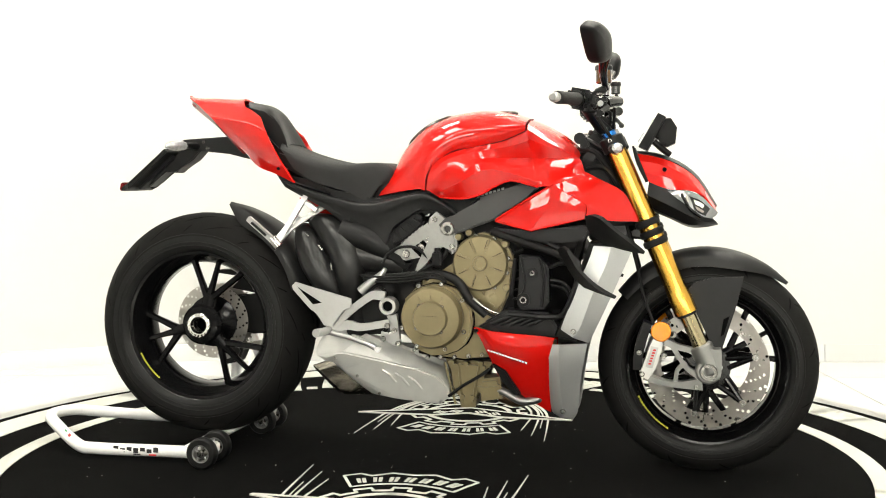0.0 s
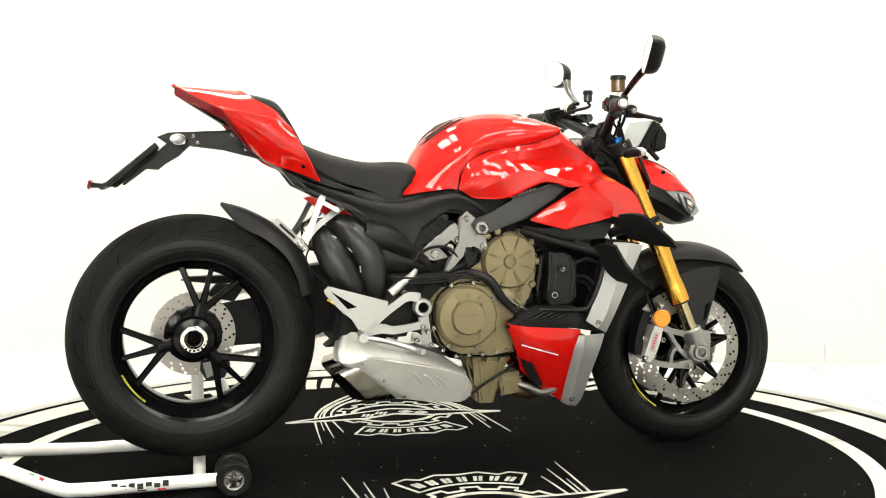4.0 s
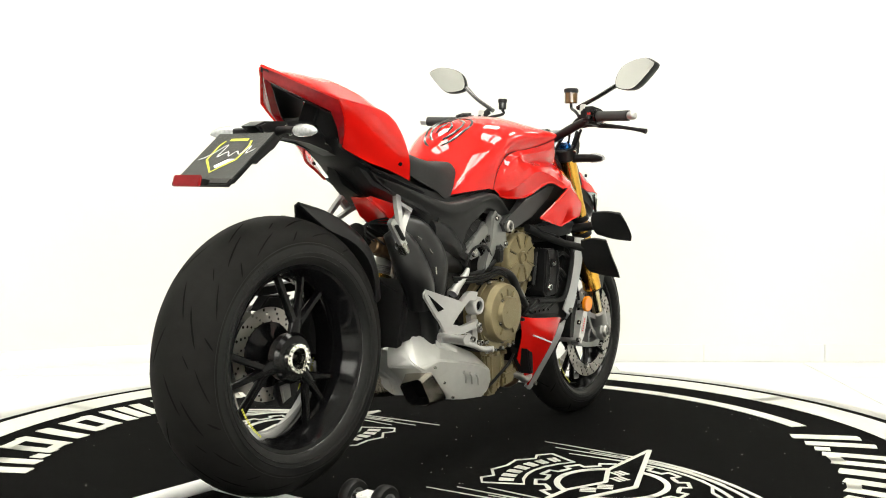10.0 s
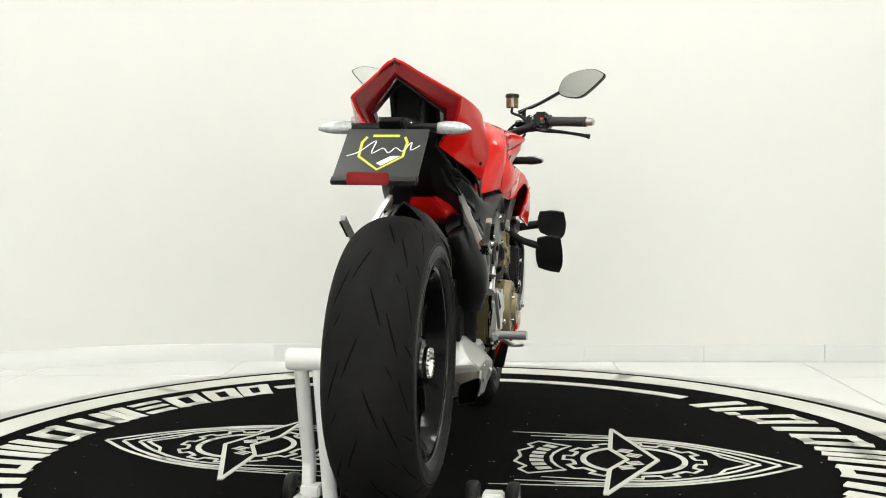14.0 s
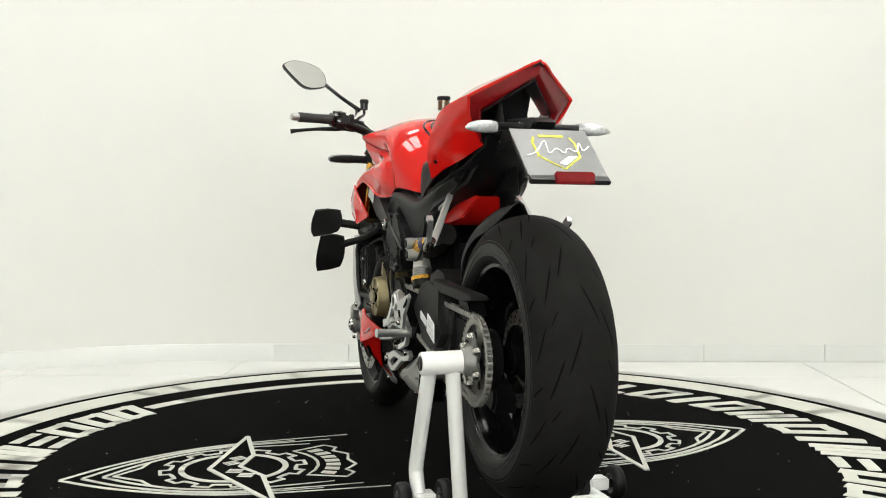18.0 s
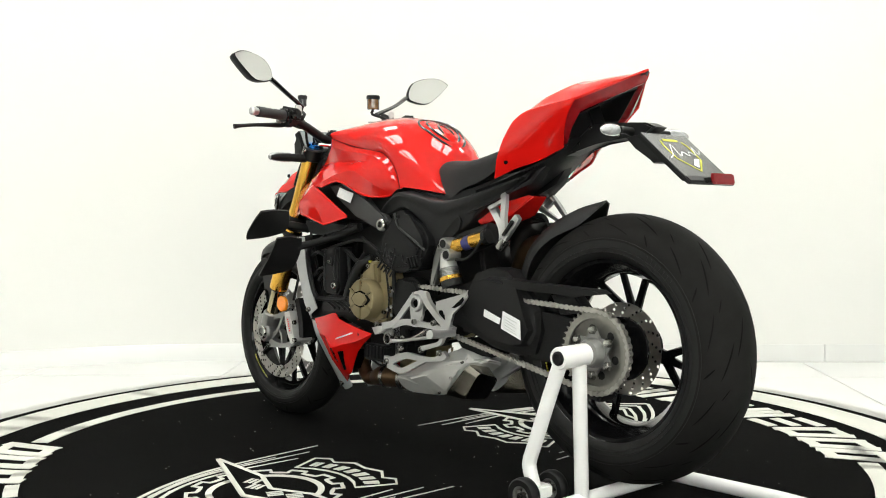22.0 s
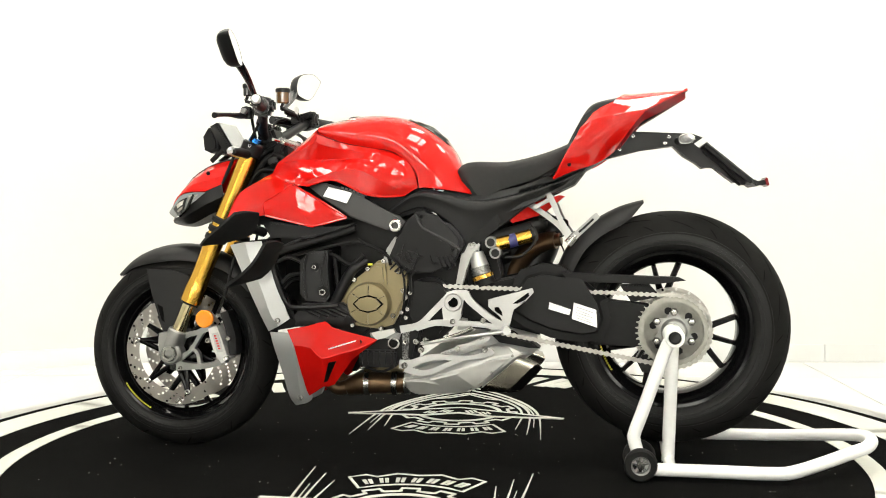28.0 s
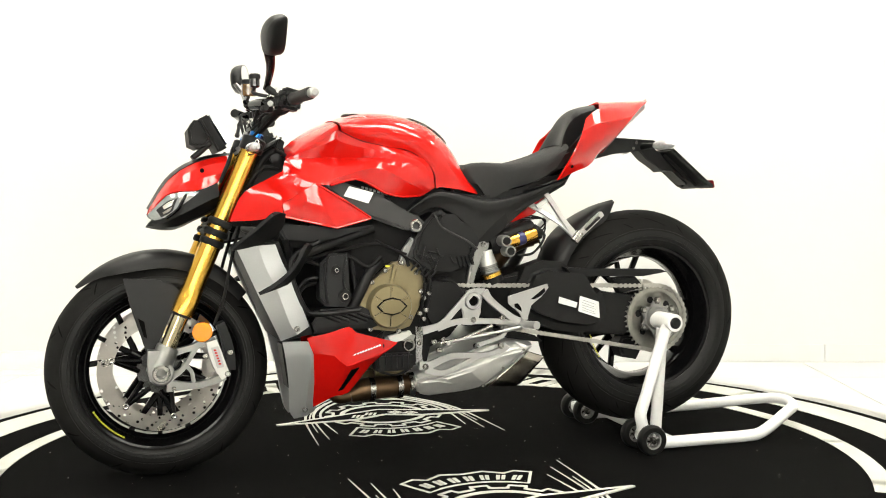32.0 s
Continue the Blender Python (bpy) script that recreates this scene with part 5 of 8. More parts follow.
reg = part("display_plate", moved(box((0, P_L / 2, 0.0), (0.182, P_L, 0.003), 0.001), P_M), PLATE, tail, "dark dealer display plate with a yellow shield outline")
part("plate_backing", moved(box((0, P_L / 2, -0.008), (0.178, P_L, 0.011), 0.002), P_M), MATT, reg)
part("plate_rib", moved(box((0.04, P_L / 2, -0.018), (0.012, P_L * 0.9, 0.012), 0.002), P_M), MATT, reg)
part("plate_rib", moved(box((-0.04, P_L / 2, -0.018), (0.012, P_L * 0.9, 0.012), 0.002), P_M), MATT, reg)
part("plate_lip", moved(box((0, P_L + 0.008, -0.002), (0.186, 0.022, 0.012), 0.003), P_M), BLACK, reg)
part("reflector_bracket", hull([(x, y, z) for y in (-0.032, 0.032) for x, z in ((-0.955, 0.806), (-0.962, 0.797), (-1.0, 0.812), (-1.002, 0.798))], 0.002), MATT, reg)
part("plate_reflector", box((-1.005, 0.004, 0.806), (0.008, 0.09, 0.026), 0.003, (0, 12, 0)), RED_LENS, reg, "red plate reflector")


def plate_print(polys, mat, z=0.0022):
    bm = bmesh.new()
    for poly in polys:
        bm.faces.new([bm.verts.new((x, y, z)) for x, y in poly])
    return part("plate_print", moved(bm, P_M), mat, reg)


shield = [(-0.042, 0.03), (-0.05, 0.05), (-0.048, 0.1), (0, 0.145), (0.048, 0.1), (0.05, 0.05), (0.042, 0.03)]
plate_print(line_quads(shield, 0.0065), YELLOW)
plate_print([[(-0.03, 0.022), (0.03, 0.022), (0.03, 0.031), (-0.03, 0.031)]], YELLOW)
plate_print([[(-0.043, 0.098), (-0.006, 0.132), (0.006, 0.123), (-0.022, 0.098)]], LABEL)
squig = [(0.075, 0.1), (0.05, 0.085), (0.02, 0.045), (0.022, 0.09), (0.0, 0.072), (-0.015, 0.088), (-0.028, 0.07), (-0.045, 0.082), (-0.06, 0.05), (-0.062, 0.078), (-0.08, 0.062)]
plate_print(line_quads([tuple(v)[:2] for v in spline([(x, y, 0) for x, y in squig], 4)], 0.0028), LABEL, 0.003)
IND = {-1: (-0.777, -0.12, 0.925), 1: (-0.777, -0.12, 0.925)}
for s in (-1, 1):
    ix, iy, iz = IND[s]
    stem = part("indicator_stem", tube([(ix + 0.02, s * 0.02, iz), (ix + 0.01, s * 0.06, iz + 0.002), (ix, s * (abs(iy) - 0.02), iz)], [0.012, 0.009, 0.01], 4, 12), BLACK, tail)
    lens = tube([(ix + 0.014, s * 0.088, iz + 0.001), (ix + 0.01, s * 0.1, iz), (ix + 0.004, s * 0.12, iz), (ix - 0.002, s * 0.145, iz - 0.001), (ix - 0.006, s * 0.164, iz - 0.003), (ix - 0.008, s * 0.176, iz - 0.006)],
                [0.008, 0.0155, 0.018, 0.0165, 0.011, 0.003], 4, 18)
    for v in lens.verts:
        v.co.z = iz + (v.co.z - iz) * 0.85
    part("indicator", lens, PALE, tail, "clear turn indicator")

# passenger footrest hangers
for s in (-1, 1):
    def leaned_bar(pts, w, y_top, y_low):
        z0, z1 = pts[0][1], pts[-1][1]
        b = ribbon(pts, [v * 0.58 for v in w], 0.0, 0.013, 3, 0.004)
        for v in b.verts:
            f = max(0.0, min(1.0, (v.co.z - z0) / (z1 - z0)))
            v.co.y = s * (v.co.y + y_top + (y_low - y_top) * f)
        return b
    rest = part("footrest_hanger", merge(
        leaned_bar([(-0.385, 0.782), (-0.405, 0.745), (-0.425, 0.7), (-0.462, 0.636)], [0.015, 0.014, 0.012, 0.019], 0.082, 0.158),
        leaned_bar([(-0.335, 0.746), (-0.37, 0.722), (-0.42, 0.684), (-0.462, 0.638)], [0.016, 0.013, 0.012, 0.018], 0.082, 0.158),
        leaned_bar([(-0.396, 0.76), (-0.352, 0.735)], [0.01, 0.01], 0.088, 0.104)), WHITE_ALU, bike, "light alloy passenger footrest hanger")
    part("passenger_peg", leaned_bar([(-0.531, 0.714), (-0.522, 0.706), (-0.46, 0.648)], [0.011, 0.0155, 0.0155], 0.18, 0.166), WHITE_ALU, rest)
    part("peg_slot", leaned_bar([(-0.518, 0.702), (-0.478, 0.665)], [0.005, 0.005], 0.1865, 0.178), MATT, rest)
    part("peg_pivot", tube(sides([(-0.469, 0.168, 0.656), (-0.448, 0.168, 0.631)], s), 0.014, 1, 12), STEEL, rest)

# ---- rear frame ----
frame_thing = new("rear_frame")
frame_thing.parent = bike
tagged(frame_thing, "satin black seat frame and side covers")
pair("seat_rail", slab([(-0.511, 0.862), (-0.401, 0.821), (-0.306, 0.805), (-0.199, 0.76), (-0.085, 0.769), (-0.066, 0.75), (-0.141, 0.734), (-0.165, 0.687), (-0.244, 0.697), (-0.323, 0.738), (-0.394, 0.77), (-0.464, 0.802)], lambda x, z: (0.03, 0.12 - 0.42 * max(0.0, -0.37 - x)), 0.012), BLACK, frame_thing, "satin black seat rail cover")
ARCH = [((0.069, 0.724), (0.057, 0.713), 0.155), ((0.037, 0.752), (0.012, 0.726), 0.158), ((0.003, 0.774), (-0.031, 0.737), 0.16), ((-0.033, 0.785), (-0.078, 0.712), 0.159),
        ((-0.1, 0.774), (-0.126, 0.676), 0.153), ((-0.195, 0.757), (-0.145, 0.622), 0.143), ((-0.296, 0.776), (-0.235, 0.665), 0.131), ((-0.39, 0.801), (-0.325, 0.735), 0.121), ((-0.456, 0.82), (-0.415, 0.782), 0.1)]
rows = []
for (tx, tz), (lx, lz), y in ARCH:
    def down(f, dy):
        return (tx + (lx - tx) * f, y + dy, tz + (lz - tz) * f)
    rows.append([down(-0.02, -0.05), down(0.03, -0.006), down(0.09, 0.001), down(0.26, 0.001), down(0.36, -0.006), down(0.7, -0.013), down(0.95, -0.016), down(1.0, -0.022), down(0.98, -0.06)])
pair("side_arch", net(rows, 5, 3, 0.003, relax=3), CARBON, frame_thing, "graphite arched side cover under the tank", sharp=60)
pair("side_cover", slab([(-0.323, 0.741), (-0.244, 0.709), (-0.149, 0.728), (-0.085, 0.734), (-0.101, 0.693), (-0.143, 0.645), (-0.07, 0.584), (-0.089, 0.562), (-0.165, 0.613), (-0.244, 0.674)], lambda x, z: (0.03, 0.126), 0.015), MATT, frame_thing)
part("under_seat_red", merge(*[slab([(-0.435, 0.768), (-0.42, 0.772), (-0.32, 0.742), (-0.27, 0.705), (-0.285, 0.69), (-0.37, 0.715)], lambda x, z, s=s: (0.0, s * (0.014 + 0.36 * max(0, x + 0.475))), 0.003) for s in (-1, 1)]), RED, frame_thing, "red inner panel under the seat")
main_frame = pair("frame_plate", slab([(0.018, 0.694), (0.037, 0.713), (0.075, 0.722), (0.134, 0.769), (0.251, 0.807), (0.306, 0.802), (0.259, 0.765), (0.178, 0.709), (0.074, 0.672), (0.037, 0.669)], lambda x, z: (0.145, 0.166 + 0.03 * (x - 0.05)), 0.006), GREY, frame_thing, "graphite grey front frame spar")
for s in (-1, 1):
    part("frame_bolt", bolt((0.045, s * 0.167, 0.684), 0.019, s, 0.008), STEEL, frame_thing, "large frame bolt")
b = plate([(0.239, 0.796), (0.169, 0.778), (0.185, 0.748), (0.255, 0.769)], 0.1765, 0.1785, 0.0005)
part("frame_label", b, LABEL, frame_thing, "white type label")
for k in range(7):
    x, z = 0.127 + 0.0113 * k, 0.7725 + 0.0032 * k
    pair("frame_print", plate([(x, z + 0.003), (x + 0.0075, z + 0.005), (x + 0.008, z - 0.001), (x + 0.001, z - 0.003)], 0.17, 0.1715, 0), GREY_INK, frame_thing)
part("engine_hanger", flip(plate([(-0.013, 0.712), (0.009, 0.731), (0.028, 0.715), (0.057, 0.696), (0.069, 0.627), (0.05, 0.611), (0.028, 0.643), (0.009, 0.627), (-0.039, 0.558), (-0.058, 0.555), (-0.048, 0.58), (-0.01, 0.643)], 0.12, 0.15, 0.006)), ALU, frame_thing, "alloy engine hanger")
part("engine_hanger", plate([(0.075, 0.618), (0.052, 0.651), (0.036, 0.644), (0.042, 0.602), (0.078, 0.557), (0.095, 0.563)], 0.12, 0.145, 0.004), ALU, frame_thing, "alloy engine hanger")
for q in [(0.005, 0.15, 0.709), (0.053, 0.15, 0.633)]:
    part("hanger_bolt", bolt((q[0], -q[1], q[2]), 0.008, -1), STEEL, frame_thing)

# ---- engine ----
engine = new("engine")
engine.parent = bike
tagged(engine, "four-cylinder engine with bronze covers and black heads")
part("engine_block", plate([(-0.151, 0.576), (-0.078, 0.696), (0.091, 0.711), (0.332, 0.71), (0.413, 0.653), (0.341, 0.378), (0.139, 0.33), (0.041, 0.298), (-0.08, 0.356), (-0.144, 0.43)], -0.1, 0.1, 0.015), MATT, engine, "dark engine block")
part("crankcase", plate([(-0.09, 0.482), (-0.031, 0.542), (0.057, 0.577), (0.089, 0.657), (0.177, 0.669), (0.225, 0.6), (0.22, 0.528), (0.177, 0.432), (0.145, 0.367), (0.158, 0.322), (0.089, 0.316), (0.008, 0.323), (-0.056, 0.34), (-0.084, 0.385)], -0.13, -0.02, 0.01), BRONZE, engine, "bronze cast crankcase")
part("sump", plate([(0.02, 0.309), (0.157, 0.302), (0.118, 0.239), (0.104, 0.17), (0.063, 0.17), (0.055, 0.233)], -0.1, 0.02, 0.012), BRONZE, engine, "bronze oil sump")


def cover(center, r, y0, y1, s, mat, parent, name, label, ribs=0, core=0.5, dome=0.006):
    cx, cz = center
    prof = [(0.002, y1 + dome), (r * core, y1 + dome), (r * core + 0.004, y1), (r * 0.92, y1 - 0.002), (r * 0.97, y1 - 0.007), (r * 0.98, y1 - 0.02), (r, y1 - 0.022), (r, y0)]
    c = part(name, lathe([(a, s * b) for a, b in prof], 56, "y", (cx, 0, cz)), mat, parent, label)
    # black ring: the cover's joint together with the shade in it
    part("cover_joint", lathe([(r + 0.0005, s * (y0 + 0.4 * (y1 - y0))), (r + 0.0022, s * (y0 + 0.42 * (y1 - y0))), (r + 0.0022, s * (y0 + 0.36 * (y1 - y0)))], 56, "y", (cx, 0, cz), closed=True), GROOVE, c)
    for k in range(ribs):
        a = 2 * math.pi * (k + 0.5) / ribs
        a2 = a + 0.075
        # each rib's shade is a thin black strip laid beside it
        part("rib_shadow", box((cx + r * 0.62 * math.cos(a2), s * (y1 - 0.0022), cz + r * 0.62 * math.sin(a2)), (r * 0.46, 0.003, 0.0016), 0, (0, -math.degrees(a2), 0)), GROOVE, c)
        part("rib", box((cx + r * 0.66 * math.cos(a), s * (y1 - 0.001), cz + r * 0.66 * math.sin(a)), (r * 0.56, 0.01, 0.0058), 0.002, (0, -math.degrees(a), 0)), mat, c)
    return c


def screws(center, r, y, s, angles, parent, size=0.0065):
    for a in angles:
        part("cover_screw", bolt((center[0] + r * math.cos(radians(a)), s * y, center[1] + r * math.sin(radians(a))), size, s, 0.005), STEEL, parent)


CL, = [(-0.001, 0.437)]
clutch = cover(CL, 0.087, 0.1, 0.195, -1, BRONZE, engine, "clutch_cover", "round bronze clutch cover", 0, 0.52, 0.012)
part("cover_flange", plate([(-0.087, 0.436), (-0.067, 0.5), (-0.007, 0.528), (0.064, 0.515), (0.107, 0.459), (0.104, 0.387), (0.065, 0.342), (-0.008, 0.327), (-0.063, 0.362)], -0.155, -0.11, 0.006, 2), BRONZE, clutch)
screws(CL, 0.096, 0.156, -1, (30, 75, 115, 200, 240, 290, 335), clutch)
screws(CL, 0.048, 0.197, -1, (45, 130, 215, 310), clutch, 0.005)
for a in (60, 90, 120, 240, 300):
    part("raised_pad", box((CL[0] + 0.055 * math.cos(radians(a)), -0.195, CL[1] + 0.055 * math.sin(radians(a))), (0.006, 0.006, 0.03), 0.002, (0, 90 - a, 0)), BRONZE, clutch)
part("cover_word_bar", box((CL[0], -0.2085, CL[1] + 0.004), (0.046, 0.002, 0.008), 0.0005), BRONZE, clutch, "raised lettering as a bar")
CU, = [(0.133, 0.588)]
upper = cover(CU, 0.079, 0.1, 0.16, -1, BRONZE, engine, "cam_cover", "round ribbed bronze engine cover", 8, 0.2, 0.004)
part("cover_bore", lathe([(0.012, -0.158), (0.013, -0.168), (0.019, -0.168), (0.021, -0.16)], 28, "y", (CU[0], 0, CU[1]), closed=True), BRONZE, upper)
screws(CU, 0.077, 0.146, -1, (10, 60, 100, 150, 225, 300, 340), upper)
part("cover_flange", plate([(0.069, 0.498), (0.06, 0.578), (0.083, 0.645), (0.137, 0.673), (0.194, 0.65), (0.222, 0.593), (0.21, 0.521), (0.176, 0.449), (0.136, 0.433), (0.088, 0.458)], -0.138, -0.1, 0.006, 2), BRONZE, upper)
CL3, = [(0.144, 0.486)]
cover(CL3, 0.036, 0.1, 0.14, -1, BRONZE, engine, "idler_cover", "small bronze cover", 5, 0.3, 0.003)
part("case_seam", plate([(-0.052, 0.335), (0.008, 0.323), (0.088, 0.316), (0.155, 0.321), (0.155, 0.316), (0.088, 0.31), (0.008, 0.317), (-0.049, 0.328)], -0.126, -0.05, 0.001), GROOVE, engine)
filt = part("oil_filter_housing", plate([(0.119, 0.254), (0.179, 0.263), (0.185, 0.201), (0.125, 0.191)], -0.11, -0.03, 0.008), BRONZE, engine, "bronze filter housing")
part("housing_lip", plate([(0.115, 0.234), (0.183, 0.242), (0.185, 0.227), (0.117, 0.219)], -0.114, -0.03, 0.003), BRONZE, filt)
part("oil_pipe", tube([(0.032, -0.11, 0.204), (0.072, -0.12, 0.235), (0.12, -0.125, 0.265), (0.156, -0.12, 0.29)], 0.0045, 4, 8), MATT, engine)
for q in [(0.041, -0.106, 0.301), (0.083, -0.106, 0.299), (0.125, -0.106, 0.3), (0.07, -0.1, 0.202), (0.099, -0.1, 0.201)]:
    part("sump_boss", lathe([(0.003, -0.006), (0.007, -0.006), (0.0085, 0.004)], 12, "y", q), BRONZE, engine)
part("case_plug", rod([(-0.05, -0.13, 0.518)][0], [(-0.05, -0.13, 0.531)][0], 0.011, bevel=0.002), MATT, engine)
part("valve_box", box([(0.012, -0.15, 0.6)][0], (0.026, 0.03, 0.04), 0.004), MATT, engine, "black solenoid box")
part("valve_cap", rod([(0.012, -0.15, 0.615)][0], [(0.012, -0.15, 0.63)][0], 0.009, bevel=0.002), BLACK, engine)
for k in range(3):
    part("wire", tube([(x + 0.004 * k, y, z - 0.007 * k) for x, y, z in [(-0.212, -0.15, 0.551), (-0.149, -0.16, 0.547), (-0.078, -0.165, 0.55), (-0.007, -0.165, 0.562), (0.032, -0.165, 0.549)]], 0.0035, 4, 8), MATT, engine)
part("wire", tube([(0.105, -0.17, 0.486), (0.134, -0.165, 0.462), (0.166, -0.16, 0.444), (0.19, -0.15, 0.436)], 0.004, 4, 8), MATT, engine)
part("wire", tube([(0.115, -0.17, 0.493), (0.144, -0.165, 0.468), (0.174, -0.16, 0.453), (0.198, -0.15, 0.447)], 0.0035, 4, 8), STEEL, engine)
for q in [(-0.06, -0.14, 0.34), (-0.021, -0.14, 0.32), (0.016, -0.14, 0.323), (0.056, -0.14, 0.323), (0.096, -0.14, 0.326), (0.133, -0.13, 0.33)]:
    part("sump_screw", bolt(q, 0.006, -1), STEEL, engine)

for k, q in enumerate([(0.07, 0.66), (0.1, 0.672), (0.168, 0.668), (0.2, 0.64), (0.218, 0.585), (0.205, 0.52), (0.075, 0.57), (0.07, 0.61)]):
    part("case_boss", lathe([(0.004, -0.007), (0.0085, -0.007), (0.011, 0.0), (0.011, 0.02)], 14, "y", (q[0], -0.139, q[1])), BRONZE, upper)
for k, (p, q) in enumerate((((0.02, 0.3), (0.05, 0.18)), ((0.06, 0.3), (0.07, 0.18)), ((0.12, 0.3), (0.1, 0.19)))):
    part("sump_rib", rod((p[0], -0.1, p[1]), (q[0], -0.1, q[1]), 0.0035, seg=8), BRONZE, engine)
part("oil_hose", tube([(0.175, -0.1, 0.225), (0.205, -0.11, 0.215), (0.24, -0.11, 0.197), (0.28, -0.1, 0.2), (0.3, -0.09, 0.215)], 0.011, 5, 12), CAST, engine, "braided metal oil hose")
for k in range(6):
    part("chain_case_rib", box((0.232 + 0.004 * (k % 2), -0.118, 0.49 + 0.026 * k), (0.03, 0.03, 0.006), 0.002, (0, -20, 0)), MATT, engine)
# rear cylinder head, right
head = part("rear_head", plate([(-0.127, 0.614), (-0.046, 0.682), (-0.022, 0.698), (0.01, 0.67), (0.002, 0.639), (-0.038, 0.602), (-0.086, 0.591)], -0.13, 0.05, 0.005), ALU, engine, "raw alloy rear cylinder head")
for k in range(3):
    part("head_fin", plate([(x + 0.012 * k, z + 0.0085 * k) for x, z in [(-0.067, 0.626), (-0.057, 0.633), (-0.032, 0.607), (-0.041, 0.601)]], -0.1315, -0.12, 0.0005), GROOVE, head)
part("head_cover", plate([(-0.146, 0.659), (-0.077, 0.714), (-0.028, 0.702), (-0.054, 0.671), (-0.13, 0.627)], -0.125, 0.05, 0.006), MATT, head)
for q in [(-0.013, -0.131, 0.65), (-0.038, -0.131, 0.629), (-0.083, -0.131, 0.611)]:
    part("head_bolt", lathe([(0.004, -0.008), (0.01, -0.008), (0.012, 0.0)], 14, "y", q), STEEL, head)
part("coil_module", hull([(x, y, z) for y in (-0.122, -0.07) for x, z in ((-0.13, 0.672), (-0.053, 0.727), (-0.034, 0.712), (-0.105, 0.643), (-0.128, 0.65))], 0.004), BLACK, head, "black ribbed module on the cylinder head")
for k in range(4):
    f = (k + 0.5) / 4
    a, b = (-0.126 + 0.074 * f, 0.664 + 0.052 * f), (-0.104 + 0.07 * f, 0.648 + 0.058 * f)
    part("module_rib", tube([(a[0], -0.123, a[1]), (b[0], -0.123, b[1])], 0.003, 1, 8), BLACK, head)
for k in range(7):
    f = (k + 0.5) / 7
    a, b = (-0.102 + 0.07 * f, 0.64 + 0.054 * f), (-0.062 + 0.064 * f, 0.606 + 0.056 * f)
    part("head_fin", hull([(a[0] + dx, y, a[1] + dx) for dx in (-0.002, 0.002) for y in (-0.129, -0.08)] + [(b[0] + dx, y, b[1] + dx) for dx in (-0.002, 0.002) for y in (-0.129, -0.08)], 0.0008), ALU, head)
# rear head cover, left
lh = part("head_cover_left", slab([(0.066, 0.594), (0.044, 0.645), (0.025, 0.682), (0.004, 0.707), (-0.014, 0.722), (-0.033, 0.728), (-0.05, 0.717), (-0.068, 0.704), (-0.092, 0.697), (-0.114, 0.688), (-0.133, 0.67), (-0.147, 0.648), (-0.15, 0.628), (-0.13, 0.594), (-0.106, 0.558), (-0.06, 0.549), (0.002, 0.543), (0.04, 0.566)], lambda x, z: (0.05, 0.165), 0.012), BLACK, engine, "black rear cylinder cover")
part("cover_ridge", tube([(-0.012, 0.166, 0.718), (-0.03, 0.167, 0.682), (-0.052, 0.167, 0.667), (-0.076, 0.167, 0.655), (-0.114, 0.167, 0.635), (-0.142, 0.162, 0.615)], 0.0035, 4, 8), GREY, lh, "pale beading on the cover")
part("cover_panel", slab([(0.024, 0.67), (-0.004, 0.706), (-0.022, 0.712), (-0.036, 0.672), (-0.078, 0.647), (-0.128, 0.618), (-0.1, 0.57), (-0.01, 0.556), (0.05, 0.6)], lambda x, z: (0.16, 0.169), 0.004), MATT, lh)
for k in range(4):
    x, z = -0.078 - 0.0125 * k, 0.592 + 0.0025 * k
    part("cover_rib", hull([(x + dx - 0.011 * f, y, z + 0.0 - 0.03 * f) for dx in (-0.0035, 0.0035) for f in (0, 1) for y in (0.16, 0.1745 - 0.002 * f)], 0.001), BLACK, lh)
for x0, z0, x1, z1 in ((0.019, 0.629, 0.031, 0.585), (-0.022, 0.595, -0.007, 0.558), (0.012, 0.61, -0.014, 0.605), (0.018, 0.594, -0.01, 0.588)):
    part("cover_rib", tube([(x0, 0.169, z0), (x1, 0.169, z1)], 0.003, 1, 8), BLACK, lh)

# left covers
GL, = [(0.124, 0.458)]
gen = cover(GL, 0.063, 0.1, 0.185, 1, BRONZE, engine, "generator_cover", "round bronze generator cover with a pointed oval boss", 6, 0.05, 0.001)
part("cover_flange", plate([(0.246, 0.42), (0.216, 0.48), (0.161, 0.534), (0.102, 0.582), (0.062, 0.585), (0.027, 0.569), (0.014, 0.528), (0.027, 0.455), (0.057, 0.396), (0.103, 0.383), (0.178, 0.393)], 0.1, 0.145, 0.008), BRONZE, gen)
part("oval_edge", plate([(0.167, 0.459), (0.148, 0.478), (0.122, 0.485), (0.097, 0.478), (0.077, 0.459), (0.097, 0.44), (0.122, 0.433), (0.148, 0.44)], 0.18, 0.1885, 0.001), GROOVE, gen)
part("oval_boss", plate([(0.161, 0.46), (0.144, 0.475), (0.122, 0.48), (0.1, 0.475), (0.084, 0.459), (0.1, 0.443), (0.122, 0.438), (0.145, 0.443)], 0.183, 0.193, 0.003), BRONZE, gen)
part("cover_bridge", plate([(0.121, 0.521), (0.108, 0.573), (0.078, 0.573), (0.072, 0.513)], 0.13, 0.165, 0.008), BRONZE, gen)
for q in [(0.229, 0.146, 0.407), (0.177, 0.146, 0.394), (0.093, 0.146, 0.384), (0.057, 0.146, 0.423), (0.027, 0.146, 0.496), (0.04, 0.146, 0.55), (0.085, 0.146, 0.581), (0.131, 0.146, 0.558), (0.17, 0.146, 0.526)]:
    part("cover_screw", bolt(q, 0.007, 1), STEEL, gen)
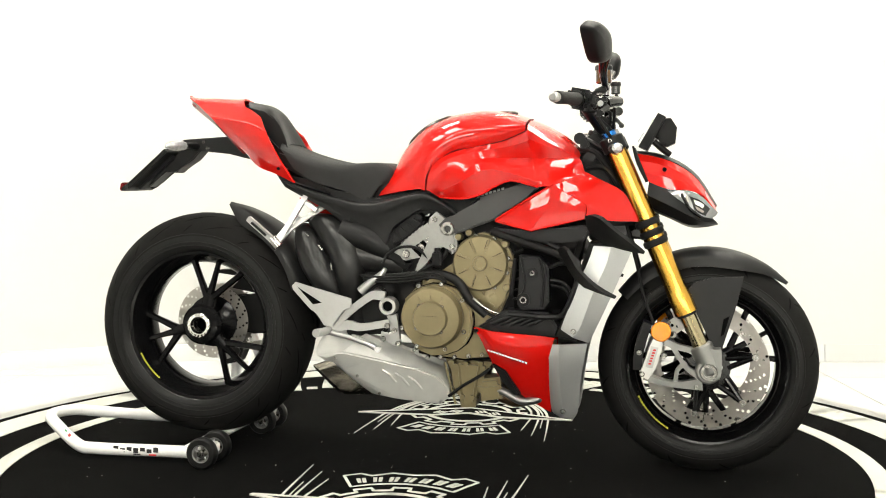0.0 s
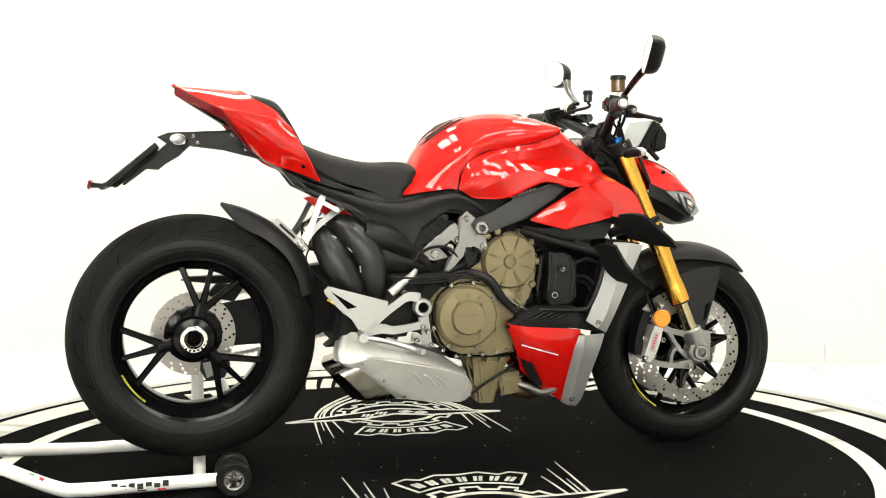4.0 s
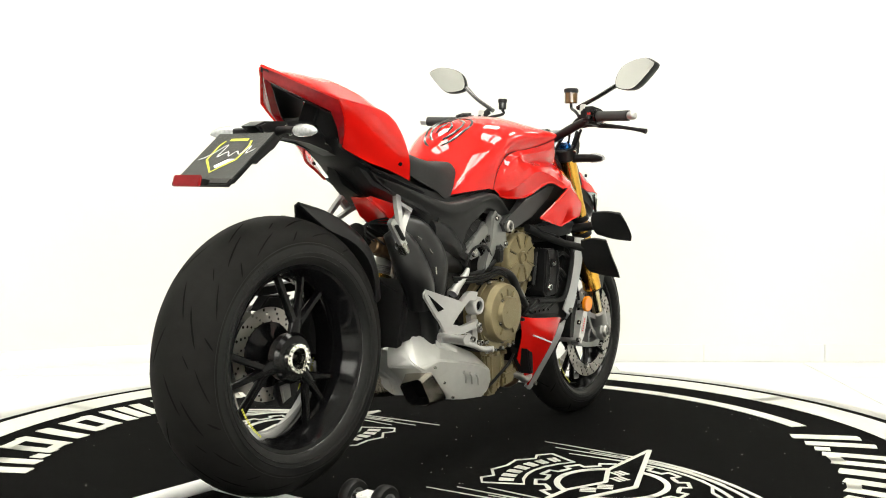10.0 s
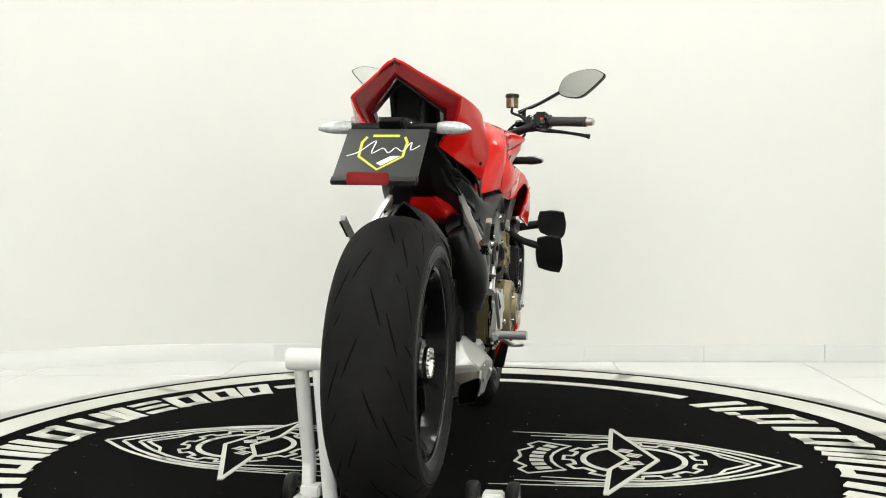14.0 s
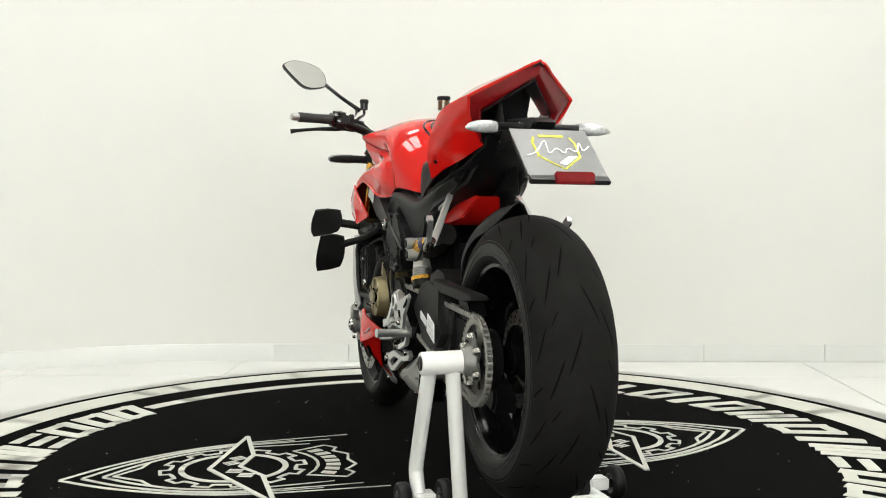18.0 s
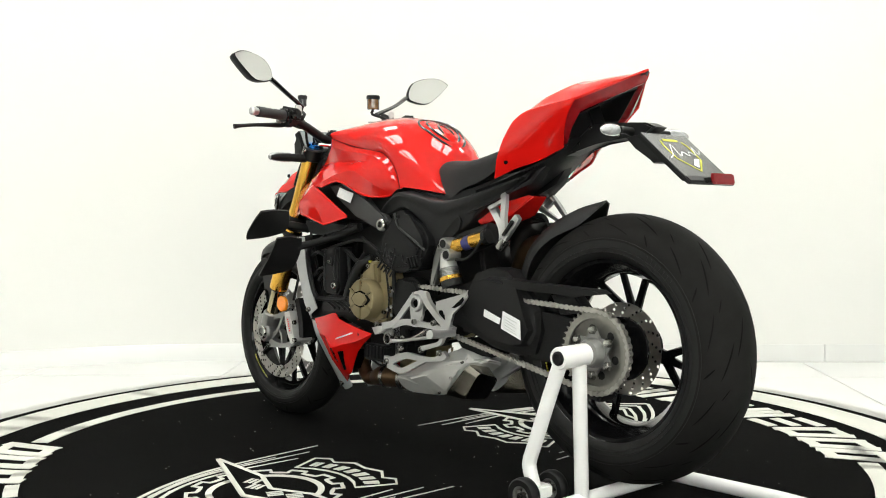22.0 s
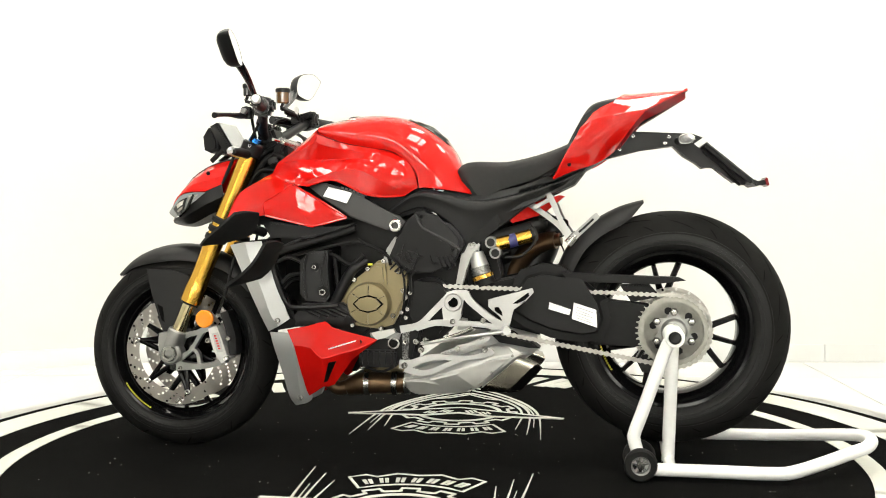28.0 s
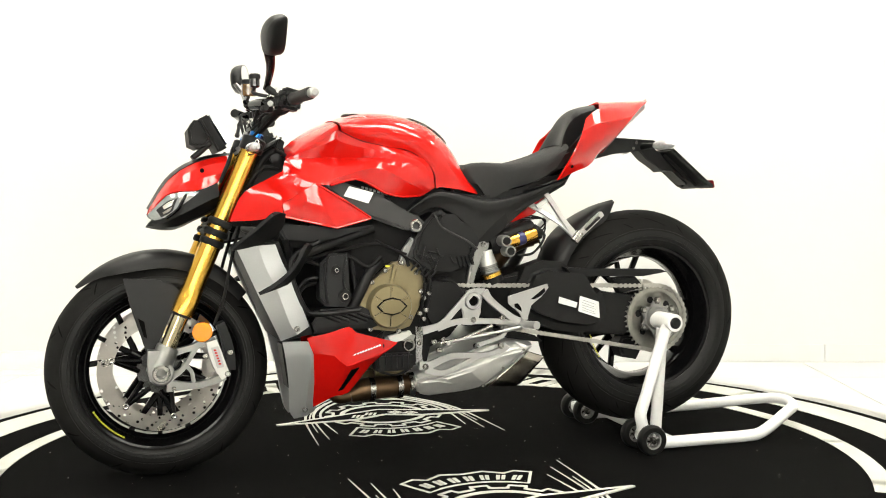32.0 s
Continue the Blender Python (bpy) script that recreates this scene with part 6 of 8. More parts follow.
part("lower_bracket", plate([(0.13, 0.369), (0.064, 0.375), (0.038, 0.368), (0.045, 0.345), (0.064, 0.355), (0.127, 0.356)], 0.1, 0.13, 0.003), ALU, engine)
part("oil_window", lathe([(0.012, 0.13), (0.0135, 0.134), (0.017, 0.134), (0.018, 0.12), (0.012, 0.12)], 24, "y", ([(0.058, 0.13, 0.341)][0][0], 0, [(0.058, 0.13, 0.341)][0][2]), closed=True), STEEL, engine)
part("sprocket_cover", plate([(0.017, 0.503), (-0.011, 0.526), (-0.068, 0.532), (-0.1, 0.511), (-0.119, 0.462), (-0.083, 0.388), (-0.018, 0.381), (0.018, 0.422)], 0.05, 0.15, 0.012, 2, 3), MATT, engine, "black front sprocket cover")
part("left_case", plate([(0.081, 0.42), (0.014, 0.519), (-0.034, 0.42), (-0.001, 0.288), (0.065, 0.272), (0.164, 0.289), (0.163, 0.355)], 0.02, 0.12, 0.01), MATT, engine)

# ---- black plumbing and side covers by the radiator ----
cooling = new("cooling_unit")
cooling.parent = bike
tagged(cooling, "radiators with silver shrouds, black ducts and winglets")
part("radiator", plate([(0.431, 0.646), (0.537, 0.634), (0.429, 0.371), (0.34, 0.387)], -0.15, 0.15, 0.005), MATT, cooling, "black upper radiator")
part("oil_cooler", plate([(0.337, 0.34), (0.411, 0.35), (0.394, 0.224), (0.358, 0.191)], -0.045, 0.045, 0.005), MATT, cooling, "black oil cooler")
for s in (-1, 1):
    UP = [[(0.444, 0.17, 0.639), (0.491, 0.175, 0.636), (0.546, 0.15, 0.627)],
          [(0.428, 0.178, 0.592), (0.474, 0.182, 0.58), (0.521, 0.15, 0.571)],
          [(0.402, 0.185, 0.534), (0.442, 0.188, 0.51), (0.489, 0.155, 0.498)],
          [(0.371, 0.185, 0.452), (0.411, 0.188, 0.424), (0.455, 0.155, 0.425)],
          [(0.356, 0.18, 0.413), (0.39, 0.182, 0.391), (0.43, 0.15, 0.372)]]
    b = net([sides(r, s) for r in UP], 3, 4, 0.005, crease=True)
    sh = part("radiator_shroud", b, SILVER, cooling, "satin silver radiator shroud", sharp=20)
    q = [(0.391, 0.186, 0.408)][0]
    part("shroud_bolt", bolt((q[0], s * q[1], q[2]), 0.008, s), STEEL, sh)
    LOW = [[(0.322, 0.175, 0.37), (0.353, 0.178, 0.37), (0.426, 0.15, 0.37)],
           [(0.317, 0.17, 0.334), (0.351, 0.172, 0.327), (0.416, 0.14, 0.321)],
           [(0.316, 0.13, 0.263), (0.35, 0.135, 0.259), (0.403, 0.105, 0.246)],
           [(0.32, 0.075, 0.175), (0.352, 0.08, 0.162), (0.394, 0.06, 0.164)],
           [(0.325, 0.06, 0.155), (0.345, 0.06, 0.144), (0.379, 0.048, 0.136)]]
    b = net([sides(r, s) for r in LOW], 3, 4, 0.005, crease=True)
    sl = part("cooler_shroud", b, SILVER, cooling, "satin silver oil cooler shroud", sharp=20)
    q = [(0.353, 0.08, 0.166)][0]
    part("shroud_bolt", bolt((q[0], s * q[1], q[2]), 0.008, s), STEEL, sl)
    # wings
    W1 = [[(0.433, 0.235, 0.723), (0.456, 0.275, 0.727), (0.476, 0.313, 0.722)], [(0.437, 0.228, 0.695), (0.478, 0.272, 0.69), (0.514, 0.316, 0.689)], [(0.453, 0.228, 0.67), (0.506, 0.268, 0.657), (0.56, 0.31, 0.653)], [(0.473, 0.232, 0.655), (0.531, 0.265, 0.641), (0.581, 0.298, 0.634)]]
    b = net([sides(r, s) for r in W1], 3, 3, 0.009)
    part("winglet", b, MATT, cooling, "matt black upper winglet")
    W2 = [[(0.36, 0.235, 0.637), (0.376, 0.27, 0.644), (0.391, 0.308, 0.639)], [(0.379, 0.228, 0.6), (0.403, 0.27, 0.592), (0.423, 0.314, 0.585)], [(0.401, 0.228, 0.564), (0.434, 0.268, 0.552), (0.466, 0.31, 0.546)], [(0.428, 0.232, 0.538), (0.472, 0.262, 0.527), (0.51, 0.298, 0.519)]]
    b = net([sides(r, s) for r in W2], 3, 3, 0.009)
    part("winglet", b, MATT, cooling, "matt black lower winglet")
    part("wing_bracket", tube(sides([(0.166, 0.155, 0.677), (0.244, 0.165, 0.651), (0.319, 0.19, 0.628), (0.386, 0.24, 0.608)], s), [0.012, 0.011, 0.011, 0.013], 4, 10), MATT, cooling)
    part("wing_stay", tube(sides([(0.443, 0.15, 0.664), (0.453, 0.18, 0.671), (0.472, 0.24, 0.68)], s), 0.014, 3, 10), MATT, cooling)
    b = slab([(0.173, 0.687), (0.268, 0.677), (0.417, 0.695), (0.44, 0.689), (0.417, 0.65), (0.323, 0.645), (0.228, 0.662)], lambda x, z: (0.1, 0.17), 0.006)
    part("upper_duct", b if s > 0 else flip(b), BLACK, cooling, "black duct under the side panel")
    b = slab([(0.243, 0.612), (0.297, 0.609), (0.324, 0.584), (0.326, 0.486), (0.309, 0.466), (0.251, 0.461), (0.237, 0.479), (0.243, 0.55)], lambda x, z: (0.12, 0.178 + 0.03 * (x - 0.2)), 0.006)
    dct = part("side_duct", b if s > 0 else flip(b), BLACK, cooling, "black radiator side plate")
    b = plate([(0.222, 0.627), (0.385, 0.627), (0.386, 0.461), (0.222, 0.454)], 0.05, 0.125, 0.004)
    part("duct_back", b if s > 0 else flip(b), GROOVE, cooling)
    part("duct_rib", tube(sides([(0.302, 0.182, 0.603), (0.311, 0.184, 0.55), (0.305, 0.182, 0.474)], s), 0.004, 3, 8), BLACK, dct)
    part("duct_rib", tube(sides([(0.249, 0.18, 0.609), (0.261, 0.182, 0.534), (0.24, 0.18, 0.487)], s), 0.003, 3, 8), BLACK, dct)
    for k, pts in enumerate(([(0.326, 0.165, 0.579), (0.361, 0.17, 0.592), (0.394, 0.17, 0.579)], [(0.327, 0.16, 0.544), (0.361, 0.165, 0.538), (0.382, 0.17, 0.516)], [(0.328, 0.15, 0.53), (0.363, 0.15, 0.521), (0.381, 0.155, 0.499)], [(0.23, 0.15, 0.601), (0.224, 0.15, 0.547), (0.217, 0.15, 0.499)])):
        part("duct_strut", tube(sides(pts, s), 0.006, 3, 8), BLACK, cooling)
    for q, rr in zip([(0.28, 0.184, 0.565), (0.256, 0.184, 0.492)], (0.01, 0.014)):
        part("bolt_seat", lathe([(0.003, s * 0.001), (rr + 0.004, s * 0.001), (rr + 0.005, -s * 0.006)], 20, "y", (q[0], s * q[1], q[2])), MATT, dct)
        part("duct_bolt", bolt((q[0], s * (q[1] + 0.001), q[2]), rr - 0.003, s), STEEL, dct)
    b = plate([(0.149, 0.43), (0.204, 0.461), (0.322, 0.457), (0.347, 0.419), (0.341, 0.4), (0.196, 0.407)], 0.1, 0.172, 0.005)
    part("duct_shelf", b if s > 0 else flip(b), BLACK, cooling)
    part("duct_pipe", tube(sides([(0.322, 0.17, 0.643), (0.396, 0.18, 0.604), (0.402, 0.18, 0.549), (0.368, 0.18, 0.462), (0.33, 0.175, 0.445), (0.212, 0.17, 0.451)], s), 0.008, 5, 8), BLACK, cooling)

# ---- belly ----
belly = new("belly_fairing")
belly.parent = bike
tagged(belly, "glossy red lower fairing with black grille")
part("belly_panel", flip(net([
    [(0.115, 0.165, 0.41), (0.134, 0.16, 0.377), (0.151, 0.15, 0.337), (0.177, 0.12, 0.27)],
    [(0.156, 0.185, 0.406), (0.172, 0.185, 0.368), (0.19, 0.16, 0.31), (0.218, 0.115, 0.233)],
    [(0.226, 0.19, 0.4), (0.234, 0.192, 0.354), (0.243, 0.155, 0.284), (0.26, 0.1, 0.2)],
    [(0.297, 0.19, 0.395), (0.297, 0.185, 0.345), (0.298, 0.145, 0.266), (0.299, 0.085, 0.174)],
    [(0.34, 0.18, 0.388), (0.326, 0.172, 0.339), (0.32, 0.132, 0.258), (0.32, 0.075, 0.161)]], 3, 4, 0.005)), RED, belly, "red belly panel")
BELLY = [
    [(0.364, 0.182, 0.381), (0.345, 0.178, 0.335), (0.336, 0.135, 0.25), (0.331, 0.075, 0.17)],
    [(0.3, 0.19, 0.394), (0.29, 0.192, 0.33), (0.287, 0.16, 0.265), (0.3, 0.095, 0.188)],
    [(0.247, 0.19, 0.408), (0.257, 0.195, 0.3), (0.262, 0.165, 0.262), (0.273, 0.115, 0.206)],
    [(0.227, 0.19, 0.391), (0.213, 0.188, 0.311), (0.225, 0.165, 0.272), (0.236, 0.13, 0.216)],
    [(0.165, 0.18, 0.373), (0.15, 0.178, 0.328), (0.165, 0.168, 0.314), (0.178, 0.15, 0.292)],
    [(0.101, 0.16, 0.354), (0.102, 0.16, 0.352), (0.106, 0.158, 0.348), (0.11, 0.155, 0.344)]]
part("belly_panel", panel(BELLY, 2, 3, 0.005), RED, belly, "red belly panel", sharp=14)
part("belly_crease", tube([(0.29, 0.193, 0.331), (0.257, 0.1955, 0.3005), (0.213, 0.1885, 0.3115), (0.15, 0.1785, 0.3285), (0.104, 0.16, 0.352)], [0.001, 0.003, 0.003, 0.003, 0.002], 2, 8), RED, belly)
pair("belly_grille", plate([(0.129, 0.414), (0.206, 0.453), (0.325, 0.444), (0.341, 0.39), (0.175, 0.399)], 0.05, 0.168, 0.005), MATT, belly)
for i in range(5):
    pair("grille_bar", tube([(0.165, 0.172, 0.421), (0.22, 0.172, 0.445)] if i < 1 else [(x + 0.026 * i, y, z) for x, y, z in [(0.165, 0.172, 0.421), (0.22, 0.172, 0.445)]], 0.005, 1, 8), BLACK, belly)
part("side_vent", flip(slab([(0.167, 0.308), (0.202, 0.292), (0.24, 0.221), (0.224, 0.221), (0.195, 0.256)], lambda x, z: (0.1, 0.156 + 0.25 * (z - 0.27)), 0.003)), MATT, belly, "black vent slot")
part("side_vent", slab([(0.241, 0.287), (0.218, 0.292), (0.255, 0.226), (0.268, 0.221)], lambda x, z: (0.08, 0.171 + 0.72 * (z - 0.268)), 0.002), GROOVE, belly, "black vent slot")
p0, p1 = [(0.161, 0.186, 0.352), (0.271, 0.186, 0.318)]
for k in range(14):
    pair("belly_print", box((p0[0] + (p1[0] - p0[0]) * k / 14, 0.1905 if k < 9 else 0.189, p0[2] + (p1[2] - p0[2]) * k / 14), (0.006, 0.006, 0.0035), 0, (0, 20, 0)), LABEL, belly)
q = [(0.123, 0.17, 0.404)][0]
pair("belly_screw", bolt(q, 0.006, 1), BLACK, belly)

# ---- exhaust ----
exhaust = new("exhaust")
exhaust.parent = bike
tagged(exhaust, "silver underslung silencer with twin outlets and burnt headers")
part("silencer_right", hull([(x, -y, z) for x, y, z in (
    (-0.321, 0.085, 0.398), (-0.345, 0.07, 0.38), (-0.3, 0.03, 0.385), (-0.359, 0.115, 0.338), (-0.352, 0.138, 0.318), (-0.36, 0.04, 0.31), (-0.35, 0.03, 0.36),
    (-0.273, 0.152, 0.33), (-0.172, 0.152, 0.312), (-0.052, 0.145, 0.285), (0.006, 0.135, 0.262), (-0.209, 0.105, 0.378), (-0.137, 0.11, 0.35), (-0.058, 0.112, 0.322),
    (0.012, 0.112, 0.275), (0.033, 0.12, 0.23), (0.033, 0.11, 0.2), (0.03, 0.02, 0.26), (0.03, 0.02, 0.19), (-0.189, 0.118, 0.205), (-0.113, 0.118, 0.192),
    (0.006, 0.112, 0.181), (-0.2, 0.02, 0.2), (0.0, 0.02, 0.18), (-0.33, 0.142, 0.308), (-0.274, 0.142, 0.277))], 0.006), SATIN, exhaust, "brushed silver silencer body")
part("silencer_left", hull([
    (0.032, 0.1, 0.25), (-0.032, 0.11, 0.252), (-0.116, 0.115, 0.28), (-0.238, 0.11, 0.342), (-0.26, 0.1, 0.348), (-0.31, 0.1, 0.342), (-0.345, 0.105, 0.318), (-0.3, 0.03, 0.345),
    (0.033, 0.125, 0.233), (-0.033, 0.135, 0.234), (-0.12, 0.142, 0.257), (-0.22, 0.144, 0.3), (-0.307, 0.14, 0.316), (0.026, 0.1, 0.198), (-0.005, 0.095, 0.185), (-0.13, 0.1, 0.193),
    (-0.18, 0.107, 0.206), (0.0, 0.02, 0.18), (-0.18, 0.02, 0.2), (0.03, 0.02, 0.24), (-0.33, 0.03, 0.3), (-0.28, 0.142, 0.295)], 0.006), SATIN, exhaust, "brushed silver silencer body")
part("silencer_flap", plate([(-0.228, 0.366), (-0.25, 0.371), (-0.34, 0.35), (-0.366, 0.33), (-0.335, 0.331), (-0.25, 0.345)], 0.045, 0.118, 0.004), MATT, exhaust, "black heat guard over the silencer")
part("silencer_tab", flip(plate([(-0.247, 0.378), (-0.23, 0.374), (-0.158, 0.342), (-0.166, 0.331), (-0.244, 0.36)], 0.108, 0.135, 0.005)), SATIN, exhaust)
for s in (-1, 1):
    part("outlet_neck", hull([(x, s * y, z) for x, y, z in ((-0.31, 0.135, 0.302), (-0.195, 0.093, 0.205), (-0.2, 0.02, 0.2), (-0.24, 0.03, 0.205), (-0.27, 0.03, 0.29), (-0.28, 0.07, 0.3), (-0.2, 0.03, 0.31))], 0.004), SATIN, exhaust)


def outlet(s):
    """A four-sided angled tailpipe with a folded lip and a black bore."""
    back = [Vector((-0.31, s * 0.149, 0.308)), Vector((-0.188, s * 0.122, 0.204)), Vector((-0.2, s * 0.05, 0.19)), Vector((-0.31, s * 0.06, 0.298))]
    lip = [Vector((-0.357, s * 0.151, 0.292)), Vector((-0.268, s * 0.124, 0.2)), Vector((-0.31, s * 0.078, 0.2)), Vector((-0.375, s * 0.093, 0.272))]

    def soft_loop(q, k=0.22, n=3):
        out = []
        for i in range(4):
            a, b, c = q[i - 1], q[i], q[(i + 1) % 4]
            p0, p1 = b.lerp(a, k), b.lerp(c, k)
            out += [p0.lerp(b, f).lerp(b.lerp(p1, f), f) for f in (j / n for j in range(n + 1))]
        return out
    cen = sum(lip, Vector()) / 4
    deep = Vector((0.045, -s * 0.01, 0.01))
    loops = [soft_loop(back), soft_loop([b.lerp(l, 0.7) for b, l in zip(back, lip)]), soft_loop(lip), soft_loop([cen + (v - cen) * 0.93 + deep * 0.02 for v in lip])]
    bm = bmesh.new()
    rings = [[bm.verts.new(v) for v in l] for l in loops]
    for a, b in zip(rings, rings[1:]):
        for k in range(len(a)):
            j = (k + 1) % len(a)
            bm.faces.new((a[k], a[j], b[j], b[k]))
    t = part("outlet", bm, OUTLET, exhaust, "polished angled outlet with a folded lip", sharp=50)
    bm = bmesh.new()
    loops = [soft_loop([cen + (v - cen) * 0.925 + deep * 0.03 for v in lip]), soft_loop([cen + (v - cen) * 0.8 + deep for v in lip])]
    rings = [[bm.verts.new(v) for v in l] for l in loops]
    for k in range(len(rings[0])):
        j = (k + 1) % len(rings[0])
        bm.faces.new((rings[0][k], rings[0][j], rings[1][j], rings[1][k]))
    bm.faces.new(rings[1])
    part("outlet_bore", bm, GROOVE, t, "black outlet opening")
    for q in (back[0], back[0].lerp(back[1], 0.5), back[1]):
        part("body_rivet", bolt((q.x + 0.02, q.y + s * 0.003, q.z + 0.004), 0.004, s, 0.002), STEEL, exhaust)


outlet(-1)
outlet(1)
for i in range(3):
    x0, z0 = -0.152 + 0.037 * i, 0.281 - 0.009 * i
    for k, (p, q) in enumerate((((0, 0), (0.018, -0.013)), ((0.018, -0.013), (0.035, -0.037)))):
        part("body_slash", rod((x0 + p[0], -0.1505 + 0.42 * max(0, 0.285 - z0 - p[1]), z0 + p[1]), (x0 + q[0], -0.1505 + 0.42 * max(0, 0.285 - z0 - q[1]), z0 + q[1]), 0.0035, seg=8), SATIN, exhaust)
part("heat_shield", tube([(-0.403, -0.085, 0.683), (-0.382, -0.105, 0.641), (-0.354, -0.117, 0.585), (-0.322, -0.117, 0.53), (-0.303, -0.108, 0.475)], [0.024, 0.039, 0.045, 0.043, 0.034], 5, 24), SHIELD, exhaust, "black heat shield over the exhaust bend", sharp=80)
shield = part("heat_shield", tube([(-0.372, -0.07, 0.7), (-0.318, -0.09, 0.675), (-0.272, -0.105, 0.615), (-0.256, -0.108, 0.55), (-0.258, -0.1, 0.475)], [0.026, 0.045, 0.05, 0.046, 0.036], 5, 24), SHIELD, exhaust, "black heat shield over the exhaust bend", sharp=80)
part("heat_shield_can", tube([(-0.27, -0.085, 0.61), (-0.235, -0.086, 0.604), (-0.18, -0.083, 0.594), (-0.14, -0.08, 0.585), (-0.1, -0.075, 0.572)], [0.044, 0.05, 0.043, 0.036, 0.03], 4, 24), SHIELD, exhaust, sharp=80)
for p, q in (((-0.372, -0.15, 0.668), (-0.362, -0.155, 0.66)), ((-0.332, -0.158, 0.635), (-0.32, -0.16, 0.622)), ((-0.298, -0.155, 0.585), (-0.296, -0.156, 0.565))):
    part("shield_slot", rod(p, q, 0.0028, seg=8), STEEL, shield)
part("heat_shield_inner", tube([(-0.078, -0.07, 0.598), (-0.15, -0.09, 0.624), (-0.214, -0.1, 0.657), (-0.278, -0.1, 0.674)], [0.035, 0.04, 0.045, 0.04], 4, 20), BLACK, exhaust)
part("inner_cover", plate([(-0.233, 0.638), (-0.168, 0.654), (-0.071, 0.572), (-0.12, 0.49), (-0.154, 0.375), (-0.252, 0.369), (-0.25, 0.524)], -0.1, 0.03, 0.012), BLACK, exhaust)
part("inner_pipe", tube([(-0.405, -0.045, 0.638), (-0.37, -0.055, 0.632), (-0.325, -0.07, 0.608), (-0.285, -0.085, 0.557), (-0.268, -0.088, 0.5)], [0.026, 0.029, 0.031, 0.031, 0.03], 4, 18), TITAN, exhaust, "burnt steel bend")
part("lower_pipe", tube([(-0.27, -0.088, 0.51), (-0.25, -0.09, 0.43), (-0.24, -0.09, 0.37)], [0.031, 0.03, 0.03], 4, 18), MATT, exhaust)
part("pipe_end", rod((-0.4, -0.046, 0.637), (-0.422, -0.041, 0.641), 0.02, bevel=0.003), TITAN, exhaust, "brass-coloured valve end")
for k in range(3):
    part("valve_cable", tube([(-0.41, -0.03 - 0.02 * k, 0.645), (-0.44, -0.03, 0.66 + 0.012 * k), (-0.43, -0.03, 0.7), (-0.36, -0.045, 0.715 - 0.01 * k)], 0.0025, 4, 6), MATT, exhaust)
part("valve_cable", tube([(-0.42, -0.03, 0.63), (-0.43, -0.04, 0.59), (-0.39, -0.05, 0.54), (-0.33, -0.06, 0.51)], 0.0025, 4, 6), MATT, exhaust)
part("collector", tube([(0.217, 0.05, 0.195), (0.17, 0.05, 0.208), (0.102, 0.05, 0.211), (0.018, 0.04, 0.212)], [0.024, 0.034, 0.032, 0.03], 4, 18), TITAN, exhaust, "burnt steel collector pipe")
part("front_header", tube([(0.217, 0.05, 0.195), (0.254, 0.05, 0.195), (0.287, 0.05, 0.246), (0.302, 0.06, 0.348)], 0.022, 4, 14), TITAN, exhaust)
for i in range(3):
    c = [(0.153, 0.05, 0.208), (0.069, 0.05, 0.211), (0.031, 0.05, 0.214)][i]
    part("pipe_clamp", rod((c[0] - 0.008, c[1], c[2]), (c[0] + 0.008, c[1], c[2]), 0.036), STEEL, exhaust)
part("front_header_right", tube([(0.173, -0.06, 0.202), (0.223, -0.06, 0.189), (0.272, -0.06, 0.208), (0.314, -0.05, 0.272)], 0.02, 4, 14), TITAN, exhaust)
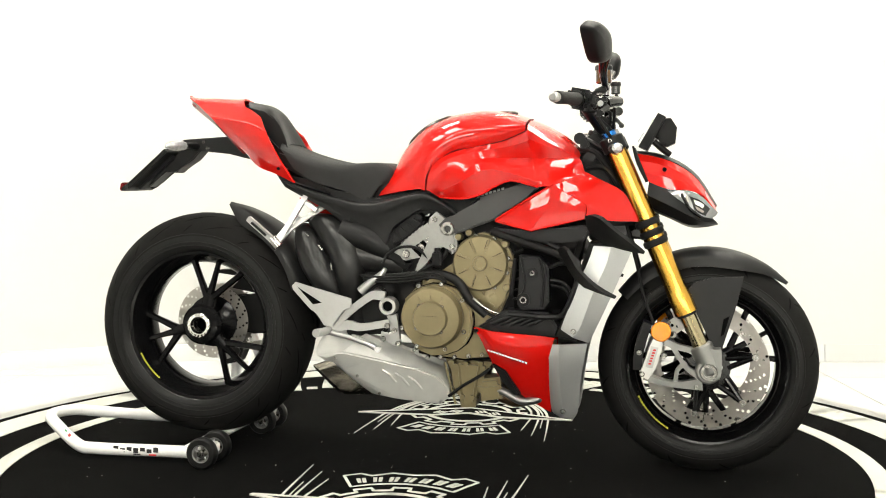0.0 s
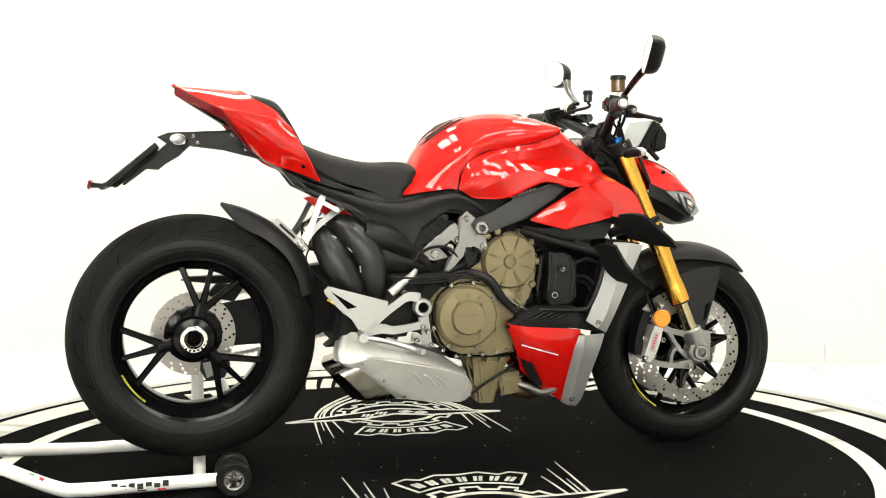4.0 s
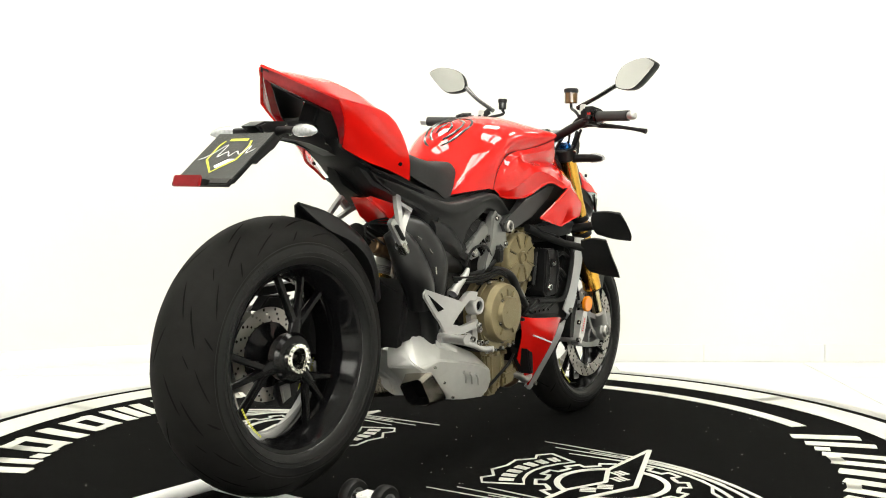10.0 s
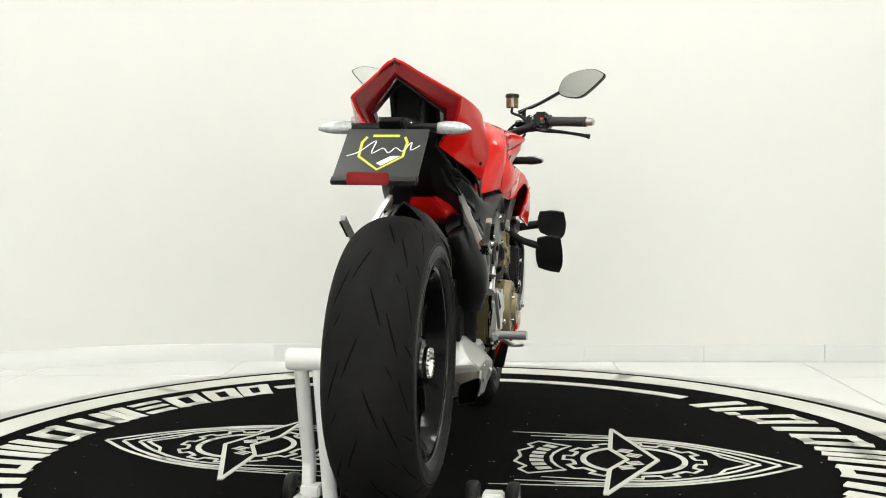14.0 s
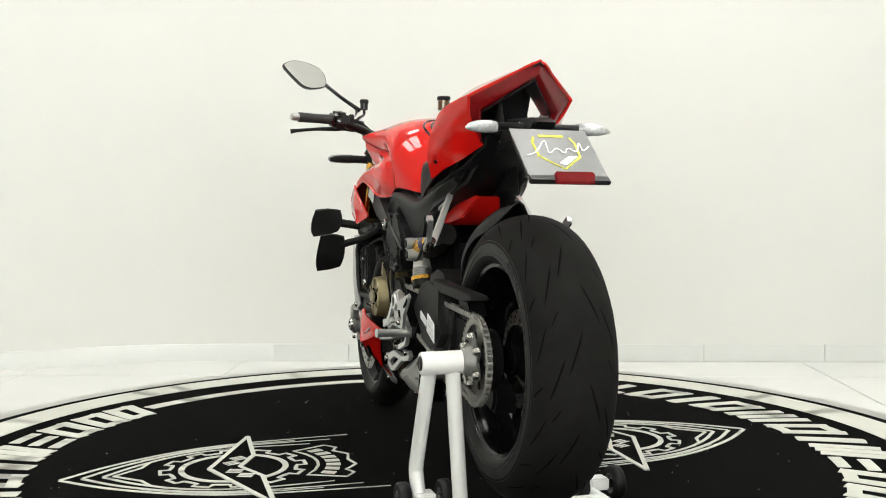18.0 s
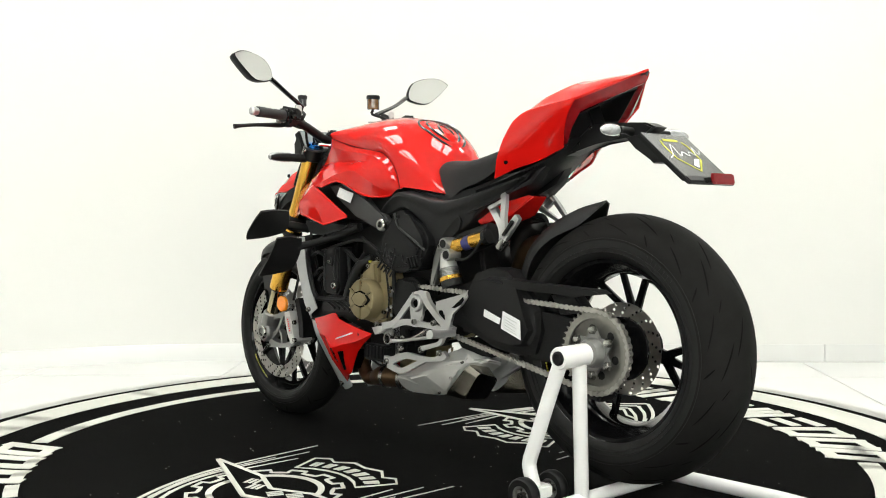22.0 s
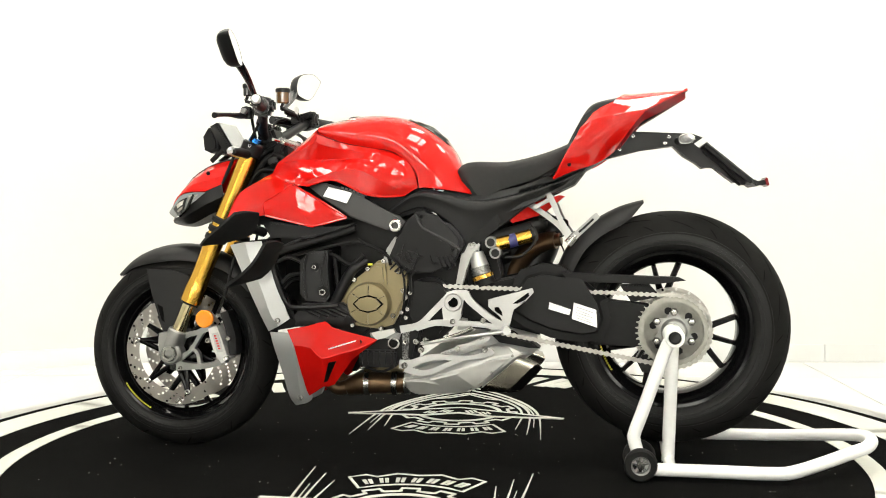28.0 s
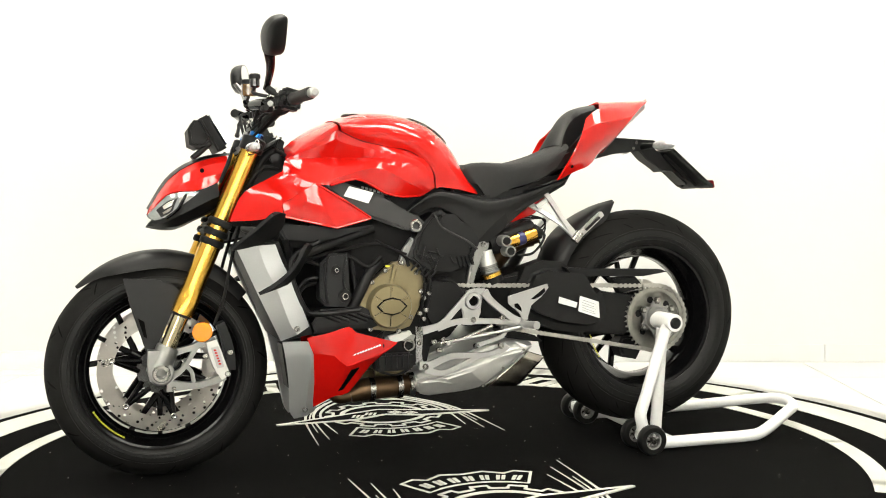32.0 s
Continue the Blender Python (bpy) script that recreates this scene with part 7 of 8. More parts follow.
# ---- rearsets ----
for s, side_name in ((-1, "right"), (1, "left")):
    rs = new("rearset")
    rs.parent = bike
    tagged(rs, "light alloy rider footrest plate with heel guard")
    if s < 0:
        rg = (-0.126, -0.17, 0.467)
        arms = [([(-0.288, 0.403), (-0.246, 0.444), (-0.187, 0.488), (-0.164, 0.498), (-0.134, 0.494)], [0.012, 0.0105, 0.0105, 0.012, 0.013]),
                ([(-0.292, 0.4), (-0.244, 0.412), (-0.211, 0.406), (-0.17, 0.411), (-0.125, 0.419)], [0.011, 0.013, 0.011, 0.01, 0.0105]),
                ([(-0.12, 0.44), (-0.113, 0.403), (-0.11, 0.365)], [0.014, 0.012, 0.013])]
        heel = [(-0.402, 0.523), (-0.391, 0.534), (-0.228, 0.489), (-0.226, 0.464), (-0.251, 0.458), (-0.284, 0.408), (-0.309, 0.412), (-0.328, 0.447), (-0.348, 0.456), (-0.399, 0.512)]
        hole = [(-0.384, 0.52), (-0.313, 0.476), (-0.339, 0.471)]
        bolts = [(-0.127, -0.182, 0.413), (-0.11, -0.172, 0.398), (-0.142, -0.172, 0.374), (-0.1, -0.17, 0.361)]
        part("spring", tube([(-0.27 + 0.012 * math.cos(0.9 * k) * 0.6 + 0.0013 * k, -0.16, 0.418 + 0.0016 * k + 0.005 * math.sin(0.9 * k)) for k in range(28)], 0.0022, 1, 6), MATT, rs, "small black return spring")
        part("link_plate", flip(plate([(-0.152, 0.392), (-0.13, 0.388), (-0.096, 0.372), (-0.092, 0.352), (-0.108, 0.35), (-0.134, 0.362), (-0.156, 0.37)], 0.145, 0.156, 0.003)), WHITE_ALU, rs)
    else:
        rg = (-0.123, 0.17, 0.465)
        arms = [([(-0.157, 0.491), (-0.179, 0.462), (-0.243, 0.412), (-0.279, 0.396)], [0.0125, 0.0095, 0.0095, 0.013]),
                ([(-0.123, 0.407), (-0.166, 0.405), (-0.209, 0.402), (-0.252, 0.395), (-0.28, 0.393)], [0.009, 0.0075, 0.0075, 0.0075, 0.01]),
                ([(0.024, 0.392), (0.024, 0.347), (0.026, 0.31), (0.022, 0.28)], [0.011, 0.01, 0.009, 0.011]),
                ([(0.03, 0.385), (-0.025, 0.4), (-0.07, 0.443), (-0.115, 0.486)], [0.011, 0.009, 0.0085, 0.011]),
                ([(-0.015, 0.391), (-0.071, 0.406), (-0.12, 0.405)], [0.01, 0.0085, 0.01])]
        part("ring_plate", plate([(-0.104, 0.494), (-0.13, 0.501), (-0.16, 0.5), (-0.171, 0.491), (-0.15, 0.478), (-0.148, 0.43), (-0.134, 0.397), (-0.111, 0.395), (-0.094, 0.414), (-0.09, 0.444), (-0.098, 0.474)], 0.162, 0.172, 0.003), WHITE_ALU, rs)
        heel = [(-0.225, 0.476), (-0.241, 0.48), (-0.349, 0.509), (-0.353, 0.497), (-0.33, 0.471), (-0.294, 0.449), (-0.286, 0.405), (-0.27, 0.405), (-0.262, 0.428), (-0.241, 0.441), (-0.225, 0.456)]
        hole = [(-0.294, 0.465), (-0.338, 0.497), (-0.341, 0.488), (-0.33, 0.476), (-0.307, 0.465)]
        part("heel_guard_slot", plate([(-0.243, 0.454), (-0.254, 0.455), (-0.264, 0.442), (-0.266, 0.43), (-0.256, 0.436), (-0.244, 0.444)], 0.1935, 0.1955, 0), GROOVE, rs)
        bolts = [(-0.122, 0.181, 0.411), (0.024, 0.122, 0.386), (0.024, 0.122, 0.344), (-0.209, 0.185, 0.415), (0.023, 0.122, 0.285)]
    for k, (pts, rr) in enumerate(arms):
        y_in, y_out = (0.105, 0.12) if s > 0 and k == 2 else (0.14, 0.158) if k == 2 else (0.165 + 0.001 * k, 0.179 - 0.001 * k)
        b = ribbon(pts, rr, y_in, y_out, 3, 0.003)
        part("alloy_arm", b if s > 0 else flip(b), WHITE_ALU, rs)
    part("pivot_ring", lathe([(0.014, s * 0.15), (0.015, s * 0.182), (0.023, s * 0.182), (0.026, s * 0.176), (0.026, s * 0.15)], 30, "y", (rg[0], 0, rg[2]), closed=True), WHITE_ALU, rs)
    part("pivot_bore", lathe([(0.002, s * 0.1735), (0.0145, s * 0.1735), (0.0145, s * 0.16)], 20, "y", (rg[0], 0, rg[2])), GROOVE, rs)
    b = plate(heel, 0.186, 0.194, 0.003)
    part("heel_guard", b if s > 0 else flip(b), WHITE_ALU, rs, "light alloy heel guard")
    b = plate(hole, 0.1935, 0.1955, 0)
    part("heel_guard_slot", b if s > 0 else flip(b), GROOVE, rs)
    for q in bolts:
        part("rearset_bolt", bolt(q, 0.008, s), STEEL, rs)
    pk = (-0.3, 0.398) if s < 0 else (-0.275, 0.394)
    part("foot_peg", tube([(pk[0], s * 0.17, pk[1]), (pk[0], s * 0.21, pk[1]), (pk[0] - 0.008, s * 0.265, pk[1] + 0.002)], [0.011, 0.011, 0.012], 3, 12), WHITE_ALU, rs, "knurled rider peg")
part("brake_cylinder", tube([(-0.212, -0.15, 0.505), (-0.184, -0.15, 0.53), (-0.152, -0.15, 0.552), (-0.139, -0.15, 0.571)], [0.014, 0.012, 0.01, 0.006], 2, 14), WHITE_ALU, bike, "small alloy rear brake cylinder")
part("brake_line", tube([(-0.149, -0.15, 0.581), (-0.13, -0.15, 0.612), (-0.093, -0.15, 0.631), (-0.046, -0.15, 0.628), (-0.013, -0.145, 0.592), (-0.007, -0.14, 0.563)], 0.004, 5, 8), MATT, bike)
part("brake_pedal", tube([(-0.312, -0.18, 0.393), (-0.243, -0.19, 0.381), (-0.18, -0.2, 0.363), (-0.152, -0.21, 0.352), (-0.141, -0.24, 0.354)], [0.008, 0.007, 0.007, 0.008, 0.008], 4, 10), WHITE_ALU, bike, "alloy brake pedal")
part("gear_rod", tube([(-0.026, 0.16, 0.345), (-0.099, 0.17, 0.359), (-0.18, 0.18, 0.392)], 0.006, 2, 10), STEEL, bike)
part("gear_pedal", tube([(-0.267, 0.19, 0.385), (-0.195, 0.195, 0.374), (-0.115, 0.18, 0.36), (-0.059, 0.175, 0.35), (-0.038, 0.2, 0.35)], [0.006, 0.005, 0.0045, 0.0045, 0.006], 4, 10), WHITE_ALU, bike, "alloy gear pedal")
bracket = part("silencer_bracket", merge(
    ribbon([(0.036, 0.284), (0.005, 0.284), (-0.057, 0.306), (-0.12, 0.305), (-0.173, 0.307), (-0.218, 0.318), (-0.232, 0.33)], [0.012, 0.011, 0.009, 0.0075, 0.006, 0.009, 0.011], 0.15, 0.163),
    ribbon([(0.02, 0.272), (-0.024, 0.26), (-0.056, 0.264), (-0.112, 0.288), (-0.15, 0.303)], [0.011, 0.008, 0.008, 0.007, 0.005], 0.151, 0.162),
    ribbon([(-0.137, 0.335), (-0.179, 0.347), (-0.216, 0.359), (-0.227, 0.382)], [0.007, 0.006, 0.006, 0.007], 0.158, 0.17)), WHITE_ALU, bike, "alloy silencer bracket")
for q in [(0.02, 0.165, 0.281), (-0.135, 0.165, 0.332), (-0.212, 0.165, 0.33), (-0.026, 0.15, 0.325), (-0.039, 0.15, 0.354), (-0.011, 0.15, 0.349)]:
    part("bracket_bolt", bolt(q, 0.009, 1), STEEL, bike)

# left-hand pipes, sensors and small fittings
part("vent_hose", tube([(0.01, 0.15, 0.563), (0.001, 0.155, 0.521), (0.004, 0.15, 0.472), (0.018, 0.14, 0.422)], 0.006, 4, 8), MATT, engine)
part("vent_hose", tube([(0.291, 0.14, 0.57), (0.24, 0.15, 0.6), (0.184, 0.15, 0.57), (0.143, 0.15, 0.599)], 0.007, 4, 8), MATT, engine)
part("sensor_lead", tube([(0.078, 0.16, 0.599), (0.037, 0.165, 0.573), (0.02, 0.165, 0.521), (0.024, 0.155, 0.456), (0.037, 0.15, 0.407)], 0.003, 4, 8), MATT, engine)
part("sensor_lead", tube([(0.159, 0.15, 0.645), (0.113, 0.155, 0.619), (0.071, 0.16, 0.604)], 0.0035, 4, 8), MATT, engine)
for q in [(0.019, 0.15, 0.477), (0.031, 0.15, 0.433), (0.018, 0.145, 0.417), (0.013, 0.15, 0.442), (0.004, 0.152, 0.49)]:
    part("hose_fitting", lathe([(0.002, 0.006), (0.006, 0.006), (0.0075, -0.004)], 12, "y", q), STEEL, engine)
part("case_tag", box([(0.124, 0.147, 0.571)][0], (0.014, 0.002, 0.006), 0), YELLOW, engine)
part("regulator", box([(0.105, 0.12, 0.295)][0], (0.11, 0.05, 0.05), 0.006), MATT, engine, "black finned regulator")
for k in range(6):
    q = [(0.149, 0.146, 0.299)][0]
    part("regulator_fin", box((q[0] - 0.017 * k, q[1], q[2]), (0.003, 0.008, 0.04), 0.001), BLACK, engine)
part("sensor_lead", tube([(0.144, 0.12, 0.267), (0.098, 0.125, 0.256), (0.062, 0.125, 0.269), (0.039, 0.12, 0.288)], 0.0035, 4, 8), MATT, engine)
part("case_bracket", plate([(0.123, 0.37), (0.096, 0.376), (0.057, 0.383), (0.051, 0.373), (0.08, 0.357), (0.11, 0.35)], 0.12, 0.142, 0.003), SATIN, engine, "small alloy bracket")
for k in range(5):
    part("case_rib", tube([(x, y, z) for x, y, z in ([(0.061, 0.168, 0.557), (0.042, 0.168, 0.577)] if k < 1 else [(x - 0.014 * k, y, z - 0.006 * k) for x, y, z in [(0.061, 0.168, 0.557), (0.042, 0.168, 0.577)]])], 0.003, 1, 6), BLACK, lh)
part("belly_hole", lathe([(0.001, 0.004), (0.007, 0.004), (0.008, -0.004)], 14, "y", [(0.15, 0.172, 0.348)][0]), GROOVE, belly)
# swingarm pivot and right-hand linkage behind the silencer
part("pivot_nut", lathe([(0.004, -0.012), (0.014, -0.012), (0.017, -0.004), (0.018, 0.01)], 20, "y", [(-0.166, -0.12, 0.498)][0]), STEEL, frame_thing)
part("linkage", tube([(-0.2, -0.05, 0.42), (-0.27, -0.04, 0.36), (-0.3, -0.02, 0.33)], 0.014, 3, 10), MATT, frame_thing)
part("linkage", tube([(-0.36, 0.03, 0.47), (-0.3, 0.0, 0.44), (-0.22, -0.02, 0.42)], 0.012, 3, 10), GOLD, frame_thing, "gold shock eyelet")
for k in range(3):
    part("link_bolt", rod((-0.3 + 0.05 * k, -0.06, 0.36 + 0.03 * k), (-0.3 + 0.05 * k, -0.072, 0.36 + 0.03 * k), 0.009), STEEL, frame_thing)

# joints on the clutch cover, blackened for their shade too, and pressed shapes on the left head cover
part("core_joint", lathe([(0.0445, -0.1962), (0.0468, -0.1962), (0.0468, -0.194), (0.0445, -0.194)], 48, "y", (CL[0], 0, CL[1]), closed=True), GROOVE, clutch)
part("flange_joint", plate([(-0.088, 0.435), (-0.069, 0.501), (-0.007, 0.531), (0.066, 0.518), (0.11, 0.461), (0.107, 0.384), (0.067, 0.339), (-0.008, 0.323), (-0.067, 0.359)], -0.135, -0.131, 0, 2), GROOVE, clutch)
for k in range(4):
    q = [(0.005, 0.171, 0.606), (-0.016, 0.171, 0.618), (-0.055, 0.171, 0.599), (0.016, 0.171, 0.599)][k]
    part("cover_ridge", tube([(q[0], q[1], q[2]), (q[0] - 0.008, q[1] + 0.001, q[2] - 0.02), (q[0] - 0.02, q[1], q[2] - 0.022)], 0.0022, 3, 6), BLACK, lh)
for q in [(0.035, 0.166, 0.599), (-0.1, 0.166, 0.569), (-0.12, 0.166, 0.618), (-0.03, 0.166, 0.709)]:
    part("cover_screw", bolt(q, 0.006, 1), MATT, lh)

# ---- swingarm, chain and shock ----
swing = new("swingarm")
swing.parent = bike
tagged(swing, "black single-sided swingarm with sticker labels")
part("arm_body", slab([(-0.264, 0.472), (-0.31, 0.556), (-0.371, 0.575), (-0.426, 0.568), (-0.487, 0.532), (-0.555, 0.478), (-0.568, 0.421), (-0.546, 0.36), (-0.487, 0.351), (-0.398, 0.364), (-0.325, 0.394), (-0.271, 0.43)], lambda x, z: (0.05, 0.15 + 0.02 * math.sin(max(0, min(1, (z - 0.3) / 0.2)) * math.pi)), 0.03, 5), MATT, swing, "matt black swingarm box")
part("arm_beam", plate([(-0.527, 0.483), (-0.61, 0.458), (-0.741, 0.457), (-0.758, 0.35), (-0.626, 0.34), (-0.511, 0.343)], 0.085, 0.124, 0.01), MATT, swing)
part("arm_pivot", plate([(-0.101, 0.484), (-0.2, 0.516), (-0.332, 0.549), (-0.365, 0.366), (-0.232, 0.4), (-0.117, 0.417)], -0.09, 0.1, 0.012), MATT, swing)
part("axle_housing", lathe([(0.05, 0.086), (0.07, 0.086), (0.072, 0.09), (0.072, 0.12), (0.066, 0.125), (0.05, 0.125)], 40, "y", REAR, closed=True), MATT, swing)
part("arm_label", plate([(-0.464, 0.468), (-0.526, 0.448), (-0.529, 0.398), (-0.458, 0.422)], 0.1705, 0.1725, 0.0005), LABEL, swing, "silver information label")
part("arm_label", plate([(-0.396, 0.468), (-0.456, 0.448), (-0.451, 0.432), (-0.393, 0.449)], 0.1705, 0.1725, 0.0005), LABEL, swing, "silver information label")
for i in range(5):
    part("label_line", plate([(x, z - 0.0075 * i) for x, z in [(-0.471, 0.456), (-0.516 + 0.006 * (i % 2), 0.441), (-0.516 + 0.006 * (i % 2), 0.4398), (-0.471, 0.4548)]], 0.1723, 0.1727, 0), CAST, swing)
part("chain_guard", slab([(-0.426, 0.553), (-0.524, 0.546), (-0.753, 0.539), (-0.773, 0.53), (-0.688, 0.519), (-0.492, 0.524), (-0.443, 0.534)], lambda x, z: (0.11, 0.15), 0.003), MATT, swing, "slim black chain guard")
part("lower_guard", plate([(-0.591, 0.516), (-0.673, 0.519), (-0.706, 0.483), (-0.624, 0.467)], 0.09, 0.13, 0.004), MATT, swing)
# chain
def chain_link():
    """Two rollers between figure-eight side plates."""
    out = []
    for y in (-0.0058, 0.0058):
        for x in (-0.0079, 0.0079):
            out.append(rod((x, y - 0.001, 0), (x, y + 0.001, 0), 0.0068, seg=10))
        out.append(box((0, y, 0), (0.014, 0.002, 0.0075), 0))
    out += [rod((x, -0.008, 0), (x, 0.008, 0), 0.0035, seg=8) for x in (-0.0079, 0.0079)]
    return merge(*out)


def chain_run(a, b, link, parent):
    a, b = Vector(a), Vector(b)
    n = max(1, round((b - a).length / 0.0159))
    ang = math.degrees(math.atan2(-(b - a).z, (b - a).x))
    for i in range(n):
        p = a.lerp(b, (i + 0.5) / n)
        m = pose(p.x, p.y + (0.0008 if i % 2 else -0.0008), p.z, 0, ang, 0)
        if link is None:
            link = part("chain_link", chain_link(), CHAIN, parent)
            link.matrix_basis = m
        else:
            share("chain_link", link, m, parent)
    return link


chain = new("chain")
chain.parent = bike
tagged(chain, "greasy steel drive chain")
CH_Y = 0.131
SP_R = 0.101
top_a = [(-0.076, 0.509)][0]
low_a = [(-0.231, 0.38)][0]
link = chain_run((REAR[0] + 0.01, CH_Y, REAR[2] + SP_R), (top_a[0], CH_Y, top_a[1]), None, chain)
low_b = (REAR[0] + SP_R * math.cos(radians(-72)), REAR[2] + SP_R * math.sin(radians(-72)))
chain_run((low_b[0], CH_Y, low_b[1]), (low_a[0], CH_Y, low_a[1]), link, chain)
for k in range(21):
    a = 94 + (288 - 94) * k / 20
    share("chain_link", link, pose(REAR[0] + SP_R * math.cos(radians(a)), CH_Y, REAR[2] + SP_R * math.sin(radians(a)), 0, 90 - a, 0), chain)

# shock
shock = new("rear_shock")
shock.parent = bike
tagged(shock, "gold and black rear shock absorber")
part("reservoir", tube([(-0.241, 0.14, 0.629), (-0.294, 0.13, 0.642), (-0.34, 0.12, 0.655)], 0.019, 1, 24), GOLD, shock, "gold shock reservoir")
part("reservoir_band", tube([(-0.277, 0.133, 0.637), (-0.3, 0.129, 0.644)], 0.0195, 1, 24), principled("blue_print", (0.03, 0.03, 0.12), 0.35), shock)
part("reservoir_cap", tube([(-0.34, 0.12, 0.655), (-0.356, 0.117, 0.659)], 0.0205, 1, 24), BLACK, shock)
for q in [(-0.23, 0.16, 0.636), (-0.243, 0.16, 0.606)]:
    part("valve_body", lathe([(0.006, 0.012), (0.0155, 0.012), (0.017, 0.008), (0.017, -0.03)], 24, "y", q), ALU, shock)
    part("valve_cap", lathe([(0.003, 0.014), (0.011, 0.014), (0.012, 0.011)], 20, "y", q), MATT, shock)
part("reservoir_body", tube([(-0.2, 0.1, 0.622), (-0.26, 0.098, 0.64), (-0.345, 0.09, 0.668)], [0.03, 0.034, 0.03], 2, 20), MATT, shock, "black shock housing")
part("shock_body", tube([(-0.186, 0.115, 0.608), (-0.189, 0.115, 0.585), (-0.194, 0.115, 0.565)], [0.018, 0.023, 0.026], 2, 24), SATIN, shock, "silver shock head")
for k in range(5):
    part("thread", tube([(-0.1935 - 0.0012 * k, 0.115, 0.566 - 0.0048 * k), (-0.1945 - 0.0012 * k, 0.115, 0.5625 - 0.0048 * k)], 0.0275 - 0.0015 * (k % 2), 1, 24), CAST, shock)
part("spring_collar", tube([(-0.2, 0.115, 0.541), (-0.2035, 0.115, 0.531)], 0.033, 1, 28), GOLD, shock, "gold spring collar")
part("spring_seat", tube([(-0.2037, 0.115, 0.5305), (-0.211, 0.115, 0.512)], 0.03, 1, 28), BLACK, shock)
part("shock_mount", plate([(-0.158, 0.636), (-0.178, 0.642), (-0.195, 0.628), (-0.19, 0.61), (-0.167, 0.6), (-0.144, 0.514), (-0.124, 0.514), (-0.139, 0.596)], 0.1, 0.128, 0.005), CAST, shock, "cast shock bracket")
part("mount_bolt", bolt((-0.173, 0.129, 0.626), 0.008, 1), STEEL, shock)
part("shock_hose", tube([(-0.341, 0.12, 0.681), (-0.36, 0.15, 0.649), (-0.319, 0.16, 0.6), (-0.27, 0.16, 0.593)], 0.004, 4, 8), MATT, shock)

# rear hugger
hug_rows = []
for f, (w, z) in zip(range(6), ((0.012, 0.0), (0.05, 0.002), (0.075, 0.004), (0.082, 0.004), (0.078, 0.0), (0.07, 0.0))):
    c = [(-0.661, 0, 0.758), (-0.594, 0, 0.739), (-0.519, 0, 0.699), (-0.457, 0, 0.645), (-0.419, 0, 0.578), (-0.4, 0, 0.511)][f]
    d = Vector((REAR[0] - c[0], 0, REAR[2] - c[2])).normalized()
    hug_rows.append([(c[0] + d.x * dd, y * w, c[2] + d.z * dd) for y, dd in ((0, 0), (0.7, 0.006), (1.0, 0.028 if f else 0.008), (1.05, 0.05 if f else 0.01))])
part("rear_hugger", net(hug_rows, 4, 4, 0.004, both=True), CARBON, bike, "pointed matt black rear mudguard")
# rear brake
part("rear_caliper", plate([(-0.721, 0.323), (-0.656, 0.327), (-0.64, 0.297), (-0.657, 0.261), (-0.706, 0.252), (-0.725, 0.285)], 0.01, 0.078, 0.008), BLACK, bike, "black rear brake caliper")
part("rear_caliper_body", plate([(-0.718, 0.306), (-0.685, 0.312), (-0.679, 0.276), (-0.706, 0.263)], 0.002, 0.012, 0.004), ALU, bike)

# ---- headlight and dash ----
nose = new("headlight")
nose.parent = bike
tagged(nose, "angular red and black headlight with clear lenses")
pair("headlight_cowl", net([
    [(0.553, 0.05, 0.886), (0.559, 0.085, 0.865), (0.57, 0.1, 0.837), (0.588, 0.105, 0.808)],
    [(0.604, 0.048, 0.877), (0.611, 0.085, 0.857), (0.622, 0.105, 0.823), (0.64, 0.108, 0.788)],
    [(0.664, 0.045, 0.855), (0.671, 0.08, 0.833), (0.681, 0.1, 0.807), (0.696, 0.106, 0.785)],
    [(0.719, 0.04, 0.813), (0.724, 0.065, 0.795), (0.729, 0.085, 0.78), (0.732, 0.095, 0.771)],
    [(0.768, 0.03, 0.738), (0.767, 0.04, 0.734), (0.768, 0.05, 0.73), (0.769, 0.06, 0.725)]], 3, 4, 0.004, crease=True), RED, nose, "red headlight cowl", sharp=12)
part("nose_spine", net([
    [(0.545, 0, 0.896), (0.553, 0.05, 0.887)], [(0.603, 0, 0.889), (0.604, 0.048, 0.879)], [(0.668, 0, 0.865), (0.664, 0.046, 0.857)],
    [(0.723, 0, 0.821), (0.719, 0.041, 0.814)], [(0.773, 0, 0.741), (0.768, 0.03, 0.738)]], 3, 2, 0.004, both=True), BLACK, nose)
part("nose_shell", net([
    [(0.589, 0, 0.729), (0.589, 0.07, 0.74), (0.583, 0.1, 0.773), (0.588, 0.103, 0.808)],
    [(0.642, 0, 0.706), (0.641, 0.07, 0.715), (0.637, 0.108, 0.747), (0.64, 0.106, 0.785)],
    [(0.697, 0, 0.681), (0.695, 0.06, 0.69), (0.691, 0.1, 0.719), (0.688, 0.103, 0.756)],
    [(0.743, 0, 0.681), (0.741, 0.045, 0.691), (0.733, 0.075, 0.7), (0.721, 0.087, 0.716)],
    [(0.776, 0, 0.688), (0.772, 0.025, 0.692), (0.768, 0.04, 0.699), (0.758, 0.054, 0.708)]], 3, 4, 0.004, both=True, crease=True), BLACK, nose, "black headlight shell", sharp=12)
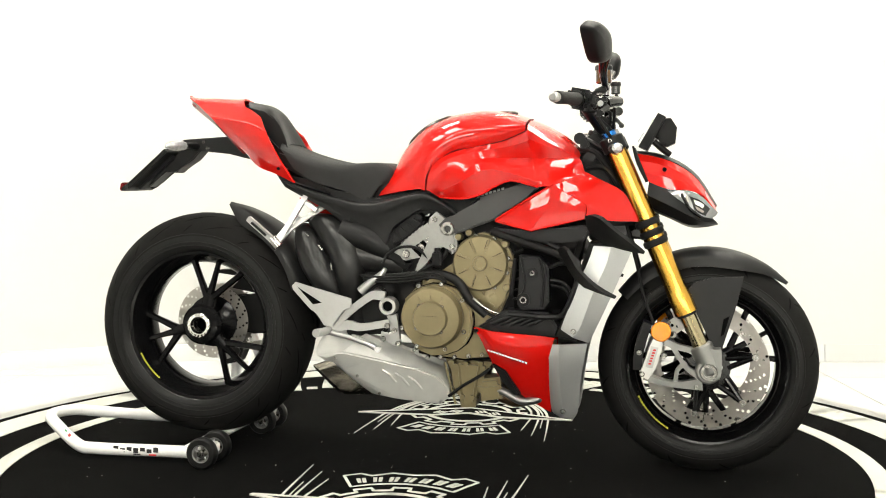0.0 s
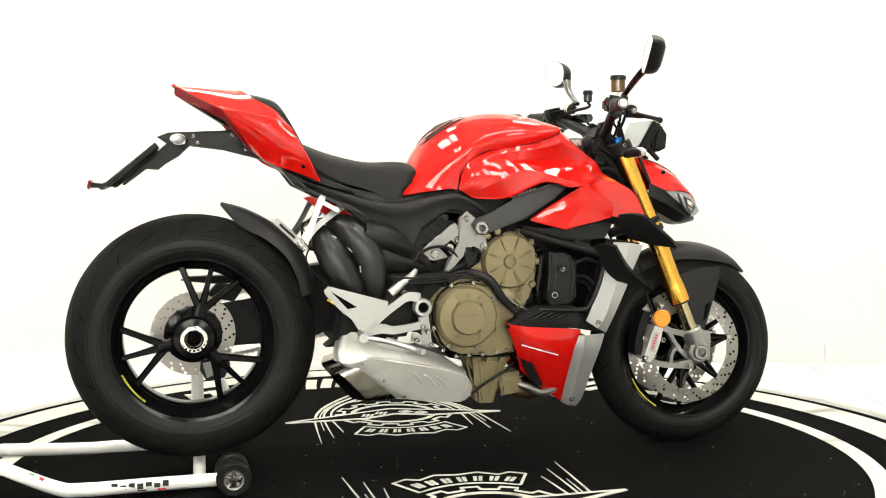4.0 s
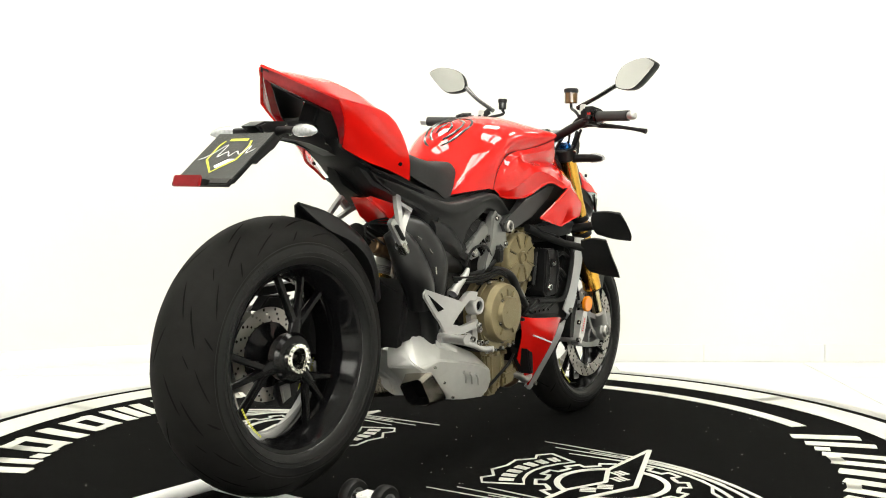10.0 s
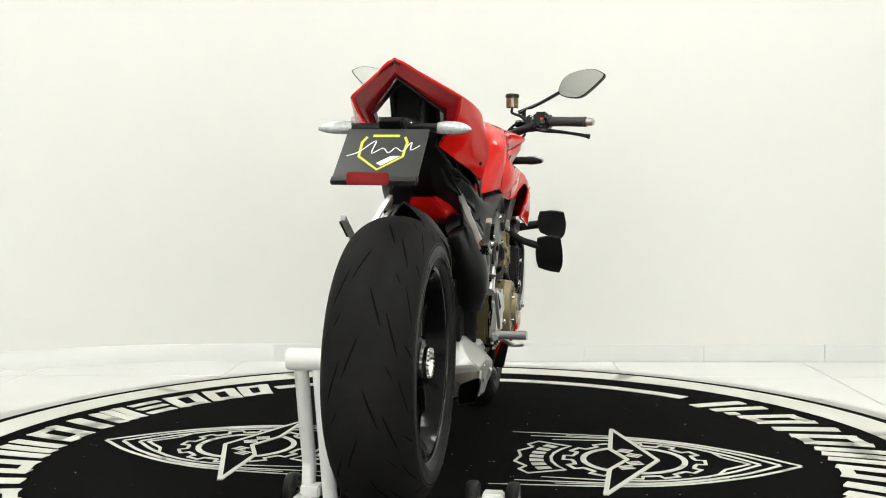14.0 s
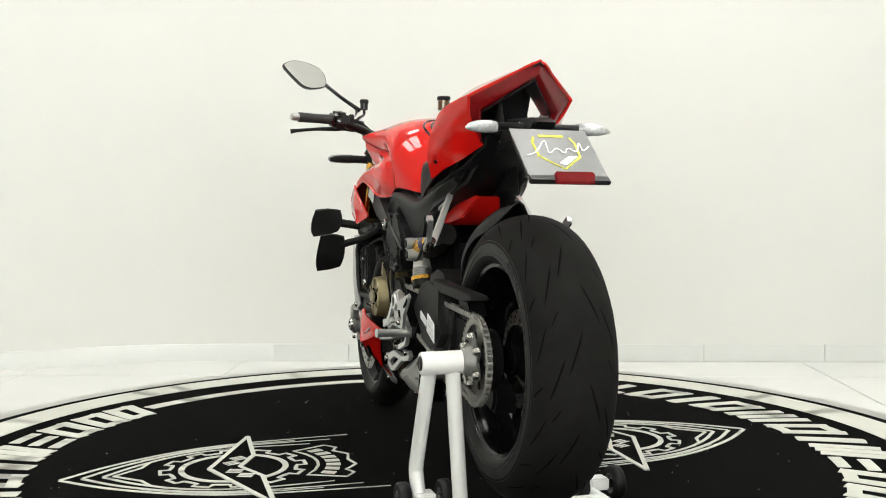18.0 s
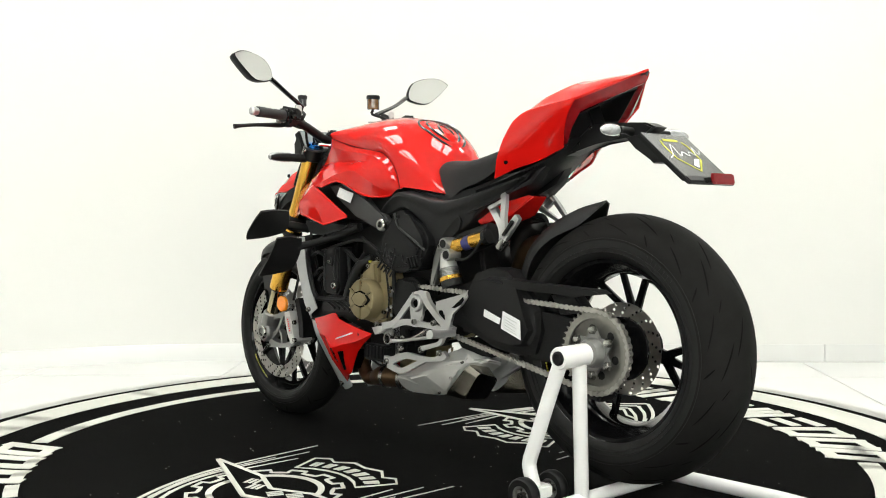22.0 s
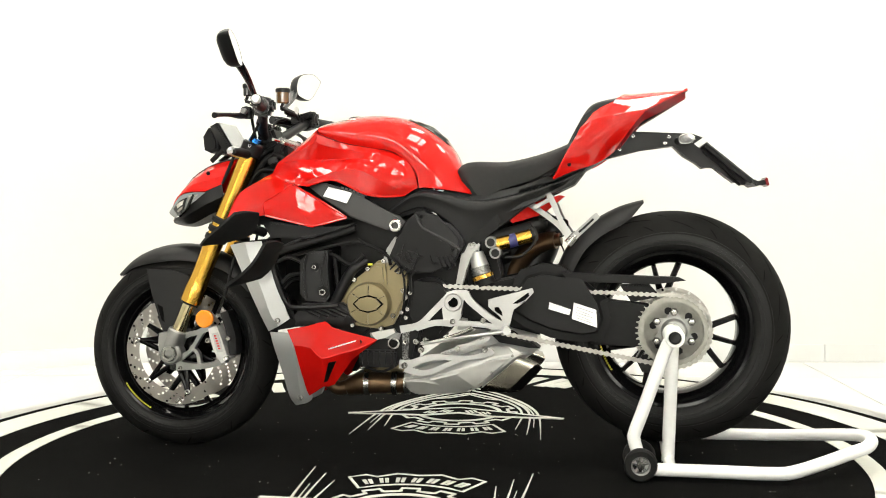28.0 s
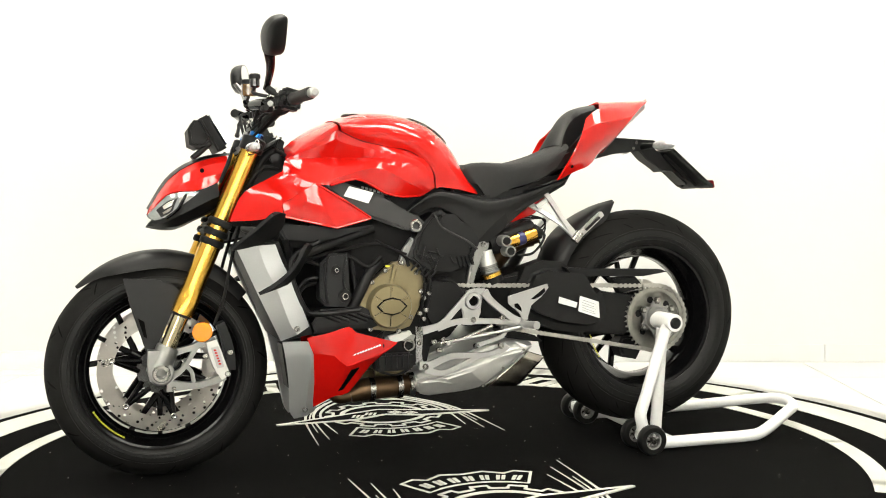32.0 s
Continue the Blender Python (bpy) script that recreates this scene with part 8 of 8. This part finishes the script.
LENS = [
    [(0.637, 0.11, 0.784), (0.649, 0.112, 0.774), (0.664, 0.11, 0.762)],
    [(0.681, 0.111, 0.783), (0.684, 0.111, 0.765), (0.693, 0.106, 0.741)],
    [(0.723, 0.1, 0.771), (0.723, 0.099, 0.75), (0.721, 0.093, 0.718)],
    [(0.771, 0.065, 0.724), (0.767, 0.061, 0.716), (0.755, 0.06, 0.707)]]
pair("headlight_lens", net(LENS, 3, 3, 0.003), CLEAR, nose, "clear headlight lens")


def on_lens(u, v, out):
    """A point on the lens: u from its rear to its tip, v from its upper to its lower edge."""
    i, j = min(2, int(u * 3)), min(1, int(v * 2))
    fu, fv = u * 3 - i, v * 2 - j
    a, b = Vector(LENS[i][j]).lerp(Vector(LENS[i + 1][j]), fu), Vector(LENS[i][j + 1]).lerp(Vector(LENS[i + 1][j + 1]), fu)
    return tuple(a.lerp(b, fv) + Vector((0.3 * out, out, 0.1 * out)))


def lens_patch(corners, out):
    p, q, r, t = corners
    rows = []
    for i in range(5):
        f = i / 4
        a, b = (p[0] + (q[0] - p[0]) * f, p[1] + (q[1] - p[1]) * f), (t[0] + (r[0] - t[0]) * f, t[1] + (r[1] - t[1]) * f)
        rows.append([on_lens(a[0] + (b[0] - a[0]) * k / 4, a[1] + (b[1] - a[1]) * k / 4, out) for k in range(5)])
    return net(rows, 2, 2, 0.002)


pair("lamp_cell", lens_patch([(0.42, 0.3), (0.86, 0.35), (0.82, 0.95), (0.5, 0.95)], 0.0035), GLOSS, nose, "dark lower lamp cell")
pair("lamp_reflector", lens_patch([(0.5, 0.42), (0.74, 0.45), (0.72, 0.66), (0.54, 0.66)], 0.005), CHROME, nose)
pair("lamp_reflector", lens_patch([(0.54, 0.74), (0.76, 0.74), (0.74, 0.86), (0.57, 0.86)], 0.005), DULL, nose)
pair("lamp_cell", lens_patch([(0.12, 0.25), (0.38, 0.2), (0.38, 0.7), (0.2, 0.8)], 0.0035), DULL, nose)
pair("lamp_reflector", lens_patch([(0.18, 0.32), (0.34, 0.3), (0.33, 0.52), (0.22, 0.56)], 0.005), CHROME, nose)
pair("lens_bar", tube([(0.672, 0.114, 0.777), (0.684, 0.113, 0.756), (0.696, 0.108, 0.735), (0.724, 0.096, 0.713)], 0.0045, 3, 8), GLOSS, nose)
pair("cowl_hole", lathe([(0.001, 0.001), (0.006, 0.001), (0.006, -0.003)], 14, "y", [(0.629, 0.106, 0.841)][0]), GROOVE, nose)
dash = part("dashboard", plate([(0.559, 0.905), (0.611, 0.995), (0.632, 0.984), (0.583, 0.894)], -0.083, 0.083, 0.005), MATT, nose, "black dash casing")
part("dash_hood", plate([(0.614, 0.945), (0.631, 0.98), (0.645, 0.982), (0.662, 0.955), (0.658, 0.914), (0.637, 0.904), (0.614, 0.912)], -0.066, 0.066, 0.008), MATT, dash)
b = plate([(0.5605, 0.9145), (0.6075, 0.9935), (0.6095, 0.9915), (0.5625, 0.9125)], -0.077, 0.077, 0)
part("display", moved(b, Matrix.Translation((-0.004, 0, 0.0025))), SCREEN, dash, "grey reflecting display")
part("dash_rib", box((0.618, 0, 0.944), (0.03, 0.1, 0.04), 0.006, (0, 30, 0)), MATT, dash)
for s in (-1, 1):
    part("dash_stay", tube(sides([(0.6, 0.045, 0.92), (0.622, 0.042, 0.9), (0.644, 0.035, 0.882)], s), 0.008, 2, 10), BLACK, nose)
    part("cowl_fin", tube(sides([(0.545, 0.1, 0.905), (0.56, 0.108, 0.86), (0.583, 0.112, 0.808)], s), [0.003, 0.006, 0.004], 3, 8), MATT, nose)
# dark parts behind the fork
part("headstock", plate([(0.4, 0.93), (0.455, 0.945), (0.5, 0.885), (0.52, 0.83), (0.545, 0.775), (0.43, 0.78), (0.395, 0.86)], -0.06, 0.06, 0.012), MATT, nose, "black steering head")
for s in (-1, 1):
    for k, pts in enumerate(([(0.405, 0.075, 0.9), (0.44, 0.09, 0.89), (0.47, 0.092, 0.86), (0.5, 0.085, 0.8)], [(0.41, 0.06, 0.93), (0.455, 0.082, 0.905), (0.5, 0.09, 0.875), (0.53, 0.085, 0.83)], [(0.42, 0.08, 0.845), (0.46, 0.1, 0.85), (0.49, 0.1, 0.825), (0.52, 0.085, 0.77)])):
        part("harness", tube(sides(pts, s), 0.009 - 0.0015 * k, 4, 8), BLACK if k % 2 else MATT, nose)
    part("harness_plug", box((0.43, s * 0.092, 0.878), (0.03, 0.018, 0.02), 0.003, (0, 20, 0)), BLACK, nose)
    part("harness_plug", box((0.415, s * 0.085, 0.915), (0.022, 0.02, 0.03), 0.004, (0, -20, 0)), MATT, nose)

# ---- handlebar and controls ----
bars = new("handlebar")
bars.parent = bike
tagged(bars, "wide black handlebar with levers, mirrors and fluid pots")
END = {-1: Vector((0.36, -0.409, 1.019)), 1: Vector((0.378, 0.407, 1.025))}
INNER = {-1: Vector((0.405, -0.268, 1.023)), 1: Vector((0.406, 0.276, 1.022))}
LEVER = {-1: Vector((0.472, -0.397, 0.977)), 1: Vector((0.498, 0.396, 0.985))}
TIP = {-1: Vector((0.427, -0.442, 1.181)), 1: Vector((0.446, 0.427, 1.202))}
MIN = {-1: Vector((0.466, -0.29, 1.12)), 1: Vector((0.456, 0.284, 1.137))}
BASE = {-1: Vector((0.473, -0.172, 1.066)), 1: Vector((0.46, 0.182, 1.07))}
POT = {-1: Vector((0.468, -0.132, 1.112)), 1: Vector((0.489, 0.146, 1.092))}
clamp_l, clamp_r = Vector((0.47, 0.05, 0.955)), Vector((0.46, -0.05, 0.952))
part("bar", tube([END[-1].lerp(INNER[-1], 0.1), INNER[-1], INNER[-1].lerp(clamp_r, 0.4) + Vector((0, 0, 0.005)), clamp_r, clamp_l, INNER[1].lerp(clamp_l, 0.4) + Vector((0, 0, 0.005)), INNER[1], END[1].lerp(INNER[1], 0.1)], [0.011, 0.012, 0.014, 0.0145, 0.0145, 0.014, 0.012, 0.011], 5, 14), BLACK, bars, "tapered black bar")
part("bar_clamp", box((0.465, 0, 0.95), (0.055, 0.1, 0.05), 0.01, (0, 23, 0)), BLACK, bars)
part("damper", tube([(0.4, -0.06, 0.93), (0.41, 0.08, 0.935)], 0.013, 1, 16), STEEL, bars, "silver steering damper")
for s in (-1, 1):
    e, i = END[s], INNER[s]
    d = (i - e).normalized()
    part("grip", tube([e + d * 0.022, e + d * 0.03, e + d * 0.08, i - d * 0.005, i], [0.0155, 0.0165, 0.0155, 0.0165, 0.019], 2, 18), GRIP, bars, "black rubber grip")
    part("bar_end", tube([e - d * 0.004, e, e + d * 0.012, e + d * 0.022], [0.008, 0.0125, 0.013, 0.0115], 1, 18), WHITE_ALU, bars, "machined alloy bar end")
    sw = i + d * 0.03
    yaw = math.degrees(math.atan2(d.y, d.x)) - 90
    part("switch_cluster", box(tuple(sw + Vector((-0.002, 0, 0.013))), (0.056, 0.05, 0.03), 0.009, (0, 12, yaw)), BLACK, bars, "black switch cluster")
    part("switch_base", box(tuple(sw + Vector((0.0, 0, -0.014))), (0.05, 0.046, 0.027), 0.008, (0, 12, yaw)), BLACK, bars)
    part("switch_pod", box(tuple(sw + d * 0.012 + Vector((-0.026, 0, 0.004))), (0.022, 0.026, 0.034), 0.006), BLACK, bars)
    part("switch_button", box(tuple(sw + Vector((-0.024, 0, 0.008))), (0.008, 0.014, 0.01), 0.002), RED_INK if s < 0 else GLOSS, bars)
    part("perch", box(tuple(i + d * 0.075 + Vector((0.012, 0, -0.002))), (0.04, 0.03, 0.035), 0.008), BLACK, bars)
    pv = i + d * 0.06 + Vector((0.045, 0, -0.016))
    t = LEVER[s]
    lv = part("lever", tube([pv, pv.lerp(t, 0.15) + Vector((0.012, 0, -0.004)), pv.lerp(t, 0.5) + Vector((0.008, 0, 0.0)), pv.lerp(t, 0.85) + Vector((0.002, 0, 0.001)), t], [0.011, 0.009, 0.006, 0.006, 0.0085], 4, 10), MATT, bars, "black hand lever")
    part("lever_pivot", rod(pv + Vector((0, 0, -0.014)), pv + Vector((0, 0, 0.014)), 0.012, bevel=0.002), BLACK, lv)
    part("master_cylinder", tube([pv + Vector((0.006, 0, 0.006)), pv + d * 0.03 + Vector((0.012, 0, 0.01)), pv + d * 0.07 + Vector((0.02, 0, 0.012))], [0.017, 0.016, 0.013], 2, 14), GLOSS, bars, "black master cylinder")
    # fluid pot
    p = POT[s]
    rr = 0.0215 if s < 0 else 0.0135
    hh = 0.04 if s < 0 else 0.028
    pot = part("fluid_pot", rod(p + Vector((0, 0, -hh)), p, rr, seg=24, bevel=0.003), FLUID if s < 0 else GLOSS, bars, "amber brake fluid pot" if s < 0 else "small dark clutch fluid pot")
    part("pot_lid", rod(p + Vector((0, 0, -0.006)), p + Vector((0, 0, 0.009)), rr + 0.002, seg=24, bevel=0.003), BLACK, pot)
    part("pot_stay", tube([p + Vector((0, 0, -hh)), p + Vector((0.004, 0, -hh - 0.015)), p.lerp(i + d * 0.1, 0.8), i + d * 0.09], 0.005, 3, 8), BLACK, pot)
    # mirror
    mt, mi, mb = TIP[s], MIN[s], BASE[s]
    arm_mesh = tube([mb.lerp(mi, -0.16), mb, mb.lerp(mi, 0.5) + Vector((0.003, 0, -0.001)), mi + Vector((0.012, 0, 0.006))], [0.0075, 0.007, 0.0062, 0.0065], 4, 14)
    for v in arm_mesh.verts:
        f = max(-0.2, min(1.0, (v.co.z - mb.z) / (mi.z - mb.z)))
        mid = mb.x + (mi.x + 0.01 - mb.x) * f
        v.co.x = mid + (v.co.x - mid) * (1.3 + 1.0 * max(0.0, f))
    mir = part("mirror", arm_mesh, GLOSS, bars, "black mirror on a slim dark metal arm")
    long = mt - mi
    ln = long.length
    u = long.normalized()
    back = Vector((-1, -0.38 * s, 0.1)).normalized()
    w = back.cross(u).normalized()
    if w.z < 0:
        w = -w
    nrm = u.cross(w).normalized()
    if nrm.x > 0:
        nrm = -nrm
    shape = [(0.0, 0.03), (0.07, 0.17), (0.24, 0.29), (0.52, 0.29), (0.82, 0.2), (0.97, 0.06), (1.0, -0.01), (0.9, -0.07), (0.7, -0.15), (0.46, -0.225), (0.27, -0.2), (0.06, -0.07)]
    rim = [mi + u * (a * ln) + w * (b * ln) for a, b in shape]
    rim = spline(rim, 3, True)
    cen = sum(rim, Vector()) / len(rim)
    bm = bmesh.new()
    rings = []
    for sc, off in ((0.97, -0.001), (1.0, 0.002), (1.0, 0.013), (0.95, 0.026), (0.84, 0.034), (0.6, 0.04), (0.25, 0.042)):
        rings.append([bm.verts.new(cen + (v - cen) * sc - nrm * off) for v in rim])
    for a, b in zip(rings, rings[1:]):
        for k in range(len(rim)):
            j = (k + 1) % len(rim)
            bm.faces.new((a[k], a[j], b[j], b[k]))
    bm.faces.new(rings[-1])
    part("mirror_shell", bm, BLACK, mir)
    bm = bmesh.new()
    bm.faces.new([bm.verts.new(cen + (v - cen) * 0.955 + nrm * 0.0005) for v in rim])
    part("mirror_glass", bm, MIRROR, mir, "bright mirror glass")
# cables and hoses round the steering head
for k in range(4):
    s = -1 if k % 2 else 1
    part("cable", tube([(0.45, s * (0.12 + 0.02 * k), 0.985), (0.49, s * (0.1 + 0.01 * k), 0.955 - 0.01 * k), (0.505, s * 0.06, 0.9), (0.47, s * 0.07, 0.82 - 0.01 * k), (0.42, s * 0.08, 0.78)], 0.0036 + 0.0004 * k, 4, 8), MATT, bars)
for s in (-1, 1):
    tip_y = 0.235 if s < 0 else 0.262
    part("indicator_stem", tube([(0.5, s * 0.1, 0.892), (0.498, s * 0.15, 0.896), (0.495, s * (tip_y - 0.03), 0.896), (0.494, s * tip_y, 0.894)], [0.012, 0.0135, 0.012, 0.006], 4, 14), MATT, bars, "black front indicator body")
    part("front_indicator", tube([(0.506, s * 0.165, 0.897), (0.507, s * 0.19, 0.897), (0.504, s * (tip_y - 0.012), 0.897), (0.499, s * (tip_y + 0.004), 0.895)], [0.008, 0.0155, 0.013, 0.005], 4, 16), PALE, bars, "clear front turn indicator")
# dark filler parts round the steering head
part("head_frame", plate([(0.395, 0.859), (0.47, 0.852), (0.549, 0.761), (0.583, 0.691), (0.436, 0.684), (0.338, 0.684), (0.337, 0.847)], -0.085, 0.085, 0.012), MATT, frame_thing, "black frame head")
# tank badge and rear cap
tyre_print(REAR, 0.205, -0.0862, 205, 232, 14, 0.005, YELLOW, rear_wheel)
tyre_print(REAR, 0.205, 0.0862, -35, -8, 14, 0.005, YELLOW, rear_wheel)
tyre_print(FRONT, 0.202, -0.0512, 205, 240, 14, 0.0045, YELLOW, front_wheel)
tyre_print(FRONT, 0.202, 0.0512, -62, -30, 14, 0.0045, YELLOW, front_wheel)
# hoses over the engine
part("coolant_hose", tube([(-0.03, -0.13, 0.566), (0.032, -0.15, 0.554), (0.075, -0.16, 0.533), (0.106, -0.165, 0.486), (0.15, -0.165, 0.444)], [0.008, 0.012, 0.013, 0.012, 0.01], 4, 12), BLACK, engine, "black coolant hose")
part("coolant_hose", tube([(-0.15, -0.13, 0.547), (-0.054, -0.14, 0.557), (0.009, -0.14, 0.563), (0.056, -0.15, 0.545)], 0.006, 4, 10), BLACK, engine)
part("coolant_hose", tube([(0.136, 0.13, 0.582), (0.176, 0.15, 0.554), (0.208, 0.155, 0.497), (0.238, 0.15, 0.443), (0.267, 0.14, 0.42)], [0.012, 0.015, 0.016, 0.015, 0.013], 4, 12), BLACK, engine, "thick black coolant hose")
part("wiring", tube([(0.353, 0.16, 0.596), (0.255, 0.16, 0.62), (0.159, 0.15, 0.635), (0.078, 0.15, 0.602), (0.062, 0.15, 0.569)], 0.005, 4, 8), MATT, engine)
part("wiring", tube([(-0.078, -0.14, 0.545), (-0.007, -0.15, 0.58), (0.028, -0.15, 0.603), (0.038, -0.14, 0.626)], 0.006, 4, 8), MATT, engine)

# more fittings on the bar and round the fork head
for s in (-1, 1):
    i, d = INNER[s], (INNER[s] - END[s]).normalized()
    for k, (dx, dz) in enumerate(((-0.02, 0.016), (-0.026, -0.004), (-0.016, -0.018), (0.016, 0.018))):
        part("switch", box(tuple(i + d * (0.016 + 0.009 * k) + Vector((dx, 0, dz))), (0.012, 0.011, 0.01), 0.002), GLOSS, bars)
    part("mirror_mount", rod(tuple(i + d * 0.075 + Vector((0.01, 0, 0.012))), tuple(BASE[s] + Vector((0, 0, -0.012))), 0.011, bevel=0.002), BLACK, bars)
    part("lever_adjuster", rod(tuple(i + d * 0.03 + Vector((0.05, 0, -0.012))), tuple(i + d * 0.016 + Vector((0.056, 0, -0.012))), 0.008, bevel=0.001), ALU, bars)
    part("brake_hose", tube([i + d * 0.11 + Vector((0.03, 0, 0.0)), i + d * 0.15 + Vector((0.045, 0, -0.02)), Vector((0.49, s * 0.07, 0.93)), Vector((0.5, s * 0.06, 0.86)), Vector((0.55, s * 0.07, 0.74)), Vector((0.62, s * 0.085, 0.6)), Vector((0.66, s * 0.1, 0.45))], 0.0045, 4, 8), MATT, bars)
    part("clamp_cap", box((0.468, s * 0.042, 0.977), (0.04, 0.03, 0.02), 0.005, (0, 23, 0)), BLACK, bars)
    for dx in (-0.013, 0.013):
        part("clamp_screw", rod((0.468 + dx, s * 0.042, 0.98), (0.471 + dx, s * 0.042, 0.991), 0.005), STEEL, bars)
part("ignition_lock", rod((0.435, 0, 0.935), (0.44, 0, 0.95), 0.02, bevel=0.003), BLACK, bars)
part("stem_nut", rod((0.495, 0, 0.93), (0.486, 0, 0.952), 0.018, bevel=0.003, seg=6), ALU, bars)
for k in range(4):
    part("wire", tube([(0.43, 0.1 - 0.06 * k, 0.9), (0.4, 0.09 - 0.05 * k, 0.88), (0.41, 0.07 - 0.04 * k, 0.83), (0.45, 0.05 - 0.03 * k, 0.8)], 0.006, 4, 8), MATT, bars)

# small fittings in the cockpit
for s in (-1, 1):
    i, d = INNER[s], (INNER[s] - END[s]).normalized()
    c = i + d * 0.03
    part("switch_ring", tube([i + d * 0.0, i + d * 0.004], 0.0235, 1, 16), GLOSS, bars)
    part("switch_toggle", box(tuple(c + Vector((-0.029, 0, 0.0))), (0.007, 0.02, 0.008), 0.002), GREY, bars)
    part("switch_toggle", box(tuple(c + Vector((-0.02, 0, 0.021))), (0.012, 0.009, 0.006), 0.002), RED_INK if s < 0 else GREY, bars)
    for k in range(3):
        part("clamp_bolt", rod(tuple(i + d * (0.062 + 0.012 * k) + Vector((0.03, 0, 0.012))), tuple(i + d * (0.062 + 0.012 * k) + Vector((0.04, 0, 0.014))), 0.004), STEEL, bars)
    part("pot_bracket", box(tuple(i + d * 0.08 + Vector((0.012, 0, 0.026))), (0.012, 0.02, 0.03), 0.003), SATIN, bars, "alloy mirror and pot bracket")
    part("lever_link", box(tuple(i + d * 0.05 + Vector((0.048, 0, -0.004))), (0.03, 0.024, 0.014), 0.004), BLACK, bars)
    part("wire", tube([tuple(c + Vector((0.0, 0, -0.025))), tuple(c + d * 0.05 + Vector((0.005, 0, -0.032))), tuple(i + d * 0.16 + Vector((0.03, 0, -0.03))), (0.47, s * 0.06, 0.9)], 0.004, 4, 8), MATT, bars)
part("damper_rod", tube([(0.41, 0.08, 0.935), (0.418, 0.13, 0.938)], 0.005, 1, 10), CHROME, bars)
part("damper_collar", tube([(0.399, -0.07, 0.9295), (0.4, -0.06, 0.93)], 0.016, 1, 16), BLACK, bars)


# ---- what moves: the turntable with all that stands on it ----
def motions():
    for ob, local in ((turntable, Matrix()), (mat_thing, Matrix()), (stand, SHIFT), (bike, SHIFT @ pose(0, 0, 0, LEAN))):
        walk(ob, [(2 * i, pose(0, 0, 0, 0, 0, a) @ local) for i, a in enumerate(TURN)])


motions()
